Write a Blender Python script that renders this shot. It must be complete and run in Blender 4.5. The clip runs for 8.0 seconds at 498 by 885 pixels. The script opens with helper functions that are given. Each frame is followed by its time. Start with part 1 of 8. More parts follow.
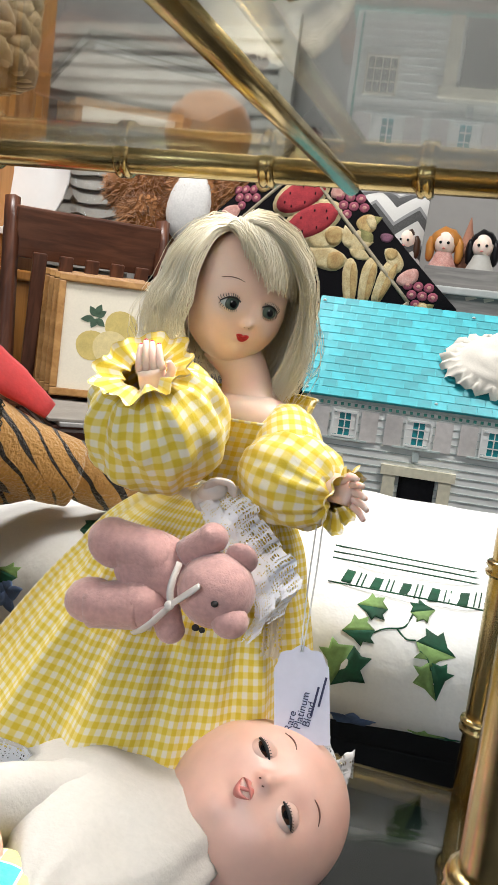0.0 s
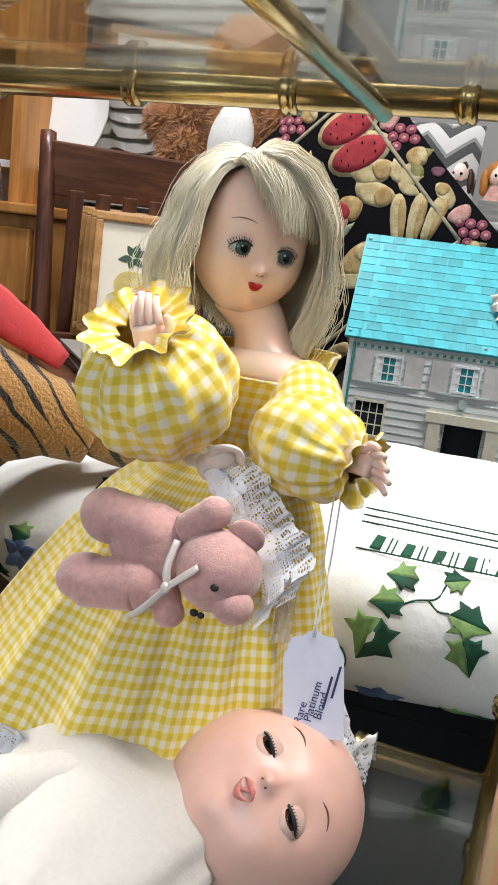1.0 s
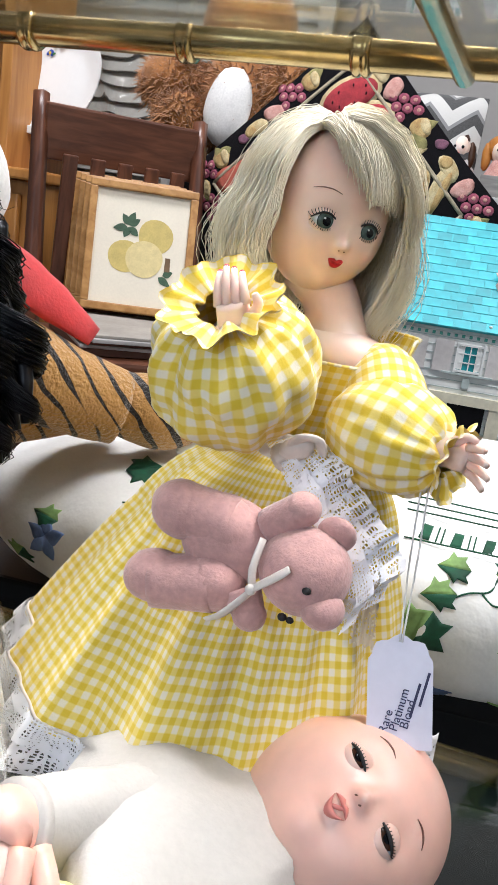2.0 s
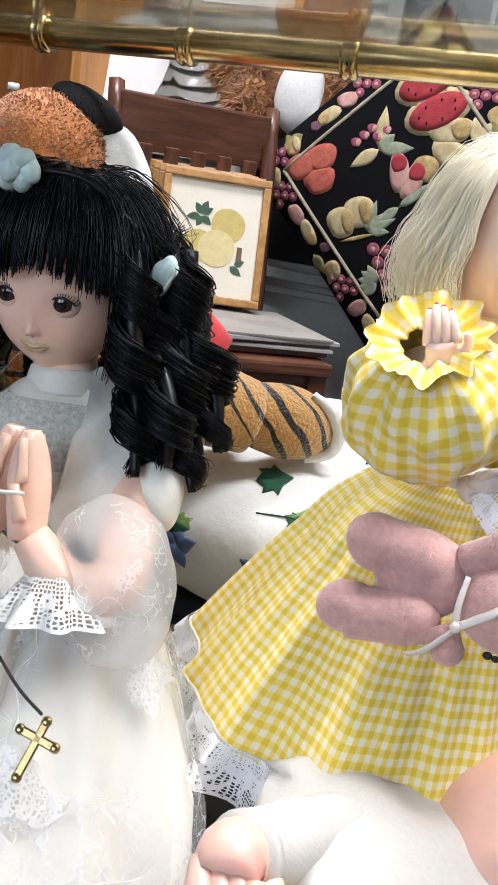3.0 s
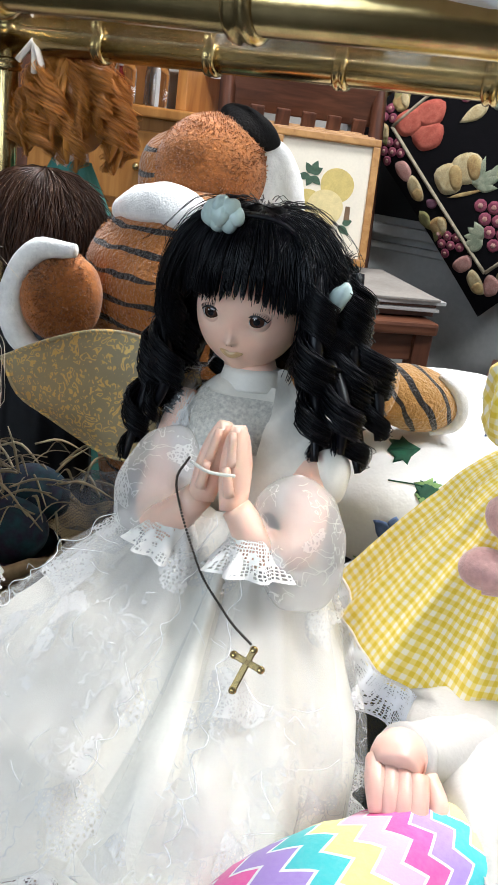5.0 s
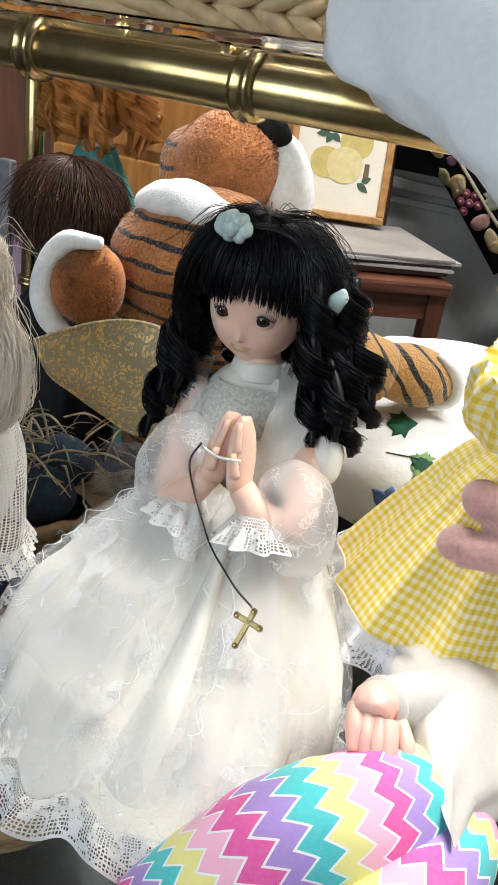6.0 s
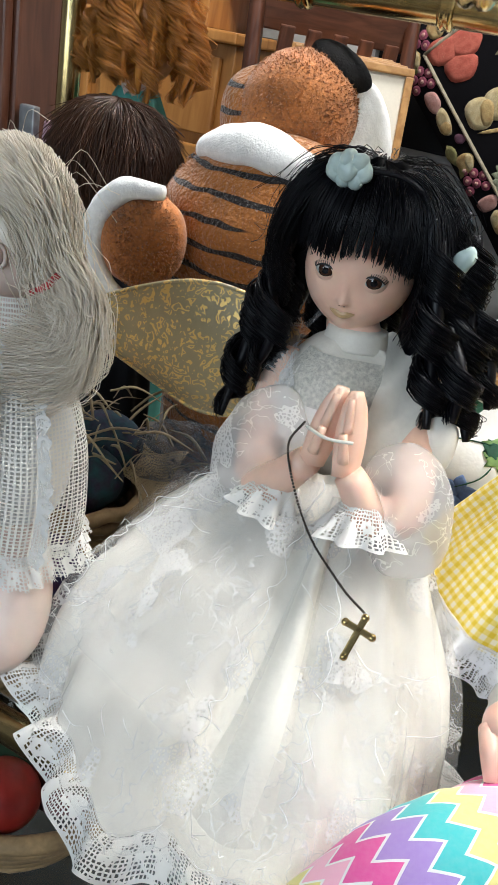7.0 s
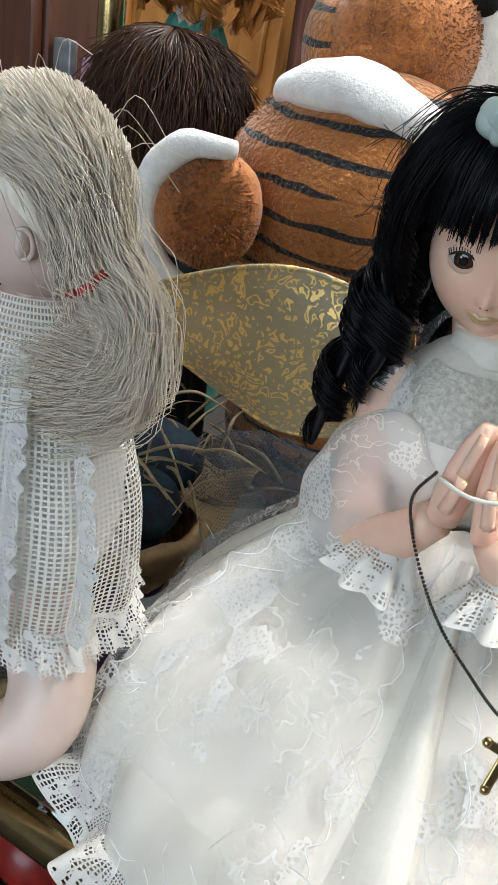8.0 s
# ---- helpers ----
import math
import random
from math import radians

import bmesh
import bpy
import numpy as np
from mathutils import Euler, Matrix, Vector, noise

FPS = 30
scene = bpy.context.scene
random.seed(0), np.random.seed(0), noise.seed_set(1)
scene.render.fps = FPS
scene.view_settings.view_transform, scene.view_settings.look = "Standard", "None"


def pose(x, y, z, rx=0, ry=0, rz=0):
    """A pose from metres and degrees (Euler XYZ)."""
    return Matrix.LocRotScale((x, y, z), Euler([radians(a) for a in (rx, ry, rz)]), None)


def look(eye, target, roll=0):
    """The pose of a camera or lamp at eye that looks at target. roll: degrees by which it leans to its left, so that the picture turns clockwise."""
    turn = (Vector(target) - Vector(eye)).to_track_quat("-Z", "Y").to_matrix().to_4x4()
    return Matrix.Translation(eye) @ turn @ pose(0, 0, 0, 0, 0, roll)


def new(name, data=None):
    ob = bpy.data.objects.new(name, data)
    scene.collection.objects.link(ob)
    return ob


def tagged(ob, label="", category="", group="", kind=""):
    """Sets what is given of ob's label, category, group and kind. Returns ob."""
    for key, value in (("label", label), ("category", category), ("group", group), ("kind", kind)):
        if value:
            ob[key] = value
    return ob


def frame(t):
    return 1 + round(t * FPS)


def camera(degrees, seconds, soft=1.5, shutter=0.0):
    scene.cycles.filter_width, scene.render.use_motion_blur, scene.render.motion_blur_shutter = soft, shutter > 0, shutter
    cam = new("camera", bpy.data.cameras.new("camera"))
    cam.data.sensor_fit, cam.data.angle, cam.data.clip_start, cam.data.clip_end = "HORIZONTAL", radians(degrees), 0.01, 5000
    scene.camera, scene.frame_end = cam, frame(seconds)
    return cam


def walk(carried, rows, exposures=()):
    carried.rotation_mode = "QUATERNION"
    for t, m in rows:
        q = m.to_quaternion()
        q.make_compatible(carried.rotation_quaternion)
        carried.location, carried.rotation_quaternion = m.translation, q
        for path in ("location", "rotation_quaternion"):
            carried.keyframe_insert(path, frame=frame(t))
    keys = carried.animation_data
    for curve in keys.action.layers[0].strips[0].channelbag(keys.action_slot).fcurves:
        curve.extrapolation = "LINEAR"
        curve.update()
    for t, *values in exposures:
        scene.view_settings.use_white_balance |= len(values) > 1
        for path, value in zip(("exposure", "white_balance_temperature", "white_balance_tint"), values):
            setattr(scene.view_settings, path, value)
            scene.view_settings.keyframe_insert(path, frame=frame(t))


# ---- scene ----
cam = camera(33.1, 8.0)
PATH = [
    (0, (0.142, 0.307, 0.705), (-0.425, 2.204, 0.422), 7.3),
    (0.5, (0.128, 0.343, 0.704), (-0.470, 2.216, 0.338), 7.5),
    (1, (0.145, 0.361, 0.712), (-0.507, 2.200, 0.275), 7.2),
    (2.5, (0.042, 0.374, 0.704), (-0.513, 2.226, 0.189), 9.0),
    (3, (0.012, 0.349, 0.720), (-0.638, 2.158, 0.167), 8.9),
    (3.5, (-0.012, 0.329, 0.721), (-0.713, 2.117, 0.162), 8.9),
    (4, (-0.024, 0.326, 0.708), (-0.772, 2.085, 0.120), 8.5),
    (4.5, (-0.017, 0.293, 0.729), (-0.812, 2.014, 0.091), 7.8),
    (6, (0.025, 0.211, 0.818), (-0.776, 1.839, -0.024), 8.6),
    (6.5, (-0.027, 0.224, 0.798), (-0.807, 1.849, -0.069), 10.0),
    (7, (-0.073, 0.232, 0.772), (-0.787, 1.889, -0.091), 10.9),
    (7.5, (-0.120, 0.287, 0.742), (-0.878, 1.888, -0.186), 11.4),
    (8, (-0.157, 0.330, 0.754), (-0.900, 1.903, -0.232), 10.6),
]
walk(cam, [(t, look(eye, target, roll)) for t, eye, target, roll in PATH],
     exposures=[(0, -0.38, 6400, 11), (1.2, -0.36, 6150, 12), (2.5, -0.18, 5950, 14), (4.5, -0.12, 5850, 11), (6, -0.15, 6200, 11), (8, -0.20, 6100, 10)])

# ---- world and large lights ----
world = bpy.data.worlds.new("sky")
scene.world = world
world.use_nodes = True
wn = world.node_tree
sky = wn.nodes.new("ShaderNodeTexSky")
sky.sky_type = "NISHITA"
sky.sun_disc = False
sky.sun_elevation = radians(42)
sky.sun_rotation = radians(200)
wn.links.new(sky.outputs[0], wn.nodes["Background"].inputs[0])
wn.nodes["Background"].inputs[1].default_value = 0.15


def area_lamp(name, m, sx, sy, power, colour):
    data = bpy.data.lights.new(name, "AREA")
    data.shape, data.size, data.size_y, data.energy, data.color = "RECTANGLE", sx, sy, power, colour
    ob = new(name, data)
    ob.matrix_world = m
    return ob


# daylight of the shop window behind the camera, and two added overhead fill lamps, unseen, that brighten the pillow and
# the goods behind
area_lamp("window_light", look((-0.7, -2.75, 1.65), (-0.2, 0.8, 0.5)), 2.6, 1.7, 68, (0.79, 0.91, 1.0))
area_lamp("fill_light", look((0.9, 1.05, 2.66), (0.9, 1.05, 0)), 1.2, 0.25, 72, (1.0, 0.97, 0.93))
area_lamp("fill_light", look((-0.9, 1.75, 2.66), (-0.9, 1.75, 0)), 1.2, 0.25, 74, (1.0, 0.97, 0.93))

# ---- mesh tools ----
V = Vector
TAU = 2 * math.pi


def grid(bm, fn, nu, nv, mat=0, closed=True, us=1.0, vs=1.0, smooth=True, flip=False):
    """A sheet fn(u, v), u and v from 0 to 1, closed in u, with a UV map in metres."""
    uv = bm.loops.layers.uv.verify()
    cols = nu if closed else nu + 1
    rows = [[bm.verts.new(fn(i / nu, j / nv)) for i in range(cols)] for j in range(nv + 1)]
    for j in range(nv):
        for i in range(nu):
            k = (i + 1) % cols
            quad = [rows[j][i], rows[j][k], rows[j + 1][k], rows[j + 1][i]]
            uvs = [(i / nu * us, j / nv * vs), ((i + 1) / nu * us, j / nv * vs), ((i + 1) / nu * us, (j + 1) / nv * vs), (i / nu * us, (j + 1) / nv * vs)]
            if flip:
                quad.reverse(), uvs.reverse()
            f = bm.faces.new(quad)
            f.material_index, f.smooth = mat, smooth
            for loop, c in zip(f.loops, uvs):
                loop[uv].uv = c
    return rows


def blob(bm, c, r, mat=0, rot=(0, 0, 0), nu=20, nv=12, bump=0.0, seed=0.0, freq=30.0):
    """An ellipsoid with an uneven surface."""
    c = V(c)
    e = Euler([radians(a) for a in rot]).to_matrix()
    def fn(u, v):
        a, b = TAU * u, math.pi * (0.001 + 0.998 * v)
        d = V((math.cos(a) * math.sin(b), math.sin(a) * math.sin(b), -math.cos(b)))
        p = V((d.x * r[0], d.y * r[1], d.z * r[2]))
        if bump:
            p *= 1 + bump * noise.noise(p * freq + V((seed, seed, seed)))
        return c + e @ p
    return grid(bm, fn, nu, nv, mat, True, TAU * max(r[0], r[1]), math.pi * r[2])


def spline(pts, n):
    """n + 1 points of a smooth curve through pts."""
    pts = [V(p) for p in pts]
    ext = [2 * pts[0] - pts[1]] + pts + [2 * pts[-1] - pts[-2]]
    out = []
    for k in range(n + 1):
        s = k / n * (len(pts) - 1)
        i = min(int(s), len(pts) - 2)
        t = s - i
        a, b, c, d = ext[i:i + 4]
        out.append(0.5 * (2 * b + (c - a) * t + (2 * a - 5 * b + 4 * c - d) * t * t + (3 * b - a - 3 * c + d) * t ** 3))
    return out


def tube(bm, pts, radii, mat=0, sides=10, n=0, cap=True, flat=1.0, bump=0.0, us=None):
    """A swept tube through pts; radii is one number or one a point."""
    pts = [V(p) for p in pts]
    if not hasattr(radii, "__len__"):
        radii = [radii] * len(pts)
    if n:
        rr = [p.x for p in spline([(r, 0, 0) for r in radii], n)]
        pts = spline(pts, n)
    else:
        rr = list(radii)
    m = len(pts) - 1
    side = None
    frames = []
    for k, p in enumerate(pts):
        d = (pts[min(k + 1, m)] - pts[max(k - 1, 0)]).normalized()
        if side is None:
            side = d.orthogonal().normalized()
        side = (side - d * side.dot(d)).normalized()
        frames.append((p, side.copy(), d.cross(side)))
    length = sum((pts[k + 1] - pts[k]).length for k in range(m))
    def fn(u, v):
        k = round(v * m)
        p, s, q = frames[k]
        a = TAU * u
        r = max(rr[k], 0.0002)
        w = r * (s * math.cos(a) + q * math.sin(a) * flat)
        if bump:
            w *= 1 + bump * noise.noise((p + w) * 55)
        return p + w
    rows = grid(bm, fn, sides, m, mat, True, TAU * max(rr) if us is None else us, length, flip=False)
    if cap:
        for row, rev in ((rows[0], True), (rows[-1], False)):
            f = bm.faces.new(list(reversed(row)) if rev else row)
            f.material_index, f.smooth = mat, True
    return rows


def box(bm, c, s, mat=0, rot=(0, 0, 0), bevel=0.0, taper=1.0):
    """A box of size s round c, bevelled."""
    tmp = bmesh.new()
    bmesh.ops.create_cube(tmp, size=1.0)
    for v in tmp.verts:
        k = taper if v.co.z > 0 else 1.0
        v.co = V((v.co.x * s[0] * k, v.co.y * s[1] * k, v.co.z * s[2]))
    if bevel:
        bmesh.ops.bevel(tmp, geom=tmp.edges[:], offset=bevel, segments=2, affect="EDGES", profile=0.6)
    bmesh.ops.transform(tmp, matrix=pose(*c, *rot), verts=tmp.verts)
    join(bm, tmp, mat)


def join(bm, tmp, mat=0, smooth=False):
    """Adds the mesh tmp to bm and frees it."""
    idx = {v: bm.verts.new(v.co) for v in tmp.verts}
    for f in tmp.faces:
        g = bm.faces.new([idx[v] for v in f.verts])
        g.material_index, g.smooth = mat, smooth
    tmp.free()


def plate(bm, outline, thick, m, mat=0, smooth=False):
    """A flat piece with the outline (x, y), thick along z, put by the matrix m."""
    n = len(outline)
    lo = [bm.verts.new(m @ V((x, y, 0))) for x, y in outline]
    hi = [bm.verts.new(m @ V((x, y, thick))) for x, y in outline]
    faces = [hi, lo[::-1]] + [[lo[i], lo[(i + 1) % n], hi[(i + 1) % n], hi[i]] for i in range(n)]
    uv = bm.loops.layers.uv.verify()
    inv = m.inverted()
    for f in faces:
        g = bm.faces.new(f)
        g.material_index, g.smooth = mat, smooth
        for loop in g.loops:
            q = inv @ loop.vert.co
            loop[uv].uv = (q.x, q.y)


def mesh_of(bm, name, mats, base):
    bmesh.ops.translate(bm, vec=-V(base), verts=bm.verts)
    bmesh.ops.recalc_face_normals(bm, faces=bm.faces)
    data = bpy.data.meshes.new(name)
    bm.to_mesh(data)
    bm.free()
    for m in mats if isinstance(mats, (list, tuple)) else [mats]:
        data.materials.append(m)
    return data


def thing(name, bm, mats, base, label, category, group="", kind=""):
    """One mesh as a top-level thing, its origin at base."""
    ob = new(name, mesh_of(bm, name, mats, base))
    ob.location = base
    ob["base"] = [float(c) for c in base]
    return tagged(ob, label, category, group, kind)


def holder(name, base, label, category, group="", kind=""):
    """An Empty at base that holds the parts of a thing."""
    ob = new(name)
    ob.empty_display_size = 0.02
    ob.location = base
    ob["base"] = [float(c) for c in base]
    return tagged(ob, label, category, group, kind)


def part(name, bm, mats, parent, label=""):
    """One mesh as a part of a thing or of a part; its points are in the world."""
    base = parent["base"]
    ob = new(name, mesh_of(bm, name, mats, base))
    ob["base"] = list(base)
    ob.parent = parent
    return tagged(ob, label)


# ---- materials ----
def material(name, colour, rough=0.6, metal=0.0, var=0.25, scale=8.0, fine=0.15, fscale=90.0, bump=0.15, bscale=160.0, bdist=0.001, spec=0.5, colour2=None, sheen=0.0, trans=0.0, subsurf=0.0, coat=0.0):
    """A surface with stains and grain at two scales, and fine relief."""
    m = bpy.data.materials.new(name)
    m.use_nodes = True
    nt = m.node_tree
    b = nt.nodes["Principled BSDF"]
    co = nt.nodes.new("ShaderNodeTexCoord")
    n1, n2, n3 = (nt.nodes.new("ShaderNodeTexNoise") for _ in range(3))
    for nd, sc, dt in ((n1, scale, 4), (n2, fscale, 3), (n3, bscale, 3)):
        nd.inputs["Scale"].default_value, nd.inputs["Detail"].default_value = sc, dt
        nt.links.new(co.outputs["Object"], nd.inputs["Vector"])
    dark = colour2 or tuple(c * (1 - var) for c in colour)
    mix = nt.nodes.new("ShaderNodeMix")
    mix.data_type = "RGBA"
    mix.inputs[6].default_value, mix.inputs[7].default_value = (*dark, 1), (*colour, 1)
    ramp = nt.nodes.new("ShaderNodeMapRange")
    ramp.inputs[1].default_value, ramp.inputs[2].default_value = 0.35, 0.65
    nt.links.new(n1.outputs[0], ramp.inputs[0])
    nt.links.new(ramp.outputs[0], mix.inputs[0])
    mix2 = nt.nodes.new("ShaderNodeMix")
    mix2.data_type, mix2.blend_type = "RGBA", "MULTIPLY"
    mix2.inputs[0].default_value = 1.0
    ramp2 = nt.nodes.new("ShaderNodeMapRange")
    ramp2.inputs[1].default_value, ramp2.inputs[2].default_value, ramp2.inputs[3].default_value = 0.3, 0.7, 1 - fine
    nt.links.new(n2.outputs[0], ramp2.inputs[0])
    nt.links.new(mix.outputs[2], mix2.inputs[6])
    nt.links.new(ramp2.outputs[0], mix2.inputs[7])
    nt.links.new(mix2.outputs[2], b.inputs["Base Color"])
    if bump:
        bp = nt.nodes.new("ShaderNodeBump")
        bp.inputs["Strength"].default_value, bp.inputs["Distance"].default_value = bump, bdist
        nt.links.new(n3.outputs[0], bp.inputs["Height"])
        nt.links.new(bp.outputs[0], b.inputs["Normal"])
    rr = nt.nodes.new("ShaderNodeMapRange")
    rr.inputs[3].default_value, rr.inputs[4].default_value = rough * 0.85, min(1, rough * 1.15)
    nt.links.new(n1.outputs[0], rr.inputs[0])
    nt.links.new(rr.outputs[0], b.inputs["Roughness"])
    b.inputs["Metallic"].default_value = metal
    b.inputs["Specular IOR Level"].default_value = spec
    b.inputs["Sheen Weight"].default_value = sheen
    b.inputs["Transmission Weight"].default_value = trans
    b.inputs["Coat Weight"].default_value = coat
    if subsurf:
        b.inputs["Subsurface Weight"].default_value = subsurf
        b.inputs["Subsurface Radius"].default_value = (0.006, 0.003, 0.002)
        b.inputs["Subsurface Scale"].default_value = 1.0
    return m

BRASS = material("brass", (0.62, 0.47, 0.22), 0.24, 1.0, 0.35, 22, 0.2, 160, 0.08, 220, colour2=(0.40, 0.29, 0.12))
GLASS = bpy.data.materials.new("shelf_glass")
GLASS.use_nodes = True
gb = GLASS.node_tree.nodes["Principled BSDF"]
gb.inputs["Base Color"].default_value, gb.inputs["Roughness"].default_value = (0.92, 0.97, 0.95, 1), 0.02
gb.inputs["Transmission Weight"].default_value, gb.inputs["IOR"].default_value = 1.0, 1.5
SKIN = material("vinyl_skin", (0.92, 0.64, 0.52), 0.38, 0, 0.10, 14, 0.05, 120, 0.04, 300, subsurf=0.25)
SKIN_BABY = material("baby_vinyl", (0.92, 0.55, 0.43), 0.35, 0, 0.12, 16, 0.05, 120, 0.04, 300, subsurf=0.25)
BISQUE = material("bisque", (0.95, 0.61, 0.45), 0.42, 0, 0.12, 20, 0.05, 140, 0.03, 300, subsurf=0.2)
PALE = material("pale_vinyl", (0.84, 0.66, 0.56), 0.40, 0, 0.10, 16, 0.05, 120, 0.04, 300, subsurf=0.2)
BLACKHAIR = material("black_hair", (0.003, 0.0028, 0.0045), 0.36, 0, 0.4, 40, 0.3, 300, 0.1, 500, spec=0.22)
WHITE_CLOTH = material("white_cotton", (0.84, 0.83, 0.80), 0.85, 0, 0.06, 10, 0.06, 300, 0.2, 700, sheen=0.2)
CREAM_CLOTH = material("cream_cotton", (0.60, 0.56, 0.50), 0.85, 0, 0.10, 14, 0.06, 300, 0.25, 600, sheen=0.2)
IVORY = material("ivory_satin", (0.80, 0.76, 0.66), 0.5, 0, 0.10, 14, 0.05, 300, 0.2, 400, sheen=0.2)
WALL = material("wall_paint", (0.30, 0.29, 0.275), 0.8, 0, 0.12, 1.2, 0.05, 30, 0.1, 40)
FLOOR = material("floor_tile", (0.050, 0.050, 0.048), 0.5, 0, 0.35, 3, 0.2, 40, 0.15, 60)
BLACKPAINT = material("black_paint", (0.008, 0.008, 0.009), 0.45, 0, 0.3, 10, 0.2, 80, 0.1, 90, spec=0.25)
PINK_PLUSH = material("pink_plush", (0.66, 0.37, 0.33), 0.95, 0, 0.15, 30, 0.2, 300, 0.5, 700, bdist=0.0008, sheen=0.4)
BEAR_PLUSH = material("brown_plush", (0.50, 0.21, 0.06), 0.95, 0, 0.3, 20, 0.4, 200, 0.6, 500, bdist=0.002, sheen=0.3)
WHITE_PLUSH = material("white_plush", (0.82, 0.81, 0.78), 0.95, 0, 0.1, 20, 0.15, 200, 0.5, 600, bdist=0.0015, sheen=0.3)
TURQ = material("turquoise_tin", (0.04, 0.52, 0.58), 0.4, 0, 0.2, 14, 0.2, 60, 0.06, 60)
TIN_WHITE = material("white_tin", (0.82, 0.83, 0.80), 0.4, 0, 0.08, 8, 0.05, 60, 0.04, 60)
NEEDLE = material("needlepoint_black", (0.006, 0.0055, 0.007), 0.9, 0, 0.3, 30, 0.4, 500, 0.8, 600, bdist=0.002, spec=0.1)


def node(nt, kind, **kw):
    nd = nt.nodes.new(kind)
    for k, v in kw.items():
        if k == "op":
            nd.operation = v
        elif k == "vals":
            for i, val in v.items():
                nd.inputs[i].default_value = val
    return nd


def base_of(name, rough, sheen=0.2):
    m = bpy.data.materials.new(name)
    m.use_nodes = True
    b = m.node_tree.nodes["Principled BSDF"]
    b.inputs["Roughness"].default_value, b.inputs["Sheen Weight"].default_value = rough, sheen
    return m, m.node_tree, b


def math_node(nt, op, a, b=None, c=None):
    nd = nt.nodes.new("ShaderNodeMath")
    nd.operation = op
    for i, x in enumerate((a, b, c)):
        if x is None:
            continue
        if isinstance(x, (int, float)):
            nd.inputs[i].default_value = x
        else:
            nt.links.new(x, nd.inputs[i])
    return nd.outputs[0]


def uv_of(nt):
    uvn = nt.nodes.new("ShaderNodeUVMap")
    sep = nt.nodes.new("ShaderNodeSeparateXYZ")
    nt.links.new(uvn.outputs[0], sep.inputs[0])
    return sep.outputs[0], sep.outputs[1]


def mix_colour(nt, fac, a, b):
    mx = nt.nodes.new("ShaderNodeMix")
    mx.data_type = "RGBA"
    for i, x in ((6, a), (7, b)):
        if isinstance(x, tuple):
            mx.inputs[i].default_value = (*x, 1)
        else:
            nt.links.new(x, mx.inputs[i])
    if isinstance(fac, (int, float)):
        mx.inputs[0].default_value = fac
    else:
        nt.links.new(fac, mx.inputs[0])
    return mx.outputs[2]


def noise_of(nt, scale, detail=3):
    co = nt.nodes.new("ShaderNodeTexCoord")
    nd = nt.nodes.new("ShaderNodeTexNoise")
    nd.inputs["Scale"].default_value, nd.inputs["Detail"].default_value = scale, detail
    nt.links.new(co.outputs["Object"], nd.inputs["Vector"])
    return nd.outputs[0]


def bump_on(nt, b, height, strength=0.3, dist=0.001):
    bp = nt.nodes.new("ShaderNodeBump")
    bp.inputs["Strength"].default_value, bp.inputs["Distance"].default_value = strength, dist
    nt.links.new(height, bp.inputs["Height"])
    nt.links.new(bp.outputs[0], b.inputs["Normal"])


def gingham(name, period):
    m, nt, b = base_of(name, 0.85)
    u, v = uv_of(nt)
    wob = math_node(nt, "MULTIPLY", noise_of(nt, 60), 0.0016)
    def stripe(x):
        f = math_node(nt, "FRACT", math_node(nt, "DIVIDE", math_node(nt, "ADD", x, wob), period))
        s = math_node(nt, "PINGPONG", f, 0.5)
        r = nt.nodes.new("ShaderNodeMapRange")
        r.inputs[1].default_value, r.inputs[2].default_value = 0.20, 0.30
        nt.links.new(s, r.inputs[0])
        return r.outputs[0]
    s = math_node(nt, "MULTIPLY", math_node(nt, "ADD", stripe(u), stripe(v)), 0.5)
    ramp = nt.nodes.new("ShaderNodeValToRGB")
    ramp.color_ramp.elements[0].color, ramp.color_ramp.elements[1].color = (0.84, 0.76, 0.60, 1), (0.76, 0.53, 0.02, 1)
    e = ramp.color_ramp.elements.new(0.5)
    e.color = (0.83, 0.65, 0.16, 1)
    nt.links.new(s, ramp.inputs[0])
    n = noise_of(nt, 12)
    col = mix_colour(nt, math_node(nt, "MULTIPLY", n, 0.12), ramp.outputs[0], (0.45, 0.33, 0.10))
    nt.links.new(col, b.inputs["Base Color"])
    bump_on(nt, b, noise_of(nt, 900), 0.25, 0.0006)
    b.inputs["Subsurface Weight"].default_value = 0.0
    return m


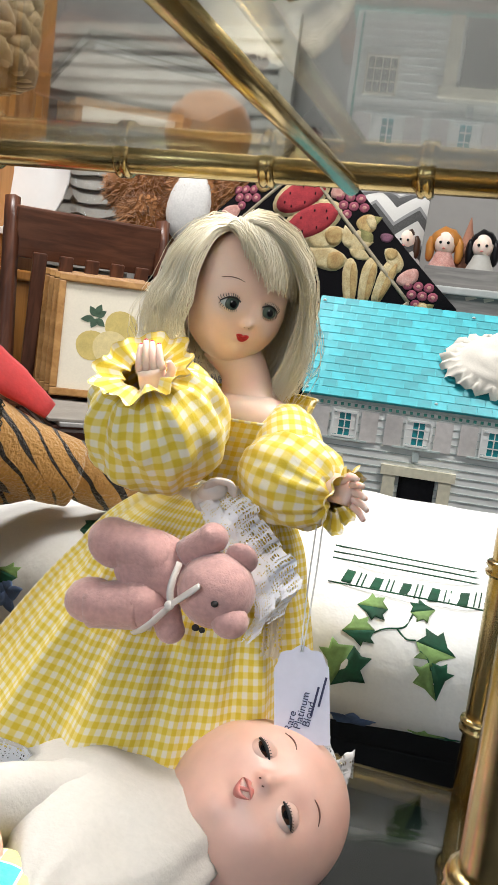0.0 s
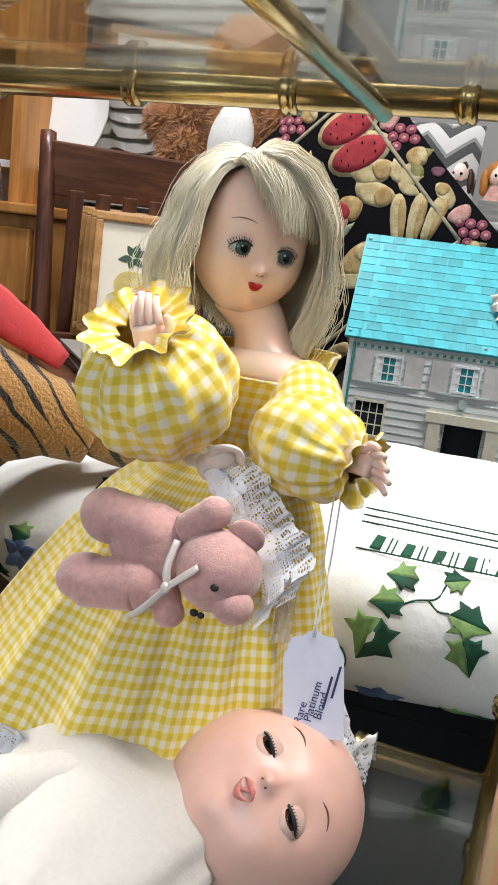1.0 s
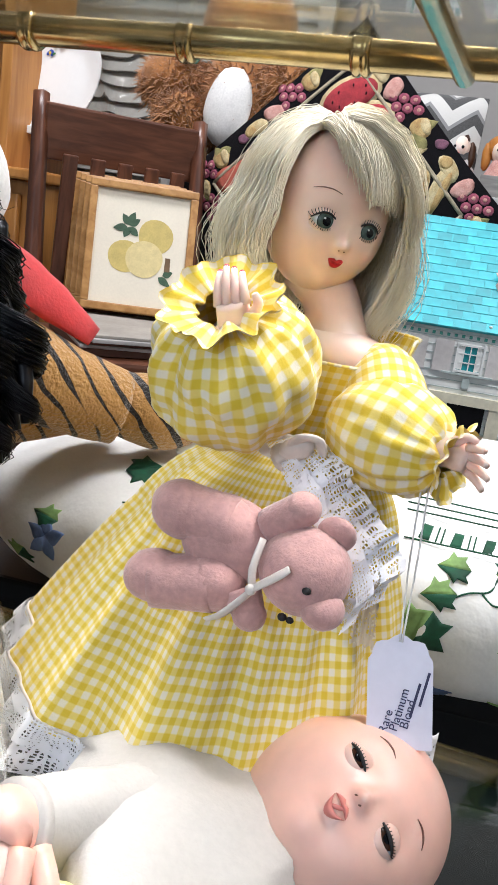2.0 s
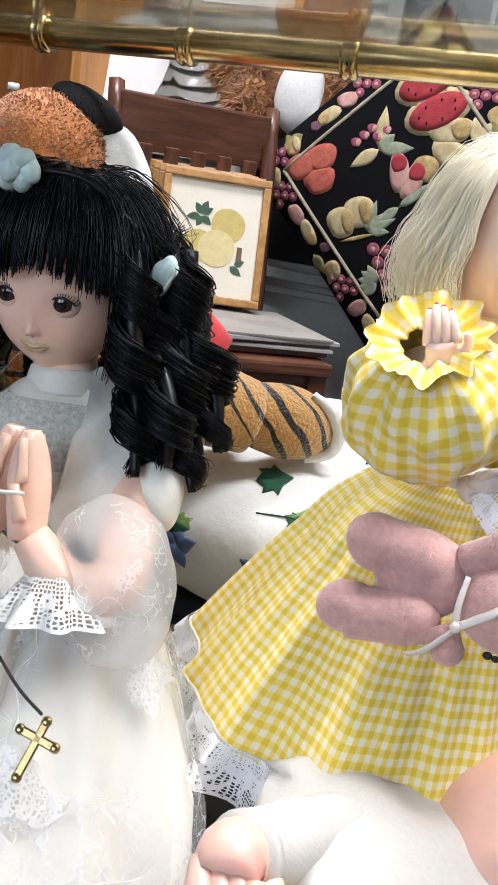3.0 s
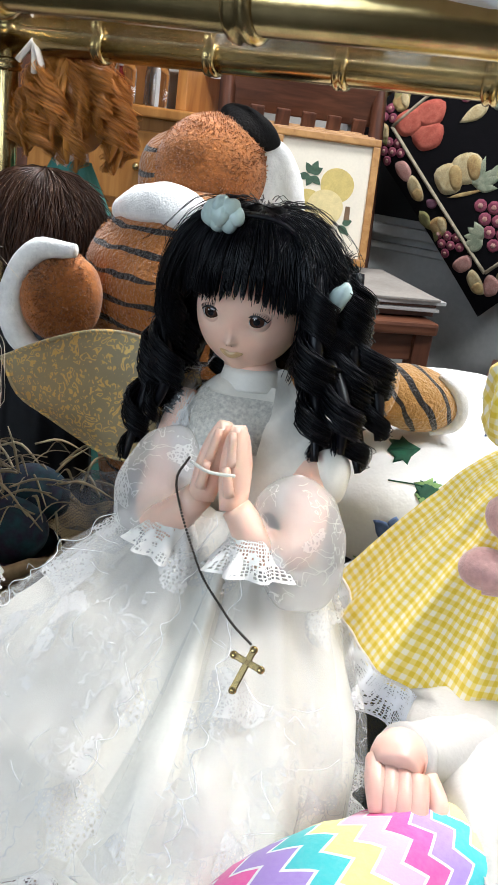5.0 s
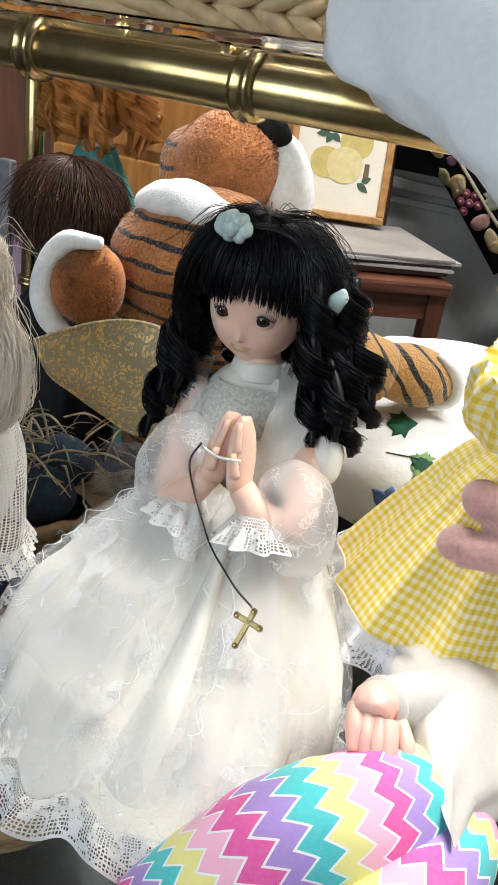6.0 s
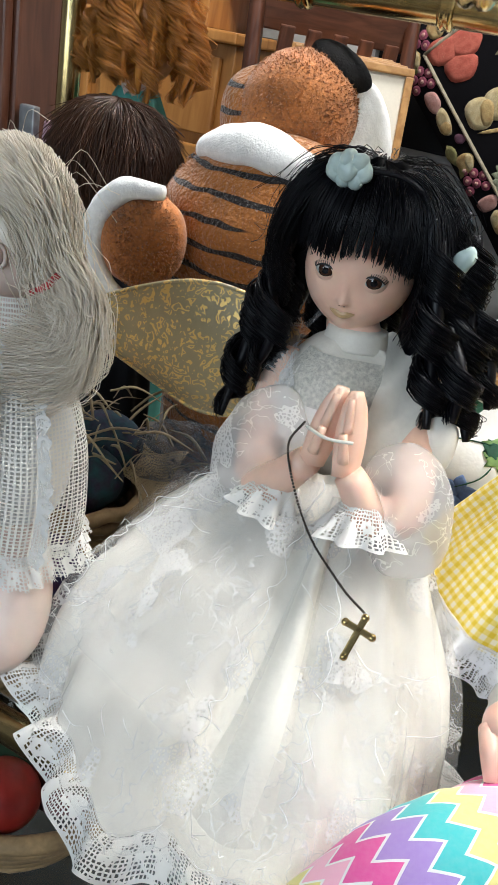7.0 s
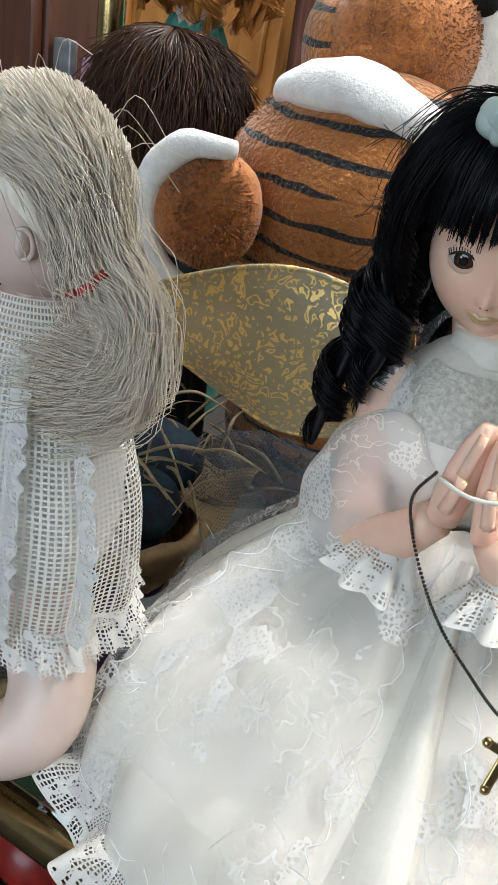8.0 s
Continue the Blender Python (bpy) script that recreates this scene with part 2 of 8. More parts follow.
def chevron(name):
    m, nt, b = base_of(name, 0.8)
    u, v = uv_of(nt)
    zig = math_node(nt, "PINGPONG", u, 0.0085)
    t = math_node(nt, "DIVIDE", math_node(nt, "ADD", v, math_node(nt, "MULTIPLY", zig, 1.0)), 0.0125)
    ramp = nt.nodes.new("ShaderNodeValToRGB")
    ramp.color_ramp.interpolation = "CONSTANT"
    cols = [(0.72, 0.05, 0.30), (0.86, 0.42, 0.56), (0.80, 0.72, 0.22), (0.02, 0.48, 0.48), (0.34, 0.20, 0.55)]
    els = ramp.color_ramp.elements
    els[0].color, els[1].position, els[1].color = (*cols[0], 1), 0.2, (*cols[1], 1)
    for k in (2, 3, 4):
        e = els.new(k * 0.2)
        e.color = (*cols[k], 1)
    nt.links.new(math_node(nt, "FRACT", math_node(nt, "DIVIDE", t, 5.0)), ramp.inputs[0])
    line = math_node(nt, "LESS_THAN", math_node(nt, "FRACT", t), 0.14)
    col = mix_colour(nt, line, ramp.outputs[0], (0.85, 0.83, 0.80))
    col = mix_colour(nt, math_node(nt, "MULTIPLY", noise_of(nt, 400), 0.15), col, (0.8, 0.78, 0.76))
    nt.links.new(col, b.inputs["Base Color"])
    bump_on(nt, b, noise_of(nt, 900), 0.25, 0.0006)
    return m


def hair(name, colour, dark, rough=0.38, through_light=0.4):
    """Fine doll hair: tone varies from lock to lock, and some light passes through."""
    m, nt, b = base_of(name, rough, 0.0)
    geo = nt.nodes.new("ShaderNodeNewGeometry")
    tone = mix_colour(nt, geo.outputs["Random Per Island"], dark, colour)
    tone = mix_colour(nt, math_node(nt, "MULTIPLY", noise_of(nt, 55), 0.5), tone, colour)
    nt.links.new(tone, b.inputs["Base Color"])
    b.inputs["Specular IOR Level"].default_value = 0.4
    tl = nt.nodes.new("ShaderNodeBsdfTranslucent")
    nt.links.new(tone, tl.inputs[0])
    mx = nt.nodes.new("ShaderNodeMixShader")
    mx.inputs[0].default_value = through_light
    nt.links.new(b.outputs[0], mx.inputs[1])
    nt.links.new(tl.outputs[0], mx.inputs[2])
    nt.links.new(mx.outputs[0], nt.nodes["Material Output"].inputs[0])
    return m


def open_cloth(name, colour, kind, scale, cover, rough=0.8):
    """Lace, tulle or square net: the holes let light through."""
    m, nt, b = base_of(name, rough)
    out = nt.nodes["Material Output"]
    b.inputs["Base Color"].default_value = (*colour, 1)
    co = nt.nodes.new("ShaderNodeTexCoord")
    if kind == "net":
        u, v = uv_of(nt)
        def thread(x):
            return math_node(nt, "LESS_THAN", math_node(nt, "PINGPONG", math_node(nt, "FRACT", math_node(nt, "MULTIPLY", x, scale)), 0.5), cover)
        mask = math_node(nt, "MAXIMUM", thread(u), thread(v))
    else:
        vor = nt.nodes.new("ShaderNodeTexVoronoi")
        vor.feature = "DISTANCE_TO_EDGE"
        vor.inputs["Scale"].default_value = scale
        dis = nt.nodes.new("ShaderNodeTexNoise")
        dis.inputs["Scale"].default_value = scale * 0.35
        add = nt.nodes.new("ShaderNodeMix")
        add.data_type = "VECTOR"
        add.inputs[0].default_value = 0.06 if kind == "lace" else 0.16
        nt.links.new(co.outputs["Object"], dis.inputs["Vector"])
        nt.links.new(co.outputs["Object"], add.inputs[4])
        nt.links.new(dis.outputs[1], add.inputs[5])
        nt.links.new(add.outputs[1], vor.inputs["Vector"])
        thr = math_node(nt, "LESS_THAN", vor.outputs[0], cover)
        flower = math_node(nt, "GREATER_THAN", noise_of(nt, scale * 0.22, 2), 0.58 if kind == "lace" else 0.60)
        mask = math_node(nt, "MAXIMUM", thr, flower)
        if kind == "tulle":
            soft = nt.nodes.new("ShaderNodeMapRange")
            soft.inputs[1].default_value, soft.inputs[2].default_value, soft.inputs[4].default_value = 0.48, 0.70, 0.75
            nt.links.new(noise_of(nt, 45, 4), soft.inputs[0])
            mask = math_node(nt, "MAXIMUM", math_node(nt, "MAXIMUM", math_node(nt, "MULTIPLY", thr, 0.9), soft.outputs[0]), 0.22)
    tr = nt.nodes.new("ShaderNodeBsdfTransparent")
    mx = nt.nodes.new("ShaderNodeMixShader")
    nt.links.new(mask, mx.inputs[0])
    nt.links.new(tr.outputs[0], mx.inputs[1])
    nt.links.new(b.outputs[0], mx.inputs[2])
    nt.links.new(mx.outputs[0], out.inputs[0])
    return m


def striped_plush(name, colour, axis, freq, shift=0.0):
    m, nt, b = base_of(name, 0.95, 0.4)
    co = nt.nodes.new("ShaderNodeTexCoord")
    wav = nt.nodes.new("ShaderNodeTexWave")
    wav.bands_direction = axis
    wav.inputs["Scale"].default_value, wav.inputs["Distortion"].default_value = freq, 3.2
    wav.inputs["Detail"].default_value, wav.inputs["Detail Scale"].default_value = 2.0, 0.9
    wav.inputs["Phase Offset"].default_value = shift
    nt.links.new(co.outputs["Object"], wav.inputs["Vector"])
    brk = math_node(nt, "MULTIPLY", noise_of(nt, 22, 1), 0.55)
    r = nt.nodes.new("ShaderNodeMapRange")
    r.inputs[1].default_value, r.inputs[2].default_value = 0.17, 0.23
    nt.links.new(math_node(nt, "SUBTRACT", math_node(nt, "ADD", wav.outputs[1], brk), 0.20), r.inputs[0])
    fur = noise_of(nt, 330, 4)
    base = mix_colour(nt, noise_of(nt, 26), tuple(c * 0.72 for c in colour), colour)
    base = mix_colour(nt, math_node(nt, "MULTIPLY", fur, 0.45), base, tuple(c * 0.45 for c in colour))
    nt.links.new(mix_colour(nt, r.outputs[0], (0.014, 0.010, 0.009), base), b.inputs["Base Color"])
    bump_on(nt, b, fur, 0.9, 0.004)
    return m


def streaked(name, c1, c2, rough, scale, stretch):
    """Wood or hair: streaks drawn out along one axis."""
    m, nt, b = base_of(name, rough, 0)
    co = nt.nodes.new("ShaderNodeTexCoord")
    mp = nt.nodes.new("ShaderNodeMapping")
    mp.inputs["Scale"].default_value = stretch
    nd = nt.nodes.new("ShaderNodeTexNoise")
    nd.inputs["Scale"].default_value, nd.inputs["Detail"].default_value, nd.inputs["Distortion"].default_value = scale, 5, 0.6
    nt.links.new(co.outputs["Object"], mp.inputs[0])
    nt.links.new(mp.outputs[0], nd.inputs["Vector"])
    r = nt.nodes.new("ShaderNodeMapRange")
    r.inputs[1].default_value, r.inputs[2].default_value = 0.34, 0.66
    nt.links.new(nd.outputs[0], r.inputs[0])
    col = mix_colour(nt, r.outputs[0], c1, c2)
    col = mix_colour(nt, math_node(nt, "MULTIPLY", noise_of(nt, 3.0), 0.35), col, tuple(c * 0.5 for c in c1))
    nt.links.new(col, b.inputs["Base Color"])
    bump_on(nt, b, nd.outputs[0], 0.12, 0.001)
    return m


BLOND = hair("platinum_hair", (0.95, 0.89, 0.73), (0.90, 0.79, 0.57), 0.40, 0.12)
BLOND2 = hair("ash_blonde_hair", (0.95, 0.87, 0.74), (0.80, 0.66, 0.48), 0.34, 0.10)
GINGER = hair("ginger_hair", (0.66, 0.29, 0.06), (0.30, 0.10, 0.02), 0.36, 0.25)
BROWNHAIR = hair("brown_hair", (0.060, 0.024, 0.010), (0.020, 0.008, 0.004), 0.42, 0.15)
GINGHAM = gingham("yellow_gingham_cotton", 0.0074)
CHEVRON = chevron("chevron_cotton")
def lace_cloth(name, colour, cell, motif, edge):
    """Bobbin lace by the cloth's own measure: net, round close-worked flowers and a row of eyelets; edge is the width across."""
    m, nt, b = base_of(name, 0.85)
    out = nt.nodes["Material Output"]
    u, v = uv_of(nt)
    def vec(x, y):
        cb = nt.nodes.new("ShaderNodeCombineXYZ")
        nt.links.new(x, cb.inputs[0])
        nt.links.new(y, cb.inputs[1])
        return cb.outputs[0]
    vor = nt.nodes.new("ShaderNodeTexVoronoi")
    vor.feature = "DISTANCE_TO_EDGE"
    vor.inputs["Scale"].default_value, vor.inputs["Randomness"].default_value = 1.0, 0.35
    nt.links.new(vec(math_node(nt, "DIVIDE", u, cell), math_node(nt, "DIVIDE", v, cell)), vor.inputs["Vector"])
    net = math_node(nt, "LESS_THAN", vor.outputs["Distance"], 0.19)
    du = math_node(nt, "SUBTRACT", math_node(nt, "FRACT", math_node(nt, "DIVIDE", u, motif)), 0.5)
    dv = math_node(nt, "SUBTRACT", math_node(nt, "DIVIDE", v, motif), 0.5 * edge / motif)
    rad = math_node(nt, "SQRT", math_node(nt, "ADD", math_node(nt, "MULTIPLY", du, du), math_node(nt, "MULTIPLY", dv, dv)))
    ang = math_node(nt, "ARCTAN2", dv, du)
    petal = math_node(nt, "ADD", math_node(nt, "MULTIPLY", math_node(nt, "SINE", math_node(nt, "MULTIPLY", ang, 6.0)), 0.07), 0.27)
    flower = math_node(nt, "MULTIPLY", math_node(nt, "LESS_THAN", rad, petal), math_node(nt, "GREATER_THAN", rad, 0.07))
    scroll = math_node(nt, "LESS_THAN", math_node(nt, "ABSOLUTE", math_node(nt, "SUBTRACT", noise_of(nt, 0.9 / motif, 1), 0.52)), 0.035)
    hem = math_node(nt, "GREATER_THAN", math_node(nt, "ADD", v, math_node(nt, "MULTIPLY", math_node(nt, "ABSOLUTE", math_node(nt, "SINE", math_node(nt, "MULTIPLY", u, 3.14159 / (motif * 0.5)))), -0.0012)), edge - 0.0022)
    mask = math_node(nt, "MAXIMUM", math_node(nt, "MAXIMUM", net, flower), math_node(nt, "MAXIMUM", scroll, hem))
    b.inputs["Base Color"].default_value = (*colour, 1)
    bump_on(nt, b, mask, 0.4, 0.0006)
    tr = nt.nodes.new("ShaderNodeBsdfTransparent")
    mx = nt.nodes.new("ShaderNodeMixShader")
    nt.links.new(mask, mx.inputs[0])
    nt.links.new(tr.outputs[0], mx.inputs[1])
    nt.links.new(b.outputs[0], mx.inputs[2])
    nt.links.new(mx.outputs[0], out.inputs[0])
    return m


LACE = lace_cloth("white_lace", (0.84, 0.83, 0.84), 0.0019, 0.013, 0.030)
LACE_BEIGE = lace_cloth("beige_lace", (0.70, 0.58, 0.40), 0.0022, 0.011, 0.034)
LACE_FINE = lace_cloth("cream_lace", (0.77, 0.74, 0.68), 0.0021, 0.014, 0.026)
def veil_cloth(name, colour, sheer):
    m, nt, b = base_of(name, 0.75)
    b.inputs["Base Color"].default_value = (*colour, 1)
    def thread(scale, width):
        return math_node(nt, "LESS_THAN", math_node(nt, "ABSOLUTE", math_node(nt, "SUBTRACT", noise_of(nt, scale, 2), 0.5)), width)
    patch = math_node(nt, "GREATER_THAN", noise_of(nt, 26, 1), 0.60)
    vor = nt.nodes.new("ShaderNodeTexVoronoi")
    vor.feature = "DISTANCE_TO_EDGE"
    vor.inputs["Scale"].default_value = 430
    co = nt.nodes.new("ShaderNodeTexCoord")
    nt.links.new(co.outputs["Object"], vor.inputs["Vector"])
    worked = math_node(nt, "MULTIPLY", patch, math_node(nt, "LESS_THAN", vor.outputs["Distance"], 0.16))
    lines = math_node(nt, "MULTIPLY", math_node(nt, "MAXIMUM", thread(48, 0.006), thread(80, 0.006)), math_node(nt, "GREATER_THAN", noise_of(nt, 17, 1), 0.50))
    mask = math_node(nt, "MAXIMUM", math_node(nt, "MULTIPLY", math_node(nt, "MAXIMUM", worked, lines), 0.62), sheer)
    bump_on(nt, b, mask, 0.4, 0.0006)
    tr = nt.nodes.new("ShaderNodeBsdfTransparent")
    mx = nt.nodes.new("ShaderNodeMixShader")
    nt.links.new(mask, mx.inputs[0])
    nt.links.new(tr.outputs[0], mx.inputs[1])
    nt.links.new(b.outputs[0], mx.inputs[2])
    nt.links.new(mx.outputs[0], nt.nodes["Material Output"].inputs[0])
    return m


SLEEVE = veil_cloth("sleeve_tulle", (0.80, 0.78, 0.74), 0.36)
VEIL = veil_cloth("embroidered_veil", (0.79, 0.77, 0.73), 0.13)
NET = open_cloth("cream_net", (0.86, 0.82, 0.73), "net", 370, 0.19)
TIGER_BODY = striped_plush("tiger_body_plush", (0.48, 0.17, 0.028), "Z", 17.5, 1.0)
TIGER_LEG = striped_plush("tiger_leg_plush", (0.62, 0.33, 0.09), "DIAGONAL", 22, 0.0)
TIGER_FACE = material("tiger_face_plush", (0.45, 0.15, 0.026), 0.95, 0, 0.3, 24, 0.45, 330, 0.5, 600, bdist=0.0015, sheen=0.3)
WOOD_DARK = streaked("walnut_stain", (0.075, 0.026, 0.014), (0.17, 0.065, 0.034), 0.34, 5, (12, 12, 1.2))
WOOD_RAIL = streaked("walnut_rail", (0.085, 0.030, 0.016), (0.18, 0.070, 0.036), 0.34, 5, (2, 2, 14))
WOOD_PINE = streaked("honey_pine_grain", (0.38, 0.15, 0.03), (0.58, 0.27, 0.07), 0.4, 4, (8, 8, 1.0))
OAK_FRAME = streaked("oak_frame", (0.36, 0.17, 0.045), (0.55, 0.30, 0.10), 0.42, 8, (6, 6, 6))
EYE_WHITE = material("eye_white", (0.62, 0.62, 0.60), 0.12, var=0.05, bump=0)
PUPIL = material("pupil", (0.004, 0.004, 0.005), 0.06, var=0.1, bump=0)
IRIS_GREY = material("grey_iris", (0.10, 0.14, 0.12), 0.08, var=0.5, scale=300, bump=0)
IRIS_BROWN = material("brown_iris", (0.055, 0.022, 0.012), 0.08, var=0.5, scale=300, bump=0)
LIP_RED = material("red_lip_paint", (0.55, 0.015, 0.015), 0.3, var=0.1, bump=0)
LIP_PINK = material("pink_lip_paint", (0.76, 0.24, 0.19), 0.35, var=0.2, scale=60, bump=0)
LIP_GOLD = material("gold_lip_paint", (0.66, 0.42, 0.20), 0.3, var=0.2, scale=60, bump=0)
BROW = material("brow_paint", (0.20, 0.08, 0.05), 0.6, var=0.1, bump=0)
LASH = material("dark_lash", (0.012, 0.009, 0.008), 0.6, var=0.1, bump=0)
RED_CLOTH = material("red_cloth", (0.60, 0.03, 0.03), 0.75, 0, 0.2, 20, 0.15, 200, 0.3, 400, sheen=0.2)
RED_NAIL = material("red_nail_paint", (0.60, 0.02, 0.04), 0.3, var=0.1, bump=0)
RIBBON = material("cream_ribbon", (0.78, 0.70, 0.62), 0.45, 0, 0.1, 30, 0.1, 200, 0.1, 300)
PEARL = material("glass_beads", (0.70, 0.67, 0.58), 0.35, 0.0, 0.3, 400, 0.2, 600, 0.6, 900)
SATIN_BLUE = material("pale_green_satin", (0.50, 0.62, 0.58), 0.35, 0, 0.15, 40, 0.1, 200, 0.1, 300)


# brocade: gold figures woven on a dull ground
GOLD_CLOTH, gnt, gbs = base_of("gold_brocade_weave", 0.5, 0.2)
gco = gnt.nodes.new("ShaderNodeTexCoord")
gv = gnt.nodes.new("ShaderNodeTexVoronoi")
gv.feature = "DISTANCE_TO_EDGE"
gv.inputs["Scale"].default_value = 115
gdis = gnt.nodes.new("ShaderNodeMix")
gdis.data_type = "VECTOR"
gdis.inputs[0].default_value = 0.035
gns = gnt.nodes.new("ShaderNodeTexNoise")
gns.inputs["Scale"].default_value = 70
gnt.links.new(gco.outputs["Object"], gns.inputs["Vector"])
gnt.links.new(gco.outputs["Object"], gdis.inputs[4])
gnt.links.new(gns.outputs[1], gdis.inputs[5])
gnt.links.new(gdis.outputs[1], gv.inputs["Vector"])
gring = math_node(gnt, "LESS_THAN", math_node(gnt, "ABSOLUTE", math_node(gnt, "SUBTRACT", gv.outputs[0], 0.22)), 0.075)
gmask = math_node(gnt, "MULTIPLY", gring, math_node(gnt, "GREATER_THAN", noise_of(gnt, 190, 2), 0.42))
gcol = mix_colour(gnt, noise_of(gnt, 20), (0.30, 0.24, 0.13), (0.42, 0.34, 0.19))
gnt.links.new(mix_colour(gnt, gmask, gcol, (0.75, 0.52, 0.18)), gbs.inputs["Base Color"])
gnt.links.new(math_node(gnt, "MULTIPLY", gmask, 0.85), gbs.inputs["Metallic"])
bump_on(gnt, gbs, gmask, 0.4, 0.001)

# ---- the room ----
def slab(name, c, s, mat, label, category):
    bm = bmesh.new()
    box(bm, c, s)
    return thing(name, bm, mat, c, label, category, kind="structure")


slab("floor", (-0.2, 0.1, -0.05), (6.0, 6.4, 0.1), FLOOR, "dark grey worn tiled shop floor", "floor")
slab("ceiling", (-0.2, 0.1, 2.75), (6.0, 6.4, 0.1), WALL, "plain off-white painted shop ceiling", "ceiling")
slab("wall_north", (-0.2, 3.25, 1.35), (6.0, 0.1, 2.7), WALL, "off-white painted wall behind the goods", "wall")
slab("wall_west", (-3.15, 0.1, 1.35), (0.1, 6.2, 2.7), WALL, "off-white painted side wall", "wall")
slab("wall_east", (2.75, 0.1, 1.35), (0.1, 6.2, 2.7), WALL, "off-white painted side wall", "wall")
south = holder("wall_south", (-0.2, -3.05, 0), "off-white wall with a wide shop window", "wall", kind="structure")
for c, s in (((-0.2, -3.05, 0.4), (6.0, 0.1, 0.8)), ((-0.2, -3.05, 2.6), (6.0, 0.1, 0.2)), ((-2.6, -3.05, 1.65), (1.2, 0.1, 1.7)), ((1.7, -3.05, 1.65), (2.2, 0.1, 1.7))):
    bm = bmesh.new()
    box(bm, c, s)
    part("wall_section", bm, WALL, south)

# ---- brass etagere with glass shelves ----
XL, XR, YF, YR, ZLOW, ZTOP = -0.597, 0.160, 0.528, 0.887, 0.382, 0.808
TUBE = 0.0105


def bamboo(name, a, b, r, parent, joints):
    """A brass tube cast as bamboo, with a raised double ring at each joint."""
    a, b = V(a), V(b)
    bm = bmesh.new()
    tube(bm, [a, b], r, 0, 16)
    d = (b - a).normalized()
    for s in joints:
        p = a + (b - a) * s
        tube(bm, [p - d * 0.006, p - d * 0.0045, p - d * 0.002, p, p + d * 0.002, p + d * 0.0045, p + d * 0.006], [r * 1.01, r * 1.28, r * 1.32, r * 1.14, r * 1.32, r * 1.28, r * 1.01], 0, 16)
    return part(name, bm, BRASS, parent)


etagere = holder("etagere", ((XL + XR) / 2, (YF + YR) / 2, 0), "tarnished brass bamboo etagere with clear glass shelves", "shelf unit")
for x in (XL, XR):
    for y in (YF, YR):
        bamboo("post", (x, y, 0), (x, y, 1.35), TUBE, etagere, [k / 12 for k in range(1, 12)])
for z in (0.06, ZLOW, ZTOP, 1.33):
    jl = [(x - XL) / (XR - XL) for x in (-0.49, -0.379, -0.266, -0.153, -0.042, 0.068)]
    for y in (YF, YR):
        bamboo("rail", (XL, y, z), (XR, y, z + (0.006 if y == YR else -0.006)), TUBE, etagere, jl)
    for x in (XL, XR):
        bamboo("side_rail", (x, YF, z), (x, YR, z), TUBE, etagere, [0.33, 0.66])
    bm = bmesh.new()
    tube(bm, [(0.018, YF, z - 0.004), (0.018, YR, z - 0.004)], 0.006, 0, 12)
    part("cross_bar", bm, BRASS, etagere)
    bm = bmesh.new()
    box(bm, ((XL + XR) / 2, (YF + YR) / 2, z + TUBE + 0.003), (XR - XL - 0.004, YR - YF - 0.004, 0.006), bevel=0.001)
    pane = part("glass_shelf", bm, GLASS, etagere, "clear glass shelf pane")
    pane.visible_shadow = False
ZS = ZLOW + TUBE + 0.006

# ---- dark chair with pictures ----
EX, EY = V((0.74, 0.67, 0)), V((0.67, -0.74, 0))
CB = V((-0.893, 2.22, 0))
CHAIR_TURN = math.degrees(math.atan2(EX.y, EX.x))


def at_chair(x, y, z):
    """A place by the chair: x along its width, y from back to front, z up."""
    return CB + EX * x + EY * y + V((0, 0, z * 0.965))


def one_box(name, parent, c, s, mat, rot=(0, 0, 0), bevel=0.003, label=""):
    bm = bmesh.new()
    box(bm, c, s, 0, rot, bevel)
    return part(name, bm, mat, parent, label)


chair = holder("dining_chair", CB, "dark brown wooden dining chair with slatted back", "chair")
one_box("seat", chair, at_chair(0, 0.225, 0.418), (0.42, 0.47, 0.028), WOOD_RAIL, (0, 0, CHAIR_TURN), 0.008)
one_box("apron", chair, at_chair(0, 0.42, 0.37), (0.36, 0.022, 0.06), WOOD_RAIL, (0, 0, CHAIR_TURN))
one_box("stretcher", chair, at_chair(0, 0.42, 0.22), (0.36, 0.02, 0.028), WOOD_RAIL, (0, 0, CHAIR_TURN))
for sx in (-0.195, 0.195):
    bm = bmesh.new()
    tube(bm, [at_chair(sx, -0.02, 0), at_chair(sx, 0, 0.42), at_chair(sx, -0.03, 0.7), at_chair(sx, -0.075, 0.97)], [0.022, 0.024, 0.021, 0.019], 0, 4, 14)
    part("back_post", bm, WOOD_DARK, chair)
    one_box("leg", chair, at_chair(sx * 0.97, 0.42, 0.202), (0.042, 0.042, 0.404), WOOD_DARK, (0, 0, CHAIR_TURN), 0.004)
    one_box("side_apron", chair, at_chair(sx * 0.97, 0.21, 0.37), (0.022, 0.38, 0.06), WOOD_RAIL, (0, 0, CHAIR_TURN))
    one_box("side_stretcher", chair, at_chair(sx * 0.97, 0.21, 0.16), (0.02, 0.40, 0.028), WOOD_RAIL, (0, 0, CHAIR_TURN))
one_box("top_rail", chair, at_chair(0, -0.067, 0.885), (0.37, 0.022, 0.125), WOOD_RAIL, (9, 0, CHAIR_TURN), 0.005)
for k in range(5):
    one_box("slat", chair, at_chair(-0.13 + 0.065 * k, -0.035, 0.63), (0.034, 0.014, 0.40), WOOD_DARK, (9, 0, CHAIR_TURN))
one_box("lower_rail", chair, at_chair(0, -0.008, 0.465), (0.37, 0.02, 0.04), WOOD_RAIL, (4, 0, CHAIR_TURN))

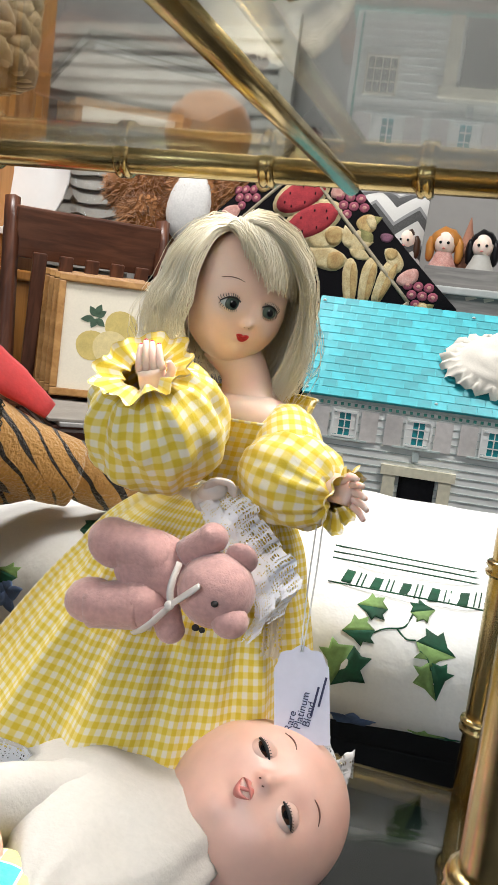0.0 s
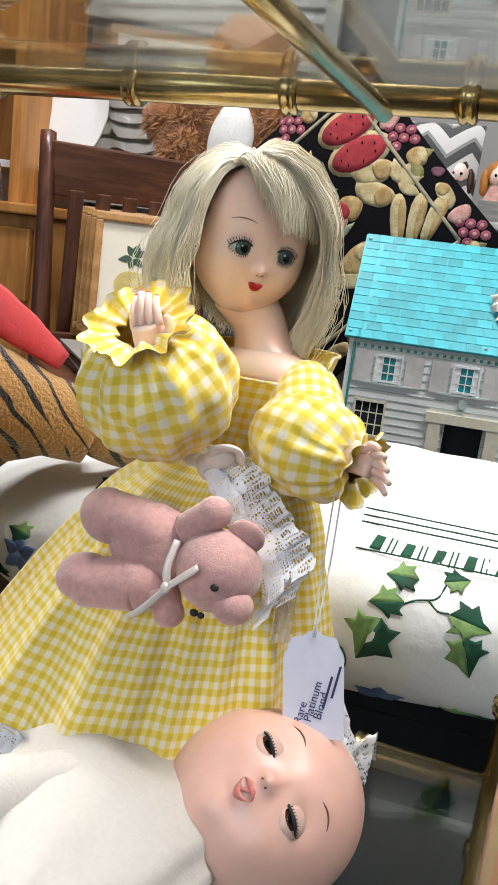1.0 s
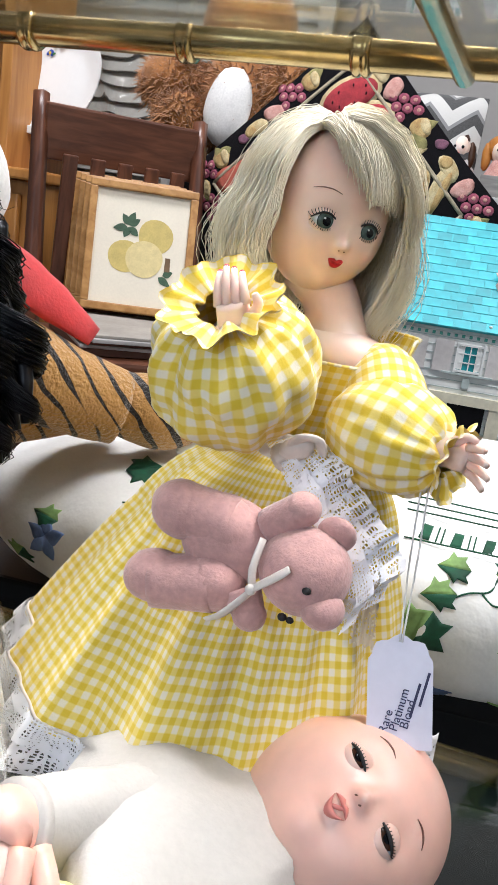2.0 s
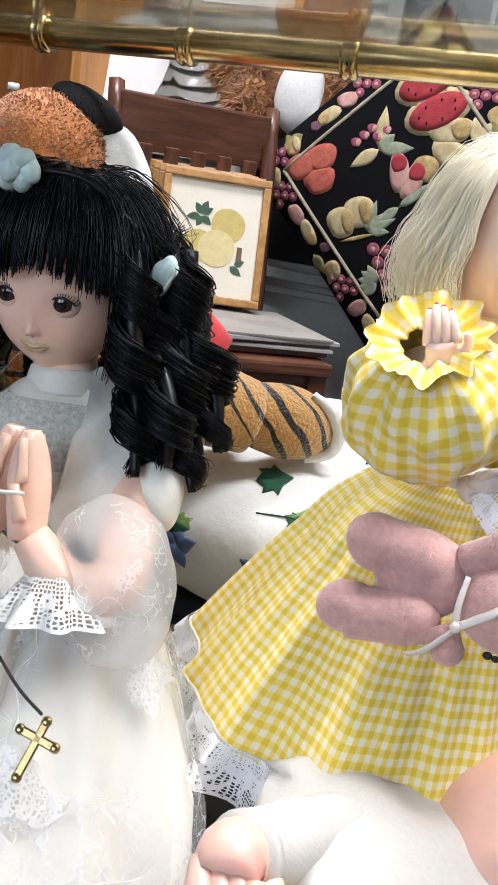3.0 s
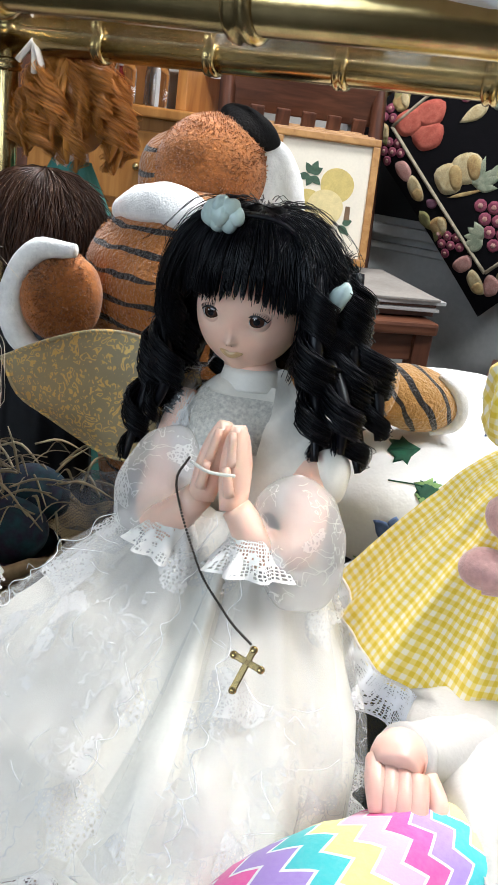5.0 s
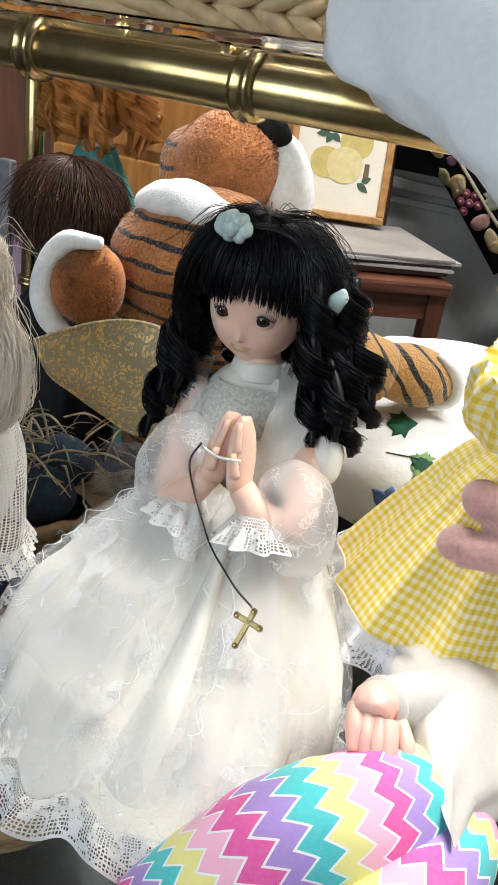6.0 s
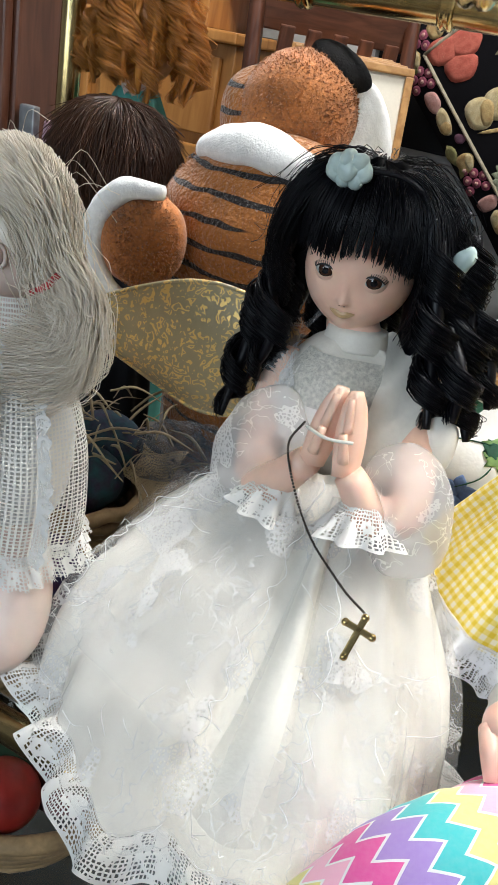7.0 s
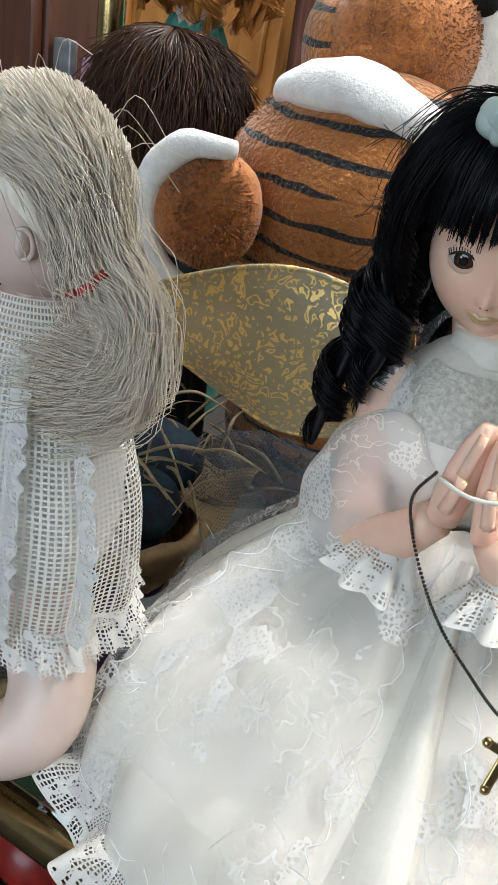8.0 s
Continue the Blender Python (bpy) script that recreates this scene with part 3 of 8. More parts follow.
# albums and framed prints laid on the seat
SPINE = [material("album_cover", (0.62, 0.58, 0.50), 0.6), material("album_brown", (0.13, 0.055, 0.035), 0.5), material("album_grey", (0.36, 0.33, 0.29), 0.6), material("album_silver", (0.55, 0.54, 0.52), 0.35)]
za = 0.4195
for k, (h, m, dx, dy, rz, w, d) in enumerate(((0.014, 1, 0.03, 0.235, 2, 0.37, 0.34), (0.007, 3, 0.035, 0.245, -2, 0.38, 0.35), (0.006, 1, 0.03, 0.24, 1, 0.37, 0.35), (0.008, 3, 0.04, 0.25, 3, 0.38, 0.35), (0.006, 2, 0.03, 0.25, -1, 0.38, 0.35))):
    bm = bmesh.new()
    box(bm, at_chair(dx, dy, (za + h / 2) / 0.965), (w, d, h), 0, (0, 0, CHAIR_TURN + rz), 0.0015)
    ob = thing("picture_frame", bm, SPINE[m], at_chair(dx, dy, za / 0.965), "thin framed picture lying flat in a stack on the chair seat", "picture", "pictures stacked on the chair")
    za += h + 0.0006

# the citrus prints leaning on the chair's back
PRINT = material("print_paper", (0.80, 0.74, 0.60), 0.75, 0, 0.06, 10, 0.05, 200, 0.04, 300)
LEMON = material("lemon_print", (0.66, 0.52, 0.17), 0.75, 0, 0.18, 40, 0.12, 300, 0.04, 300)
LEMON_PALE = material("lemon_slice_print", (0.74, 0.62, 0.30), 0.75, 0, 0.12, 60, 0.1, 300, 0.04, 300)
LEAF_PRINT = material("leaf_print", (0.06, 0.12, 0.07), 0.75, 0, 0.3, 60, 0.2, 300, 0.04, 300)
STEM_PRINT = material("stem_print", (0.20, 0.12, 0.06), 0.75)


def disc(n, r, sx=1.0, sy=1.0, ox=0.0, oy=0.0, wob=0.0, seed=0):
    return [(ox + r * sx * math.cos(TAU * k / n) * (1 + wob * math.sin(3 * TAU * k / n + seed)), oy + r * sy * math.sin(TAU * k / n) * (1 + wob * math.cos(2 * TAU * k / n + seed))) for k in range(n)]


def leaf_shape(l, w, a, ox, oy, n=6):
    up = [(l * k / n, w * math.sin(math.pi * (k / n) ** 0.8)) for k in range(n + 1)]
    pts = up + [(x, -y) for x, y in reversed(up[1:-1])]
    c, s = math.cos(a), math.sin(a)
    return [(ox + x * c - y * s, oy + x * s + y * c) for x, y in pts]


def citrus_picture(m, w, h, bare=False):
    pic = holder("framed_print", m.translation, "oak framed print of lemons leaning on the chair back", "picture", "framed prints on the chair")
    for cx, cy, sx, sy in ((0, h / 2 - 0.009, w, 0.018), (0, -h / 2 + 0.009, w, 0.018), (-w / 2 + 0.009, 0, 0.018, h - 0.036), (w / 2 - 0.009, 0, 0.018, h - 0.036)):
        bm = bmesh.new()
        box(bm, (cx, cy, 0.009), (sx, sy, 0.018), 0, bevel=0.003)
        bmesh.ops.transform(bm, matrix=m, verts=bm.verts)
        part("frame_side", bm, OAK_FRAME, pic)
    bm = bmesh.new()
    box(bm, (0, 0, 0.006), (w - 0.034, h - 0.034, 0.004))
    bmesh.ops.transform(bm, matrix=m, verts=bm.verts)
    sheet = part("print_sheet", bm, PRINT, pic, "cream paper print")
    if bare:
        return pic
    k = h / 0.31
    lift = m @ Matrix.Translation((0, 0, 0.0082))
    for n, (mat, pts, th) in enumerate((
            (LEMON, disc(22, 0.040 * k, 1, 0.98, -0.035 * k, -0.02 * k, 0.02), 0.0006), (LEMON, disc(22, 0.042 * k, 1, 1, 0.035 * k, 0.035 * k, 0.02, 1), 0.0006),
            (LEMON_PALE, disc(24, 0.045 * k, 1, 1, 0.012 * k, -0.022 * k, 0.015), 0.0012), (STEM_PRINT, [(0.062 * k, -0.045 * k), (0.076 * k, -0.045 * k), (0.075 * k, -0.012 * k), (0.063 * k, -0.012 * k)], 0.0014))):
        bm = bmesh.new()
        plate(bm, pts, th, lift, 0)
        part("lemon" if mat in (LEMON, LEMON_PALE) else "stem", bm, mat, sheet)
    for l, a, ox, oy in ((0.032, 2.2, -0.03, 0.055), (0.03, 0.6, -0.03, 0.055), (0.034, 3.3, -0.035, 0.05), (0.028, 4.3, -0.03, 0.05), (0.03, 5.6, -0.03, 0.05), (0.036, -0.6, 0.05, -0.06), (0.026, 0.4, 0.06, -0.055), (0.03, 1.2, -0.03, 0.06)):
        bm = bmesh.new()
        plate(bm, leaf_shape(l * k, 0.009 * k, a, ox * k, oy * k), 0.001, lift, 0)
        part("leaf", bm, LEAF_PRINT, sheet)
    return pic


def frame_pose(c, right, lean):
    """A picture's pose: its middle, the way to its right along the floor, and how far it leans back."""
    r = V(right).normalized()
    n = V((r.y, -r.x, 0))
    up = (V((0, 0, 1)) * math.cos(radians(lean)) - n * math.sin(radians(lean))).normalized()
    z = r.cross(up)
    m = Matrix((r, up, z)).transposed().to_4x4()
    m.translation = c
    return m


PR = V((0.235, 0.13, 0))
pc = V((-0.815, 2.180, 0.617))
citrus_picture(frame_pose(pc, PR, 13), 0.250, 0.298)
for k in range(1, 4):
    citrus_picture(frame_pose(pc + V((-0.026, 0.020, 0.003)) * k, PR, 13 - k), 0.250, 0.298, True)

# ---- low painted cabinet behind the chair ----
GREYWHITE = material("grey_white_paint", (0.50, 0.51, 0.49), 0.55, 0, 0.25, 6, 0.12, 60, 0.1, 60)
low = holder("low_cabinet", (-0.35, 2.75, 0), "grey-white painted low cabinet behind the goods", "cabinet")
one_box("body", low, (-0.30, 2.78, 0.42), (1.30, 0.36, 0.84), GREYWHITE, bevel=0.004)
one_box("ledge", low, (-0.30, 2.585, 0.535), (1.30, 0.035, 0.03), GREYWHITE, bevel=0.006)
one_box("moulding", low, (-0.30, 2.592, 0.49), (1.30, 0.02, 0.02), GREYWHITE, bevel=0.004)
one_box("top", low, (-0.30, 2.765, 0.85), (1.34, 0.42, 0.02), GREYWHITE, bevel=0.004)
# no opening is cut: a flat black sheet stands for the shade above the ledge
one_box("recess_shade", low, (-0.30, 2.594, 0.69), (1.26, 0.012, 0.24), BLACKPAINT, bevel=0.002, label="black panel standing for the shade of a recess")

# ---- slatted shutter and white shelf with the plate ----
SLAT = material("grey_slat_paint", (0.42, 0.41, 0.37), 0.6, 0, 0.2, 8, 0.1, 60, 0.1, 60)
shutter = holder("shutter", (-1.15, 3.1, 0.0), "grey painted louvred shutter behind the plate", "shutter")
for x in (-1.75, -0.72):
    one_box("stile", shutter, (x, 3.1, 0.86), (0.05, 0.035, 1.72), SLAT)
for k in range(22):
    one_box("slat", shutter, (-1.235, 3.1, 0.65 + 0.048 * k), (0.98, 0.008, 0.052), SLAT, (-24, 0, 0), 0.002)
WHITE_PAINT = material("white_paint", (0.76, 0.75, 0.72), 0.5, 0, 0.08, 6, 0.06, 60, 0.06, 60)
shelf = holder("wall_shelf", (-1.2, 2.66, 0), "white painted shelf holding the plate", "shelf")
one_box("board", shelf, (-1.26, 2.68, 0.885), (0.62, 0.24, 0.022), WHITE_PAINT)
one_box("side_panel", shelf, (-1.575, 2.68, 0.448), (0.02, 0.24, 0.896), WHITE_PAINT)
one_box("side_panel", shelf, (-0.955, 2.68, 0.448), (0.02, 0.24, 0.896), WHITE_PAINT)
PORCELAIN = material("white_porcelain", (0.80, 0.80, 0.78), 0.12, 0, 0.03, 8, 0.02, 60, 0)
dish = holder("plate", (-1.33, 2.62, 0.897), "white porcelain oval plate with painted flowers", "plate")
PM = Matrix.Translation((-1.335, 2.60, 1.018)) @ pose(0, 0, 0, 0, 34, -8) @ pose(0, 0, 0, 80, 0, 0)
bm = bmesh.new()
def dish_fn(u, v):
    a, r = TAU * u, v * 0.162
    z = 0.0 if v < 0.62 else 0.018 * ((v - 0.62) / 0.38) ** 1.3
    return PM @ V((r * 0.80 * math.cos(a), r * math.sin(a), z))
grid(bm, dish_fn, 40, 12, 0)
grid(bm, lambda u, v: PM @ V((0.8 * 0.162 * v * math.cos(TAU * u), 0.162 * v * math.sin(TAU * u), (0.0 if v < 0.62 else 0.018 * ((v - 0.62) / 0.38) ** 1.3) - 0.005)), 40, 12, 0)
body = part("dish", bm, PORCELAIN, dish)
FLOWER = [material("orange_glaze", (0.75, 0.20, 0.02), 0.15, bump=0), material("blue_glaze", (0.04, 0.10, 0.45), 0.15, bump=0), material("yellow_glaze", (0.75, 0.50, 0.05), 0.15, bump=0), material("green_glaze", (0.06, 0.22, 0.08), 0.15, bump=0)]
for ox, oy, r, mt in ((-0.075, 0.085, 0.0135, 0), (-0.035, 0.118, 0.010, 1), (-0.083, 0.045, 0.008, 1), (0.085, -0.06, 0.007, 1), (0.07, -0.085, 0.007, 0), (0.045, -0.09, 0.008, 2)):
    rr = math.hypot(ox / 0.8, oy) / 0.162
    zz = 0.0 if rr < 0.62 else 0.018 * ((rr - 0.62) / 0.38) ** 1.3
    for k in range(6):
        bm = bmesh.new()
        a = TAU * k / 6
        plate(bm, disc(10, r * 0.55, 1, 1, ox + r * math.cos(a) * (k < 5), oy + r * math.sin(a) * (k < 5)), 0.001 + 0.0004 * (k == 5), PM @ Matrix.Translation((0, 0, zz + 0.0012)), 0)
        part("petal", bm, FLOWER[mt] if k < 5 else FLOWER[2], body)
    bm = bmesh.new()
    plate(bm, leaf_shape(r * 1.8, r * 0.4, 1.0, ox + r, oy), 0.001, PM @ Matrix.Translation((0, 0, zz + 0.0012)), 0)
    part("leaf", bm, FLOWER[3], body)
# crumpled clear wrap beside the plate
bm = bmesh.new()
grid(bm, lambda u, v: V((-1.12 + 0.20 * (u - 0.5), 2.60 + 0.02 * math.sin(9 * u + 5 * v) + 0.012 * noise.noise(V((u * 7, v * 7, 0))), 0.897 + 0.30 * v)), 16, 16, 0, False)
FILM = bpy.data.materials.new("cellophane")
FILM.use_nodes = True
fb = FILM.node_tree.nodes["Principled BSDF"]
fb.inputs["Base Color"].default_value, fb.inputs["Roughness"].default_value = (0.98, 0.98, 0.98, 1), 0.06
fb.inputs["Transmission Weight"].default_value, fb.inputs["IOR"].default_value = 1.0, 1.04
fb.inputs["Coat Weight"].default_value = 0.5
wrap = thing("clear_wrap", bm, FILM, (-1.12, 2.6, 0.897), "crumpled clear cellophane wrap standing on the shelf", "wrapping")
wrap.visible_shadow = False

# ---- pine hutch ----
hutch = holder("hutch", (-1.75, 2.55, 0), "honey pine hutch with open top and drawers", "cabinet")
one_box("lower_case", hutch, (-1.72, 2.60, 0.37), (0.90, 0.36, 0.74), WOOD_PINE, bevel=0.004)
one_box("counter", hutch, (-1.72, 2.585, 0.755), (0.94, 0.42, 0.03), WOOD_PINE, bevel=0.006)
one_box("side", hutch, (-1.42, 2.62, 1.27), (0.035, 0.30, 1.0), WOOD_PINE)
one_box("side", hutch, (-2.12, 2.62, 1.27), (0.035, 0.30, 1.0), WOOD_PINE)
one_box("back", hutch, (-1.77, 2.79, 1.27), (0.67, 0.02, 1.0), WOOD_PINE)
one_box("shelf", hutch, (-1.77, 2.63, 1.21), (0.66, 0.28, 0.02), WOOD_PINE)
for k in range(3):
    for j in range(2):
        dr = one_box("drawer_front", hutch, (-1.93 + 0.43 * j, 2.408, 0.13 + 0.235 * k), (0.39, 0.02, 0.205), WOOD_PINE, bevel=0.006)
        bm = bmesh.new()
        blob(bm, (-1.93 + 0.43 * j, 2.388, 0.13 + 0.235 * k), (0.013, 0.013, 0.013), nu=12, nv=8)
        part("knob", bm, BRASS, dr, "round brass knob")
CLEAR = bpy.data.materials.new("bottle_glass")
CLEAR.use_nodes = True
cb = CLEAR.node_tree.nodes["Principled BSDF"]
cb.inputs["Base Color"].default_value, cb.inputs["Roughness"].default_value, cb.inputs["Transmission Weight"].default_value = (0.95, 0.97, 0.96, 1), 0.04, 1.0
RUBY = material("ruby_glass", (0.25, 0.02, 0.02), 0.1, trans=0.6, bump=0)


def bottle(c, h, r, glass, label):
    b = holder("bottle", c, label, "bottle", "bottles on the hutch")
    c = V(c)
    prof = [(0.02, 0), (0.95, 0.005), (1, 0.05), (1, 0.55), (0.85, 0.68), (0.38, 0.76), (0.36, 0.88)]
    bm = bmesh.new()
    tube(bm, [c + V((0, 0, q * h)) for _, q in prof], [p * r for p, _ in prof], 0, 16)
    part("flask", bm, glass, b)
    bm = bmesh.new()
    tube(bm, [c + V((0, 0, 0.885 * h)), c + V((0, 0, h))], r * 0.48, 0, 14)
    part("cap", bm, WHITE_PAINT, b, "white screw cap")


bottle((-1.60, 2.44, 0.77), 0.16, 0.034, CLEAR, "clear glass bottle with white cap on the hutch")
bottle((-1.50, 2.46, 0.77), 0.16, 0.036, CLEAR, "clear glass bottle with white cap on the hutch")
bottle((-1.58, 2.39, 0.77), 0.11, 0.014, RUBY, "small dark red glass bottle on the hutch")

# ---- plush bear on the cabinet ----
bm = bmesh.new()
B0 = V((-0.79, 2.60, 0.86))
blob(bm, B0 + V((0, 0.02, 0.155)), (0.115, 0.09, 0.15), 0, bump=0.08, freq=25, nu=32, nv=20)
blob(bm, B0 + V((-0.17, -0.02, 0.19)), (0.10, 0.06, 0.075), 0, (0, 25, 20), bump=0.10, freq=25)
blob(bm, B0 + V((-0.13, -0.05, 0.10)), (0.07, 0.06, 0.07), 0, bump=0.10, freq=25)
blob(bm, B0 + V((0.15, 0.0, 0.21)), (0.09, 0.06, 0.08), 0, (0, -20, 0), bump=0.10, freq=25)
blob(bm, B0 + V((0.0, 0.03, 0.36)), (0.13, 0.10, 0.12), 0, bump=0.08, freq=25)
blob(bm, B0 + V((0.005, -0.066, 0.135)), (0.064, 0.035, 0.10), 1, (0, 8, 0), bump=0.06, freq=30)
blob(bm, B0 + V((0.11, -0.06, 0.06)), (0.07, 0.07, 0.05), 1, bump=0.06, freq=30)
random.seed(77)
for c, r, n in (((0, 0.02, 0.155), (0.115, 0.09, 0.15), 1500), ((-0.17, -0.02, 0.19), (0.10, 0.06, 0.075), 1100), ((-0.13, -0.05, 0.10), (0.07, 0.06, 0.07), 800), ((0.15, 0.0, 0.21), (0.09, 0.06, 0.08), 900)):
    for k in range(n):
        d = V((random.gauss(0, 1), -abs(random.gauss(0, 1)), random.gauss(0, 1))).normalized()
        p = B0 + V(c) + V((d.x * r[0], d.y * r[1], d.z * r[2])) * 0.97
        tube(bm, [p, p + (d + V((random.gauss(0, 0.5), random.gauss(0, 0.5), random.gauss(-0.4, 0.5)))) * 0.017], [0.0024, 0.0004], 0, 3, 0, False)
thing("plush_bear", bm, [BEAR_PLUSH, WHITE_PLUSH], B0, "brown plush bear with a white belly patch", "plush toy")

# ---- tin dollhouse ----
DH = Matrix.Translation((-0.265, 2.05, 0.006)) @ pose(0, 0, 0, 0, 0, 8)
DW, DD, DB, DE, DP = 0.66, 0.30, 0.285, 0.578, 0.775


def dh(x, y, z):
    return DH @ V((x, y, z))


def dh_box(name, parent, c, s, mat, rot=(0, 0, 0), bevel=0.0, label=""):
    bm = bmesh.new()
    box(bm, c, s, 0, rot, bevel)
    bmesh.ops.transform(bm, matrix=DH, verts=bm.verts)
    return part(name, bm, mat, parent, label)


TRIM = material("green_litho", (0.05, 0.30, 0.24), 0.4, 0, 0.2, 60, bump=0)
PANE = material("teal_litho_pane", (0.01, 0.30, 0.34), 0.3, 0, 0.3, 40, bump=0)
LITHO = material("litho_line", (0.52, 0.60, 0.58), 0.4, 0, 0.2, 60, bump=0)
CREAM_TIN = material("cream_tin", (0.72, 0.68, 0.52), 0.4, 0, 0.08, 20, bump=0)
house = holder("dollhouse", dh(DW / 2, DD / 2, DB), "white tin dollhouse with a turquoise shingled roof", "dollhouse")
wall = dh_box("front_wall", house, (DW / 2, 0.004, (DB + DE) / 2), (DW, 0.008, DE - DB), TIN_WHITE)
dh_box("back_wall", house, (DW / 2, DD - 0.004, (DB + DE) / 2), (DW, 0.008, DE - DB), TIN_WHITE)
for x in (0.004, DW - 0.004):
    side = dh_box("side_wall", house, (x, DD / 2, (DB + DE) / 2), (0.008, DD - 0.018, DE - DB), TIN_WHITE)
    bm = bmesh.new()
    gm = DH @ Matrix.Translation((x - 0.004, 0, 0)) @ Matrix(((0, 0, 1, 0), (1, 0, 0, 0), (0, 1, 0, 0), (0, 0, 0, 1)))
    plate(bm, [(0.01, DE), (DD - 0.01, DE), (DD / 2, DP - 0.015)], 0.008, gm, 0)
    part("gable", bm, TIN_WHITE, house)
dh_box("floor_plate", house, (DW / 2, DD / 2, DB - 0.003), (DW + 0.02, DD + 0.02, 0.006), TRIM)
for k in range(17):
    z = DB + 0.015 + 0.0165 * k
    dh_box("clapboard", wall, (DW / 2, -0.0012, z), (DW - 0.03, 0.0024, 0.0016), LITHO)
dh_box("cornice", wall, (DW / 2, -0.003, DE - 0.016), (DW - 0.02, 0.006, 0.007), LITHO)
for k in range(44):
    dh_box("dentil", wall, (0.02 + k * 0.0145, -0.004, DE - 0.024), (0.006, 0.005, 0.006), TRIM)
for x in (0.012, DW - 0.012):
    dh_box("corner_strip", wall, (x, -0.002, (DB + DE) / 2), (0.005, 0.004, DE - DB - 0.01), TRIM)


def dh_window(x, z, w, h, pane, frame):
    win = dh_box("window", wall, (x, -0.0015, z), (w, 0.003, h), pane)
    for s in (-1, 1):
        dh_box("window_frame", win, (x + s * w / 2, -0.004, z), (0.004, 0.008, h + 0.008), frame)
        dh_box("window_frame", win, (x, -0.004, z + s * h / 2), (w, 0.008, 0.004), frame)
    for k in (-1, 0, 1):
        dh_box("muntin", win, (x + k * w / 4, -0.0035, z), (0.0022, 0.004, h - 0.004), frame)
    for k in (-0.17, 0.17):
        dh_box("muntin", win, (x, -0.0035, z + k * h), (w - 0.004, 0.004, 0.0022), frame)
    return win


for k in range(4):
    x = 0.088 + 0.155 * k
    win = dh_window(x, DE - 0.066, 0.052, 0.052, PANE, TIN_WHITE)
    for s in (-1, 1):
        dh_box("curtain", win, (x + s * 0.0185, -0.0028, DE - 0.066), (0.013, 0.003, 0.046), TIN_WHITE)
        dh_box("shutter", win, (x + s * 0.052, -0.003, DE - 0.066), (0.036, 0.006, 0.064), material("pink_white_tin", (0.70, 0.66, 0.63), 0.4) if k + s == -1 else bpy.data.materials["pink_white_tin"])
    dh_box("window_sill", win, (x, -0.005, DE - 0.098), (0.10, 0.010, 0.004), LITHO)
for x in (0.062, 0.50):
    dh_window(x, DE - 0.172, 0.062, 0.072, PUPIL, CREAM_TIN)
door = dh_box("door", wall, (0.255, -0.003, DE - 0.225), (0.075, 0.006, 0.135), PUPIL)
for s in (-1, 1):
    dh_box("pilaster", door, (0.255 + s * 0.058, -0.006, DE - 0.225), (0.026, 0.012, 0.135), CREAM_TIN)
dh_box("lintel", door, (0.255, -0.007, DE - 0.148), (0.155, 0.014, 0.02), CREAM_TIN)
dh_box("lantern", wall, (0.245, -0.004, DE - 0.115), (0.014, 0.008, 0.020), LITHO)
# roof: two slopes laid with tin shingles
ROOF_DARK = material("turquoise_shingle", (0.03, 0.47, 0.54), 0.42, 0, 0.12, 30, 0.1, 60, 0.05, 80)
rn = ROOF_DARK.node_tree
oi = rn.nodes.new("ShaderNodeObjectInfo")
hs = rn.nodes.new("ShaderNodeHueSaturation")
src = rn.nodes["Principled BSDF"].inputs["Base Color"].links[0].from_socket
rn.links.new(src, hs.inputs["Color"])
rmap = rn.nodes.new("ShaderNodeMapRange")
rmap.inputs[3].default_value, rmap.inputs[4].default_value = 0.72, 1.12
rn.links.new(oi.outputs["Random"], rmap.inputs[0])
rn.links.new(rmap.outputs[0], hs.inputs["Value"])
rn.links.new(hs.outputs[0], rn.nodes["Principled BSDF"].inputs["Base Color"])
half = DD / 2 + 0.010
slope = math.atan2(DP - DE, DD / 2)
length = half / math.cos(slope)
for s in (1, -1):
    bm = bmesh.new()
    mid_y = DD / 2 - s * half / 2
    mid_z = DP - math.tan(slope) * half / 2
    rm = DH @ Matrix.Translation((DW / 2, mid_y, mid_z)) @ pose(0, 0, 0, math.degrees(slope) * s, 0, 0)
    tmp = bmesh.new()
    box(tmp, (0, 0, 0.003), (DW + 0.02, length, 0.006), 0, bevel=0.002)
    bmesh.ops.transform(tmp, matrix=rm, verts=tmp.verts)
    join(bm, tmp)
    roof = part("roof", bm, TURQ, house)
    if s == 1:
        ROOF_M, ROOF_OB, ROOF_LEN = rm, roof, length
        for sx, sy in ((-0.33, 0.9), (-0.33, -0.9), (0.0, 0.9), (-0.06, -0.9), (0.33, 0.9), (0.2, -0.9)):
            bm = bmesh.new()
            blob(bm, rm @ V((sx, sy * length / 2, 0.008)), (0.004, 0.004, 0.003), nu=8, nv=6)
            part("rivet", bm, LITHO, roof)
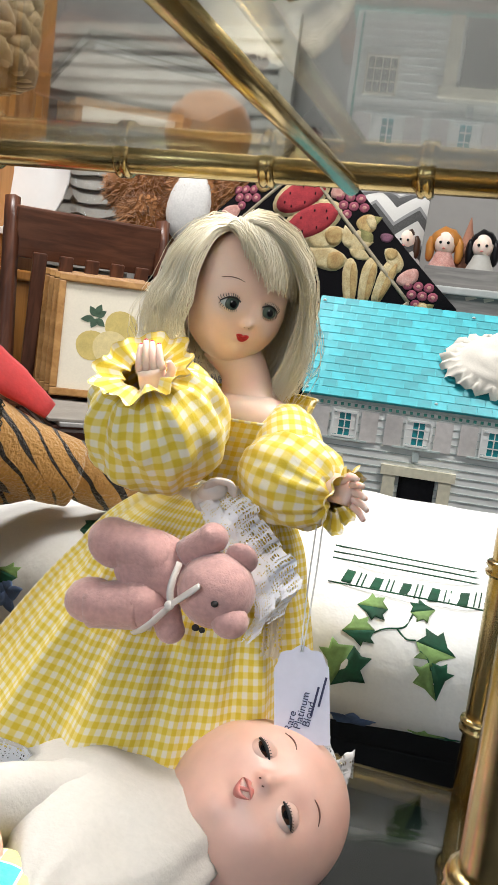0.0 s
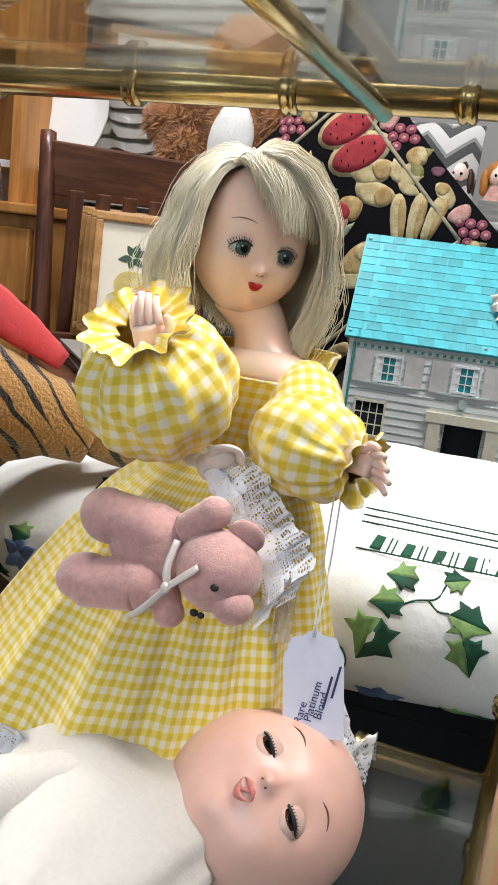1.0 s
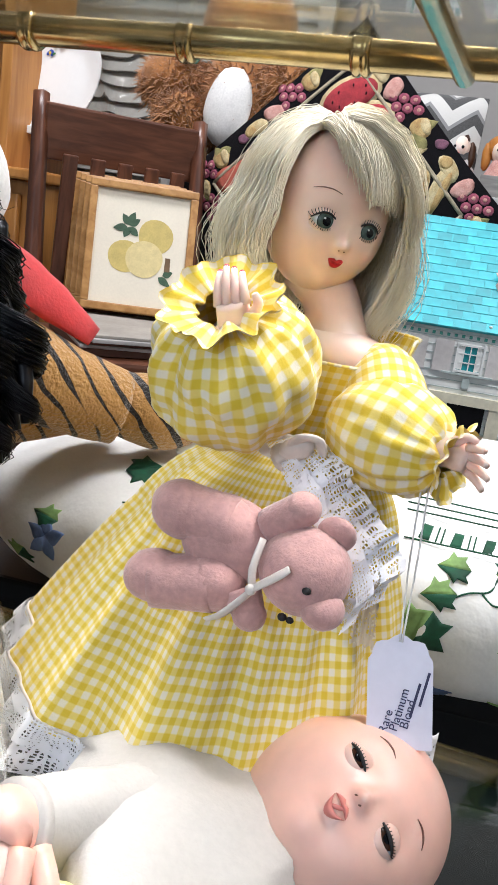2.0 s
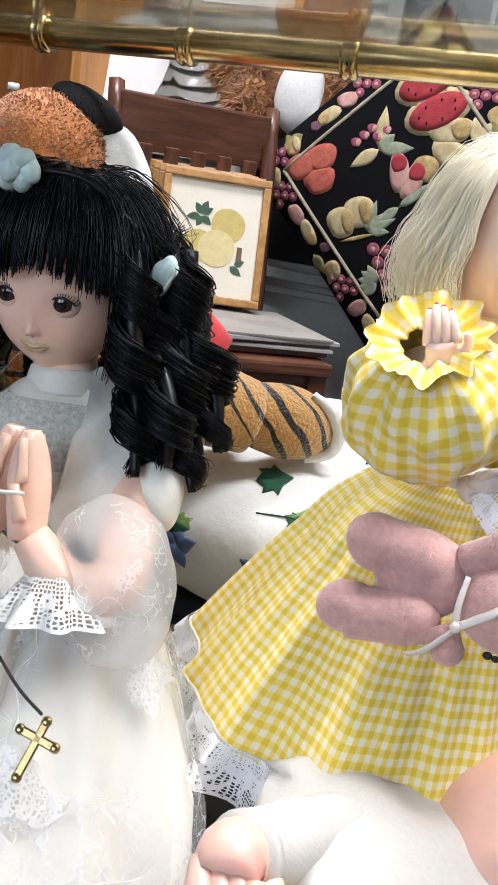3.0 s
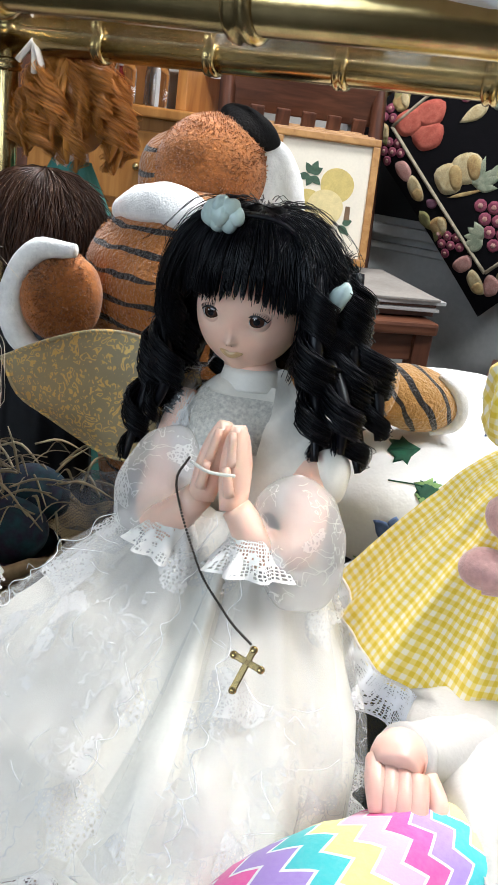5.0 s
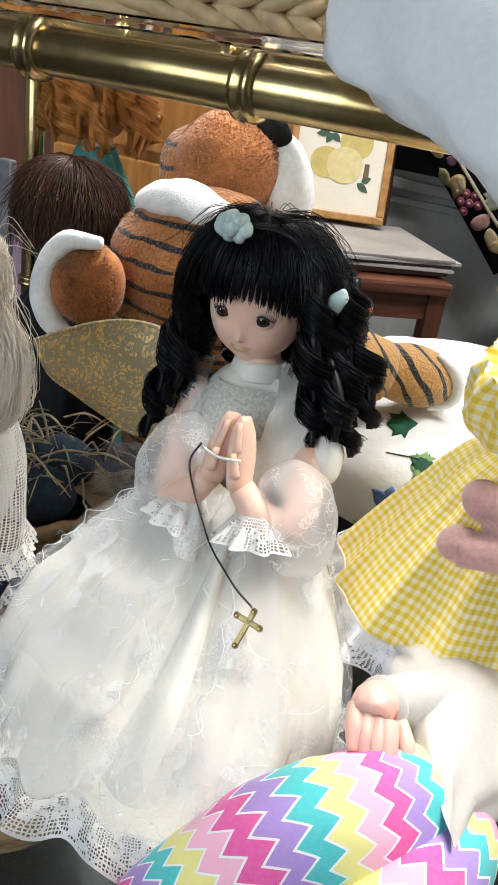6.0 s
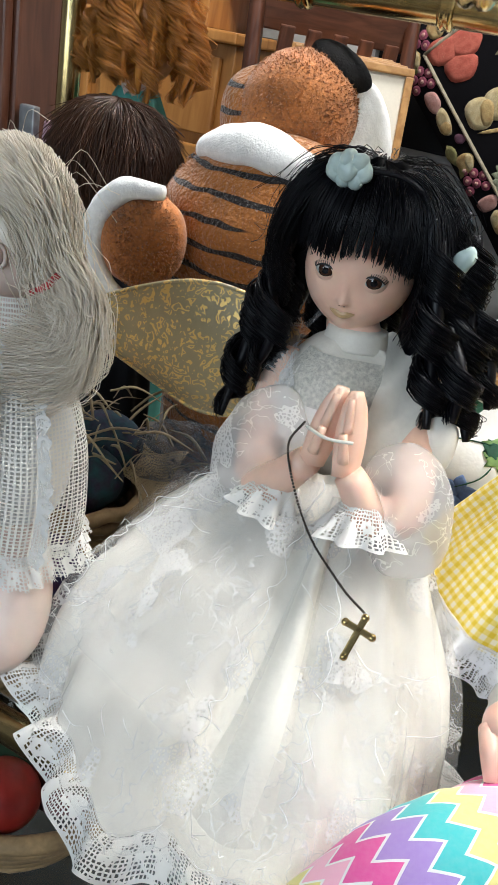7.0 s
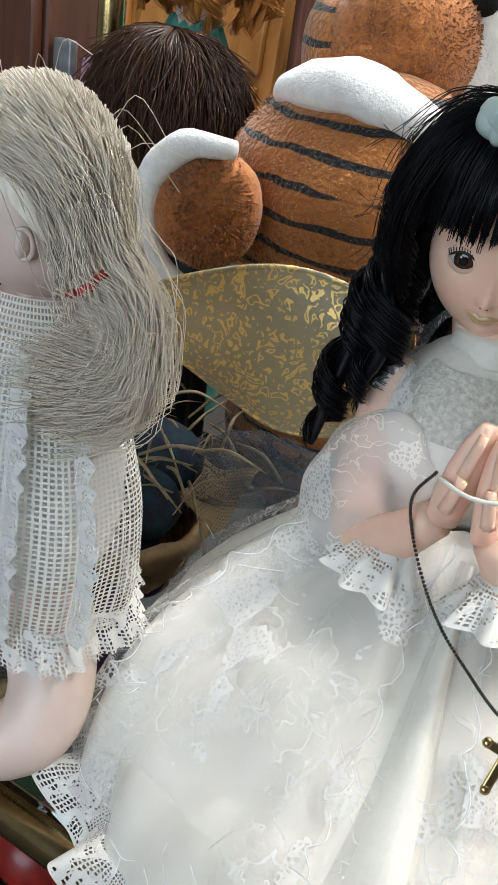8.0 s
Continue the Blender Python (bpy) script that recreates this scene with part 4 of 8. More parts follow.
# the bonnet lying on the roof
bm = bmesh.new()
BN = ROOF_M @ V((0.07, -0.01, 0.009))
def bonnet_fn(u, v):
    a = TAU * u
    r = 0.14 * v ** 0.8 + (0.006 * math.sin(23 * a) if v > 0.8 else 0)
    h = 0.055 * (1 - v ** 2) + (0.010 * (v > 0.8) * (0.6 + math.sin(31 * a)) if v > 0.8 else 0.006 * noise.noise(V((8 * u, 5 * v, 2))))
    return ROOF_M @ V((0.10 + r * math.cos(a) * 1.15, -0.01 + r * math.sin(a) * 0.62, 0.012 + h))
grid(bm, bonnet_fn, 96, 14, 0)
thing("bonnet", bm, material("bonnet_cotton", (0.78, 0.73, 0.64), 0.85, 0, 0.12, 20, 0.08, 300, 0.3, 400), BN, "cream ruffled cotton bonnet lying on the dollhouse roof", "hat")

# ---- low table under the dollhouse ----
tbl = holder("low_table", (0.05, 2.2, 0), "low dark wooden table under the dollhouse", "table")
one_box("tabletop", tbl, (0.08, 2.28, 0.265), (0.86, 0.44, 0.025), WOOD_RAIL, (0, 0, 8))
for x in (-0.30, 0.44):
    for y in (2.10, 2.40):
        one_box("leg", tbl, (x + 0.02, y + 0.03, 0.126), (0.04, 0.04, 0.252), WOOD_DARK)

# ---- cushions ----
def applique(bm, outline, surf, lift, mat=0):
    """A thin stitched or printed piece that follows the surface surf(x, y) -> (place, normal)."""
    n = len(outline)
    cx, cy = sum(p[0] for p in outline) / n, sum(p[1] for p in outline) / n
    def up(x, y, k):
        p, q = surf(x, y)
        return p + q * k
    c = bm.verts.new(up(cx, cy, lift * 1.5))
    mid = [bm.verts.new(up(cx + (x - cx) * 0.6, cy + (y - cy) * 0.6, lift * 1.35)) for x, y in outline]
    rim = [bm.verts.new(up(x, y, lift)) for x, y in outline]
    low = [bm.verts.new(up(x, y, -lift * 0.5)) for x, y in outline]
    for i in range(n):
        j = (i + 1) % n
        for f in ([c, mid[i], mid[j]], [mid[i], rim[i], rim[j], mid[j]], [rim[i], low[i], low[j], rim[j]]):
            g = bm.faces.new(f)
            g.material_index, g.smooth = mat, True


def piece(name, parent, outline, surf, lift, mat, label=""):
    bm = bmesh.new()
    applique(bm, outline, surf, lift * 0.45 if surf is needle_surf else lift)
    return part(name, bm, mat, parent, label)


NC = V((-0.447, 2.495, 0.80))
NH = 0.305  # half of the cushion's side


def cushion_pt(x, z, front=1):
    """The cushion's face at x, z from its middle, both in its upright plane."""
    a, b = (x + z) / (math.sqrt(2) * NH), (x - z) / (math.sqrt(2) * NH)
    t = max(0.0, 1 - abs(a) ** 3) * max(0.0, 1 - abs(b) ** 3)
    return V((x, -front * (0.008 + 0.068 * t ** 0.6), z))


LEANBACK = Matrix.Translation(NC) @ pose(0, 0, 0, -2, 0, 0)


def needle_surf(x, z):
    e = 0.004
    p = cushion_pt(x, z)
    n = (cushion_pt(x + e, z) - p).cross(cushion_pt(x, z + e) - p).normalized()
    return LEANBACK @ p, LEANBACK.to_3x3() @ n


def stitch(name, colour, colour2):
    return material(name, colour, 0.95, 0, 0.3, 60, 0.35, 420, 0.9, 500, bdist=0.002, colour2=colour2)


CREAM_S, GOLD_S = stitch("cream_wool", (0.62, 0.52, 0.30), (0.48, 0.36, 0.17)), stitch("gold_wool", (0.52, 0.38, 0.16), (0.36, 0.22, 0.08))
PINK_S, PALE_PINK = stitch("raspberry_wool", (0.36, 0.09, 0.13), (0.22, 0.04, 0.08)), stitch("pale_pink_wool", (0.62, 0.36, 0.31), (0.50, 0.24, 0.20))
RED_S, CORAL_S = stitch("red_wool", (0.42, 0.035, 0.045), (0.30, 0.02, 0.03)), stitch("coral_wool", (0.55, 0.14, 0.09), (0.42, 0.08, 0.05))
SAGE_S, OLIVE_S = stitch("sage_wool", (0.36, 0.38, 0.26), (0.22, 0.26, 0.17)), stitch("olive_wool", (0.30, 0.27, 0.10), (0.18, 0.17, 0.06))
LINE_S, PLUM_S = stitch("beige_wool", (0.44, 0.38, 0.27), (0.32, 0.27, 0.18)), stitch("plum_wool", (0.22, 0.09, 0.14), (0.12, 0.05, 0.08))
cush = holder("needlepoint_cushion", (NC.x, NC.y, NC.z - 0.43), "black needlepoint cushion stitched with fruits and melon", "cushion")
bm = bmesh.new()
def cush_fn(front):
    def fn(u, v):
        a, b = 2 * u - 1, 2 * v - 1
        pinch = 1 - 0.035 * (1 - a * a) * abs(b) ** 6 - 0.035 * (1 - b * b) * abs(a) ** 6
        a, b = a * pinch * NH, b * pinch * NH
        return LEANBACK @ cushion_pt((a + b) / math.sqrt(2), (a - b) / math.sqrt(2), front)
    return fn
grid(bm, cush_fn(1), 30, 30, 0, False)
grid(bm, cush_fn(-1), 30, 30, 0, False)
cover = part("cover", bm, NEEDLE, cush)
BD = 0.315
for k in range(4):
    a0 = (math.cos(k * TAU / 4), math.sin(k * TAU / 4))
    a1 = (math.cos((k + 1) * TAU / 4), math.sin((k + 1) * TAU / 4))
    bm = bmesh.new()
    tube(bm, [needle_surf(BD * (a0[0] + (a1[0] - a0[0]) * s / 12), BD * (a0[1] + (a1[1] - a0[1]) * s / 12))[0] for s in range(13)], 0.0058, 0, 6, flat=0.6)
    part("border_cord", bm, LINE_S, cover)


def rot_pts(pts, a, ox, oy):
    c, s = math.cos(a), math.sin(a)
    return [(ox + x * c - y * s, oy + x * s + y * c) for x, y in pts]


def grapes(x, z, r, n, mat=None):
    k = 0
    for row in range(4):
        for i in range(4 - row if row else 3):
            if k >= n:
                return
            gx, gz = x + (i - (3 - row) / 2) * r * 2.05, z - (row - 1) * r * 1.8
            g = piece("grape", cover, disc(9, r, ox=gx, oy=gz), needle_surf, 0.003, mat or PINK_S)
            piece("highlight", g, disc(6, r * 0.42, ox=gx, oy=gz), needle_surf, 0.0055, PALE_PINK)
            k += 1


def bulb(x, z, rx, rz, a, mat, mat2=None):
    g = piece("fruit", cover, rot_pts(disc(16, 1, rx, rz, wob=0.10), a, x, z), needle_surf, 0.0035, mat)
    if mat2:
        piece("shading", g, rot_pts(disc(12, 1, rx * 0.45, rz * 0.8, rx * 0.45, 0, 0.08), a, x, z), needle_surf, 0.005, mat2)


def leaf(x, z, l, w, a, mat):
    piece("leaf", cover, leaf_shape(l, w, a, x, z), needle_surf, 0.0032, mat)


def melon(x, z, r, a):
    g = piece("rind", cover, rot_pts(disc(18, 1, r * 1.12, r * 0.66), a, x, z), needle_surf, 0.0032, CREAM_S)
    piece("flesh", g, rot_pts(disc(18, 1, r * 0.97, r * 0.52), a, x, z), needle_surf, 0.0058, RED_S)
    for i in range(7):
        sx, sz = rot_pts([(r * 0.62 * math.cos(i * 0.9 + 0.3), r * 0.3 * math.sin(i * 0.9 + 0.3))], a, x, z)[0]
        piece("seed", g, rot_pts(disc(6, 1, 0.0045, 0.0022), a + 1.1, sx, sz), needle_surf, 0.0085, NEEDLE)


for x, z in ((-0.268, 0.014), (-0.218, 0.040), (-0.211, -0.014)):
    bulb(x, z, 0.042, 0.036, 0.4, CORAL_S)
    for k in range(4):
        leaf(x, z, 0.024, 0.006, k * TAU / 4 + 0.4, CREAM_S)
for k in range(5):
    bulb(-0.135 + 0.017 * k, 0.085 + 0.012 * (k % 3) + 0.006 * k, 0.013, 0.012, 0, PINK_S, PALE_PINK)
for l, a in ((0.10, 1.6), (0.085, 0.15), (0.08, 3.8), (0.05, 0.9)):
    leaf(-0.075, 0.075, l, 0.017, a, CREAM_S if a > 1 else SAGE_S)
melon(0.005, 0.235, 0.070, 0.55)
melon(0.045, 0.175, 0.072, 0.55)
leaf(-0.03, 0.185, 0.12, 0.014, 0.55, SAGE_S)
for x, z, a in ((0.085, 0.135, 0.3), (0.098, 0.085, -0.2)):
    bulb(x, z, 0.050, 0.032, a, CREAM_S, GOLD_S)
for k in range(4):
    leaf(0.15, 0.115, 0.062, 0.015, 0.7 - 0.75 * k + 1.2, CREAM_S)
for x, z, a in ((-0.015, 0.03, 1.8), (0.022, 0.015, 1.3)):
    bulb(x, z, 0.047, 0.026, a, PALE_PINK, RED_S)
bulb(0.045, 0.045, 0.030, 0.034, 0, GOLD_S)
for l, a in ((0.09, 0.8), (0.06, 3.9)):
    leaf(0.0, -0.05, l, 0.012, a, SAGE_S)
for x, z in ((-0.135, -0.105), (-0.095, -0.075)):
    bulb(x, z, 0.038, 0.042, 0.3, CREAM_S, GOLD_S)
for k in range(5):
    leaf(-0.065, -0.115, 0.055 + 0.02 * (k % 2), 0.012, 0.1 + 0.45 * k, SAGE_S)
leaf(-0.13, -0.15, 0.10, 0.005, 0.35, GOLD_S)
bulb(0.085, -0.075, 0.05, 0.036, 0.9, GOLD_S, CREAM_S)
bulb(0.075, -0.125, 0.046, 0.022, 0.2, CREAM_S)
grapes(0.008, -0.185, 0.0165, 10)
for k in range(5):
    leaf(-0.02, -0.235, 0.05, 0.014, 2.2 + 0.45 * k, SAGE_S)
for k in range(3):
    bulb(0.165 + 0.042 * k, 0.03 + 0.008 * k, 0.019, 0.070, 0.12 - 0.20 * k, CREAM_S, GOLD_S)
    bulb(0.125 + 0.02 * k, -0.055 - 0.02 * k, 0.034, 0.016, 0.9 + 0.3 * k, GOLD_S)
# the outer band of small fruits
random.seed(4)
for k in range(4):
    a0, a1 = k * TAU / 4, (k + 1) * TAU / 4
    for i in range(9):
        s = (i + 0.5) / 9
        x, z = 0.365 * (math.cos(a0) * (1 - s) + math.cos(a1) * s), 0.365 * (math.sin(a0) * (1 - s) + math.sin(a1) * s)
        kind = (i + 2 * k) % 5
        if kind == 0:
            grapes(x, z, 0.0125, 7)
        elif kind == 1:
            bulb(x, z, 0.028, 0.021, random.uniform(0, 3), PALE_PINK)
        elif kind == 2:
            bulb(x, z, 0.034, 0.020, a0 + 2.2, CREAM_S, GOLD_S)
        elif kind == 3:
            leaf(x - 0.02, z - 0.01, 0.058, 0.016, a0 + 2.3, OLIVE_S)
            bulb(x + 0.012, z + 0.012, 0.015, 0.013, 0, PLUM_S)
        else:
            bulb(x, z, 0.024, 0.027, 0.5, GOLD_S, CREAM_S)
            leaf(x, z, 0.04, 0.012, random.uniform(0, 6), OLIVE_S)

# chevron cushion behind it
ZZ, ZZNT, ZZB = base_of("grey_chevron_cloth", 0.9)
zu, zv = uv_of(ZZNT)
zt = math_node(ZZNT, "FRACT", math_node(ZZNT, "DIVIDE", math_node(ZZNT, "ADD", zv, math_node(ZZNT, "PINGPONG", zu, 0.06)), 0.085))
zr = ZZNT.nodes.new("ShaderNodeValToRGB")
zr.color_ramp.interpolation = "CONSTANT"
zr.color_ramp.elements[0].color = (0.015, 0.015, 0.016, 1)
zr.color_ramp.elements[1].position, zr.color_ramp.elements[1].color = 0.5, (0.55, 0.54, 0.51, 1)
e = zr.color_ramp.elements.new(0.36)
e.color = (0.20, 0.20, 0.20, 1)
ZZNT.links.new(zt, zr.inputs[0])
ZZNT.links.new(mix_colour(ZZNT, math_node(ZZNT, "MULTIPLY", noise_of(ZZNT, 300), 0.3), zr.outputs[0], (0.3, 0.3, 0.29)), ZZB.inputs["Base Color"])
bm = bmesh.new()
cm = Matrix.Translation((-0.40, 2.70, 0.985)) @ pose(0, 0, 0, -12, 0, 0)
for f in (1, -1):
    grid(bm, lambda u, v: cm @ V(((u - 0.5) * 0.50, -f * (0.004 + 0.06 * ((1 - abs(2 * u - 1) ** 3) * (1 - abs(2 * v - 1) ** 3)) ** 0.6), (v - 0.5) * 0.25)), 20, 12, 0, False, 0.50, 0.25)
thing("chevron_cushion", bm, ZZ, (-0.40, 2.70, 0.86), "black, grey and white chevron cushion on the cabinet", "cushion")

# ---- ivy pillow on the black bench ----
PW, PD, PH = 0.44, 0.235, 0.073
PILLOW = Matrix.Translation((0.07, 1.165, 0.381 + PH)) @ pose(0, 0, 0, 0, 0, 8)


def pillow_pt(x, t, r=1.0):
    """The pillow's skin: x along it, t the angle from its front middle (up is positive)."""
    k = max(0.0, 1 - abs(x / PW) ** (5 if x > 0 else 4.5)) ** 0.5
    c, s = math.cos(t), math.sin(t)
    y = -PD * math.copysign(abs(c) ** (0.72 if s > 0 else 0.42), c) * (0.35 + 0.65 * k)
    z = PH * math.copysign(abs(s) ** (0.85 if s > 0 else 0.6), s) * (0.12 + 0.88 * k)
    w = 0.007 * noise.noise(V((x * 11, y * 9, z * 9))) + 0.004 * noise.noise(V((x * 30, y * 14, z * 24)))
    return PILLOW @ V((x, y - w, z + w * (z > -0.05)))


def pillow_surf(x, t):
    e = 0.01
    p = pillow_pt(x, t)
    return p, (pillow_pt(x + e, t) - p).cross(pillow_pt(x, t + e) - p).normalized()


def ivy_surf(x, s):
    """The same by metres: s runs up the front."""
    return pillow_surf(x, s / 0.115)


ivy = holder("pillow", (0.07, 1.165, 0.381), "white cotton pillow printed with green ivy", "pillow")
PILLOW_COTTON = material("pillow_cotton", (0.84, 0.84, 0.81), 0.85, 0, 0.05, 9, 0.04, 400, 0.35, 60, bdist=0.004)
bm = bmesh.new()
grid(bm, lambda u, v: pillow_pt((2 * v - 1) * PW, TAU * u), 40, 44, 0)
case = part("pillowcase", bm, PILLOW_COTTON, ivy)
IVY_DARK = material("ivy_dark_print", (0.008, 0.10, 0.045), 0.8, 0, 0.5, 60, 0.2, 300, 0.1, 400)
IVY_LIGHT = material("ivy_light_print", (0.25, 0.42, 0.13), 0.8, 0, 0.4, 60, 0.2, 300, 0.1, 400)
IVY_BLUE = material("blue_flower_print", (0.14, 0.22, 0.42), 0.8, 0, 0.45, 60, 0.2, 300, 0.1, 400)


def ivy_leaf(x, s, size, a):
    """A lobed ivy leaf, one half light, one half dark."""
    prof = [(0, 0), (0.18, 0.30), (0.10, 0.52), (0.42, 0.42), (0.52, 0.62), (0.68, 0.30), (1.0, 0.0)]
    for sgn, m in ((1, IVY_DARK), (-1, IVY_LIGHT if size < 0.03 or random.random() < 0.6 else IVY_DARK)):
        pts = [(size * px, size * py * sgn) for px, py in prof]
        if sgn < 0:
            pts.reverse()
        ob = piece("ivy_leaf", case, rot_pts(pts, a, x, s), ivy_surf, 0.0007, m)


def stem(pts):
    bm = bmesh.new()
    tube(bm, [ivy_surf(x, s)[0] + ivy_surf(x, s)[1] * 0.0004 for x, s in pts], 0.0007, 0, 4, n=14)
    part("ivy_stem", bm, IVY_DARK, case)


random.seed(9)
for x, s, size, a in ((-0.042, 0.018, 0.034, 4.3), (-0.028, 0.037, 0.026, 3.4), (0.004, 0.035, 0.032, -0.2), (0.016, 0.018, 0.026, -1.2), (-0.09, -0.01, 0.026, 2.6), (-0.02, 0.062, 0.024, 3.2), (-0.002, 0.066, 0.02, 0.3), (0.038, -0.058, 0.036, 4.0), (0.060, -0.055, 0.036, 5.4), (0.11, 0.01, 0.032, 0.4), (0.14, -0.04, 0.034, 3.9)):
    ivy_leaf(x, s, size, a)
for x, s, size, a in ((-0.285, -0.045, 0.040, 0.2), (-0.270, -0.040, 0.036, 4.4), (-0.255, 0.05, 0.03, 0.1), (-0.235, 0.055, 0.024, 2.9), (-0.29, 0.09, 0.03, 0.4), (-0.20, 0.14, 0.024, 0.2), (-0.17, 0.17, 0.028, 2.8), (-0.33, 0.02, 0.028, 2.9), (-0.36, -0.02, 0.026, 4.4), (-0.22, 0.0, 0.024, 5.4)):
    ivy_leaf(x, s, size, a)
for pts in (((-0.040, 0.025), (-0.022, 0.040), (-0.006, 0.048), (0.0, 0.064)), ((-0.012, 0.045), (-0.004, 0.036), (0.004, 0.036)), ((0.008, 0.026), (0.014, 0.02), (0.018, 0.01)), ((-0.085, -0.01), (-0.07, -0.005), (-0.062, -0.02), (-0.070, -0.05)), ((0.04, -0.062), (0.055, -0.068), (0.075, -0.06)), ((-0.28, 0.055), (-0.25, 0.06), (-0.22, 0.058)), ((-0.27, 0.0), (-0.25, 0.02), (-0.24, 0.05))):
    stem(pts)
for x, s in ((-0.035, -0.066), (-0.265, -0.002), (-0.20, 0.155), (-0.34, 0.0)):
    for k in range(5):
        piece("petal", case, leaf_shape(0.020, 0.006, k * TAU / 5 + 0.3, x, s), ivy_surf, 0.0007, IVY_BLUE)
# the printed hem band near the top
for k in range(16):
    x = -0.06 + 0.0235 * k
    piece("hem_stripe", case, [(x, 0.082), (x + 0.008, 0.082), (x + 0.011, 0.097), (x + 0.004, 0.097)], ivy_surf, 0.0006, IVY_DARK)
    for j in range(2):
        stem([(x + 0.013 + 0.004 * j, 0.082), (x + 0.016 + 0.004 * j, 0.098)])
for s in (0.079, 0.108, 0.116, 0.124):
    stem([(-0.07, s), (0.05, s + 0.001), (0.18, s - 0.001), (0.31, s)])

bench = holder("bench", (0.05, 1.2, 0), "low black painted bench under the pillow", "bench")
one_box("top", bench, (0.055, 1.25, 0.368), (1.05, 0.50, 0.024), BLACKPAINT, (0, 0, 6), 0.004)
one_box("front_board", bench, (0.06, 1.022, 0.310), (0.98, 0.02, 0.085), BLACKPAINT, (0, 0, 6), 0.003)
for x, y in ((-0.40, 1.01), (0.54, 1.11), (-0.44, 1.36), (0.50, 1.45)):
    one_box("leg", bench, (x, y, 0.178), (0.045, 0.045, 0.356), BLACKPAINT, (0, 0, 6))

# ---- grey sign and the row of small dolls on the cabinet ----
SIGNWOOD = streaked("grey_sign_wood", (0.16, 0.15, 0.14), (0.28, 0.26, 0.24), 0.7, 6, (1.5, 1.5, 14))
sg = holder("sign", (0.08, 2.60, 0.80), "weathered grey wooden sign with pale script", "sign")
one_box("board", sg, (0.10, 2.575, 0.835), (0.44, 0.016, 0.15), SIGNWOOD, bevel=0.002)
SCRIPT = material("pale_script_paint", (0.70, 0.58, 0.46), 0.7)
for k, (x, w, h) in enumerate(((-0.055, 0.05, 0.07), (0.01, 0.035, 0.035), (0.055, 0.032, 0.035), (0.10, 0.05, 0.06), (0.16, 0.06, 0.04))):
    one_box("script_bar", sg, (x, 2.566, 0.83 + h * 0.2), (w * 0.8, 0.003, 0.010), SCRIPT, (0, -18, 0), 0.001)


def small_doll(x, y, hair, dress, wide, label):
    z = 0.86
    bm = bmesh.new()
    grid(bm, lambda u, v: V((x, y, z + 0.10 - 0.10 * v)) + V((math.cos(TAU * u), math.sin(TAU * u), 0)) * (0.018 + 0.045 * v), 20, 6, 2)
    blob(bm, (x, y, z + 0.118), (0.028, 0.028, 0.034), 0)
    blob(bm, (x, y + 0.012, z + 0.126), (0.034 * wide, 0.032, 0.036), 1, bump=0.15, freq=60)
    for s in (-1, 1):
        blob(bm, (x + s * 0.031 * wide, y + 0.004, z + 0.10), (0.012, 0.016, 0.034), 1, bump=0.2, freq=70)
        blob(bm, (x + s * 0.010, y - 0.0255, z + 0.118), (0.0042, 0.003, 0.0042), 3, nu=8, nv=6)
    blob(bm, (x, y - 0.027, z + 0.103), (0.0045, 0.002, 0.002), 4, nu=8, nv=6)
    thing("doll", bm, [PALE, hair, dress, PUPIL, LIP_PINK], (x, y, z), label, "doll", "small dolls on the cabinet")


small_doll(-0.195, 2.68, BROWNHAIR, RED_CLOTH, 1.0, "small doll with light brown hair in red")
small_doll(-0.085, 2.66, GINGER, PALE_PINK, 1.25, "small doll with curly auburn hair")
small_doll(0.015, 2.65, BLACKHAIR, SLAT, 1.05, "small doll with black hair and grey hood")
small_doll(0.105, 2.66, SLAT, WHITE_CLOTH, 1.1, "small doll in a grey hood")
bm = bmesh.new()
tube(bm, [(-0.03, 2.70, 0.86), (-0.03, 2.71, 1.06)], [0.05, 0.001], 0, 16)
thing("paper_cone", bm, material("terracotta_card", (0.34, 0.15, 0.09), 0.8), (-0.03, 2.7, 0.86), "brown card cone standing behind the small dolls", "cone")

# ---- doll shapes ----
def face_pose(c, f, up):
    """A head's pose: x to its left hand, y to the back, z up; f is where it faces."""
    y = -V(f).normalized()
    x = y.cross(V(up)).normalized()
    z = x.cross(y)
    m = Matrix((x, y, z)).transposed().to_4x4()
    m.translation = c
    return m


def head_pt(d, s, tall=1.25, lz=-0.6):
    """The head's skin in the direction d, s half its width; lz is the height of the mouth."""
    k = max(0.0, -d.z)
    p = V((d.x * s * (1 + 0.05 * math.sin(math.pi * k) - 0.15 * k ** 3), d.y * s * 1.02 * (1 - 0.05 * k * k), d.z * s * tall))
    def bell(x, z, w, h=None):
        return math.exp(-((d.x - x) / w) ** 2 - ((d.z - z) / (h or w)) ** 2) if d.y < 0 else 0.0
    nz = lz + 0.20
    g = 0.12 * bell(0, nz, 0.075, 0.055) + 0.055 * bell(0, nz + 0.09, 0.055, 0.12) + 0.035 * (bell(0.075, nz - 0.02, 0.045) + bell(-0.075, nz - 0.02, 0.045))
    g += 0.040 * (bell(0.46, lz + 0.13, 0.22) + bell(-0.46, lz + 0.13, 0.22)) - 0.060 * (bell(0.36, nz + 0.25, 0.17, 0.12) + bell(-0.36, nz + 0.25, 0.17, 0.12))
    g += 0.045 * bell(0, lz, 0.16, 0.10) + 0.055 * bell(0, lz - 0.25, 0.17, 0.12) - 0.025 * bell(0, lz - 0.11, 0.13, 0.04) + 0.015 * bell(0, nz + 0.65, 0.5, 0.3)
    return p + d * (g * s)


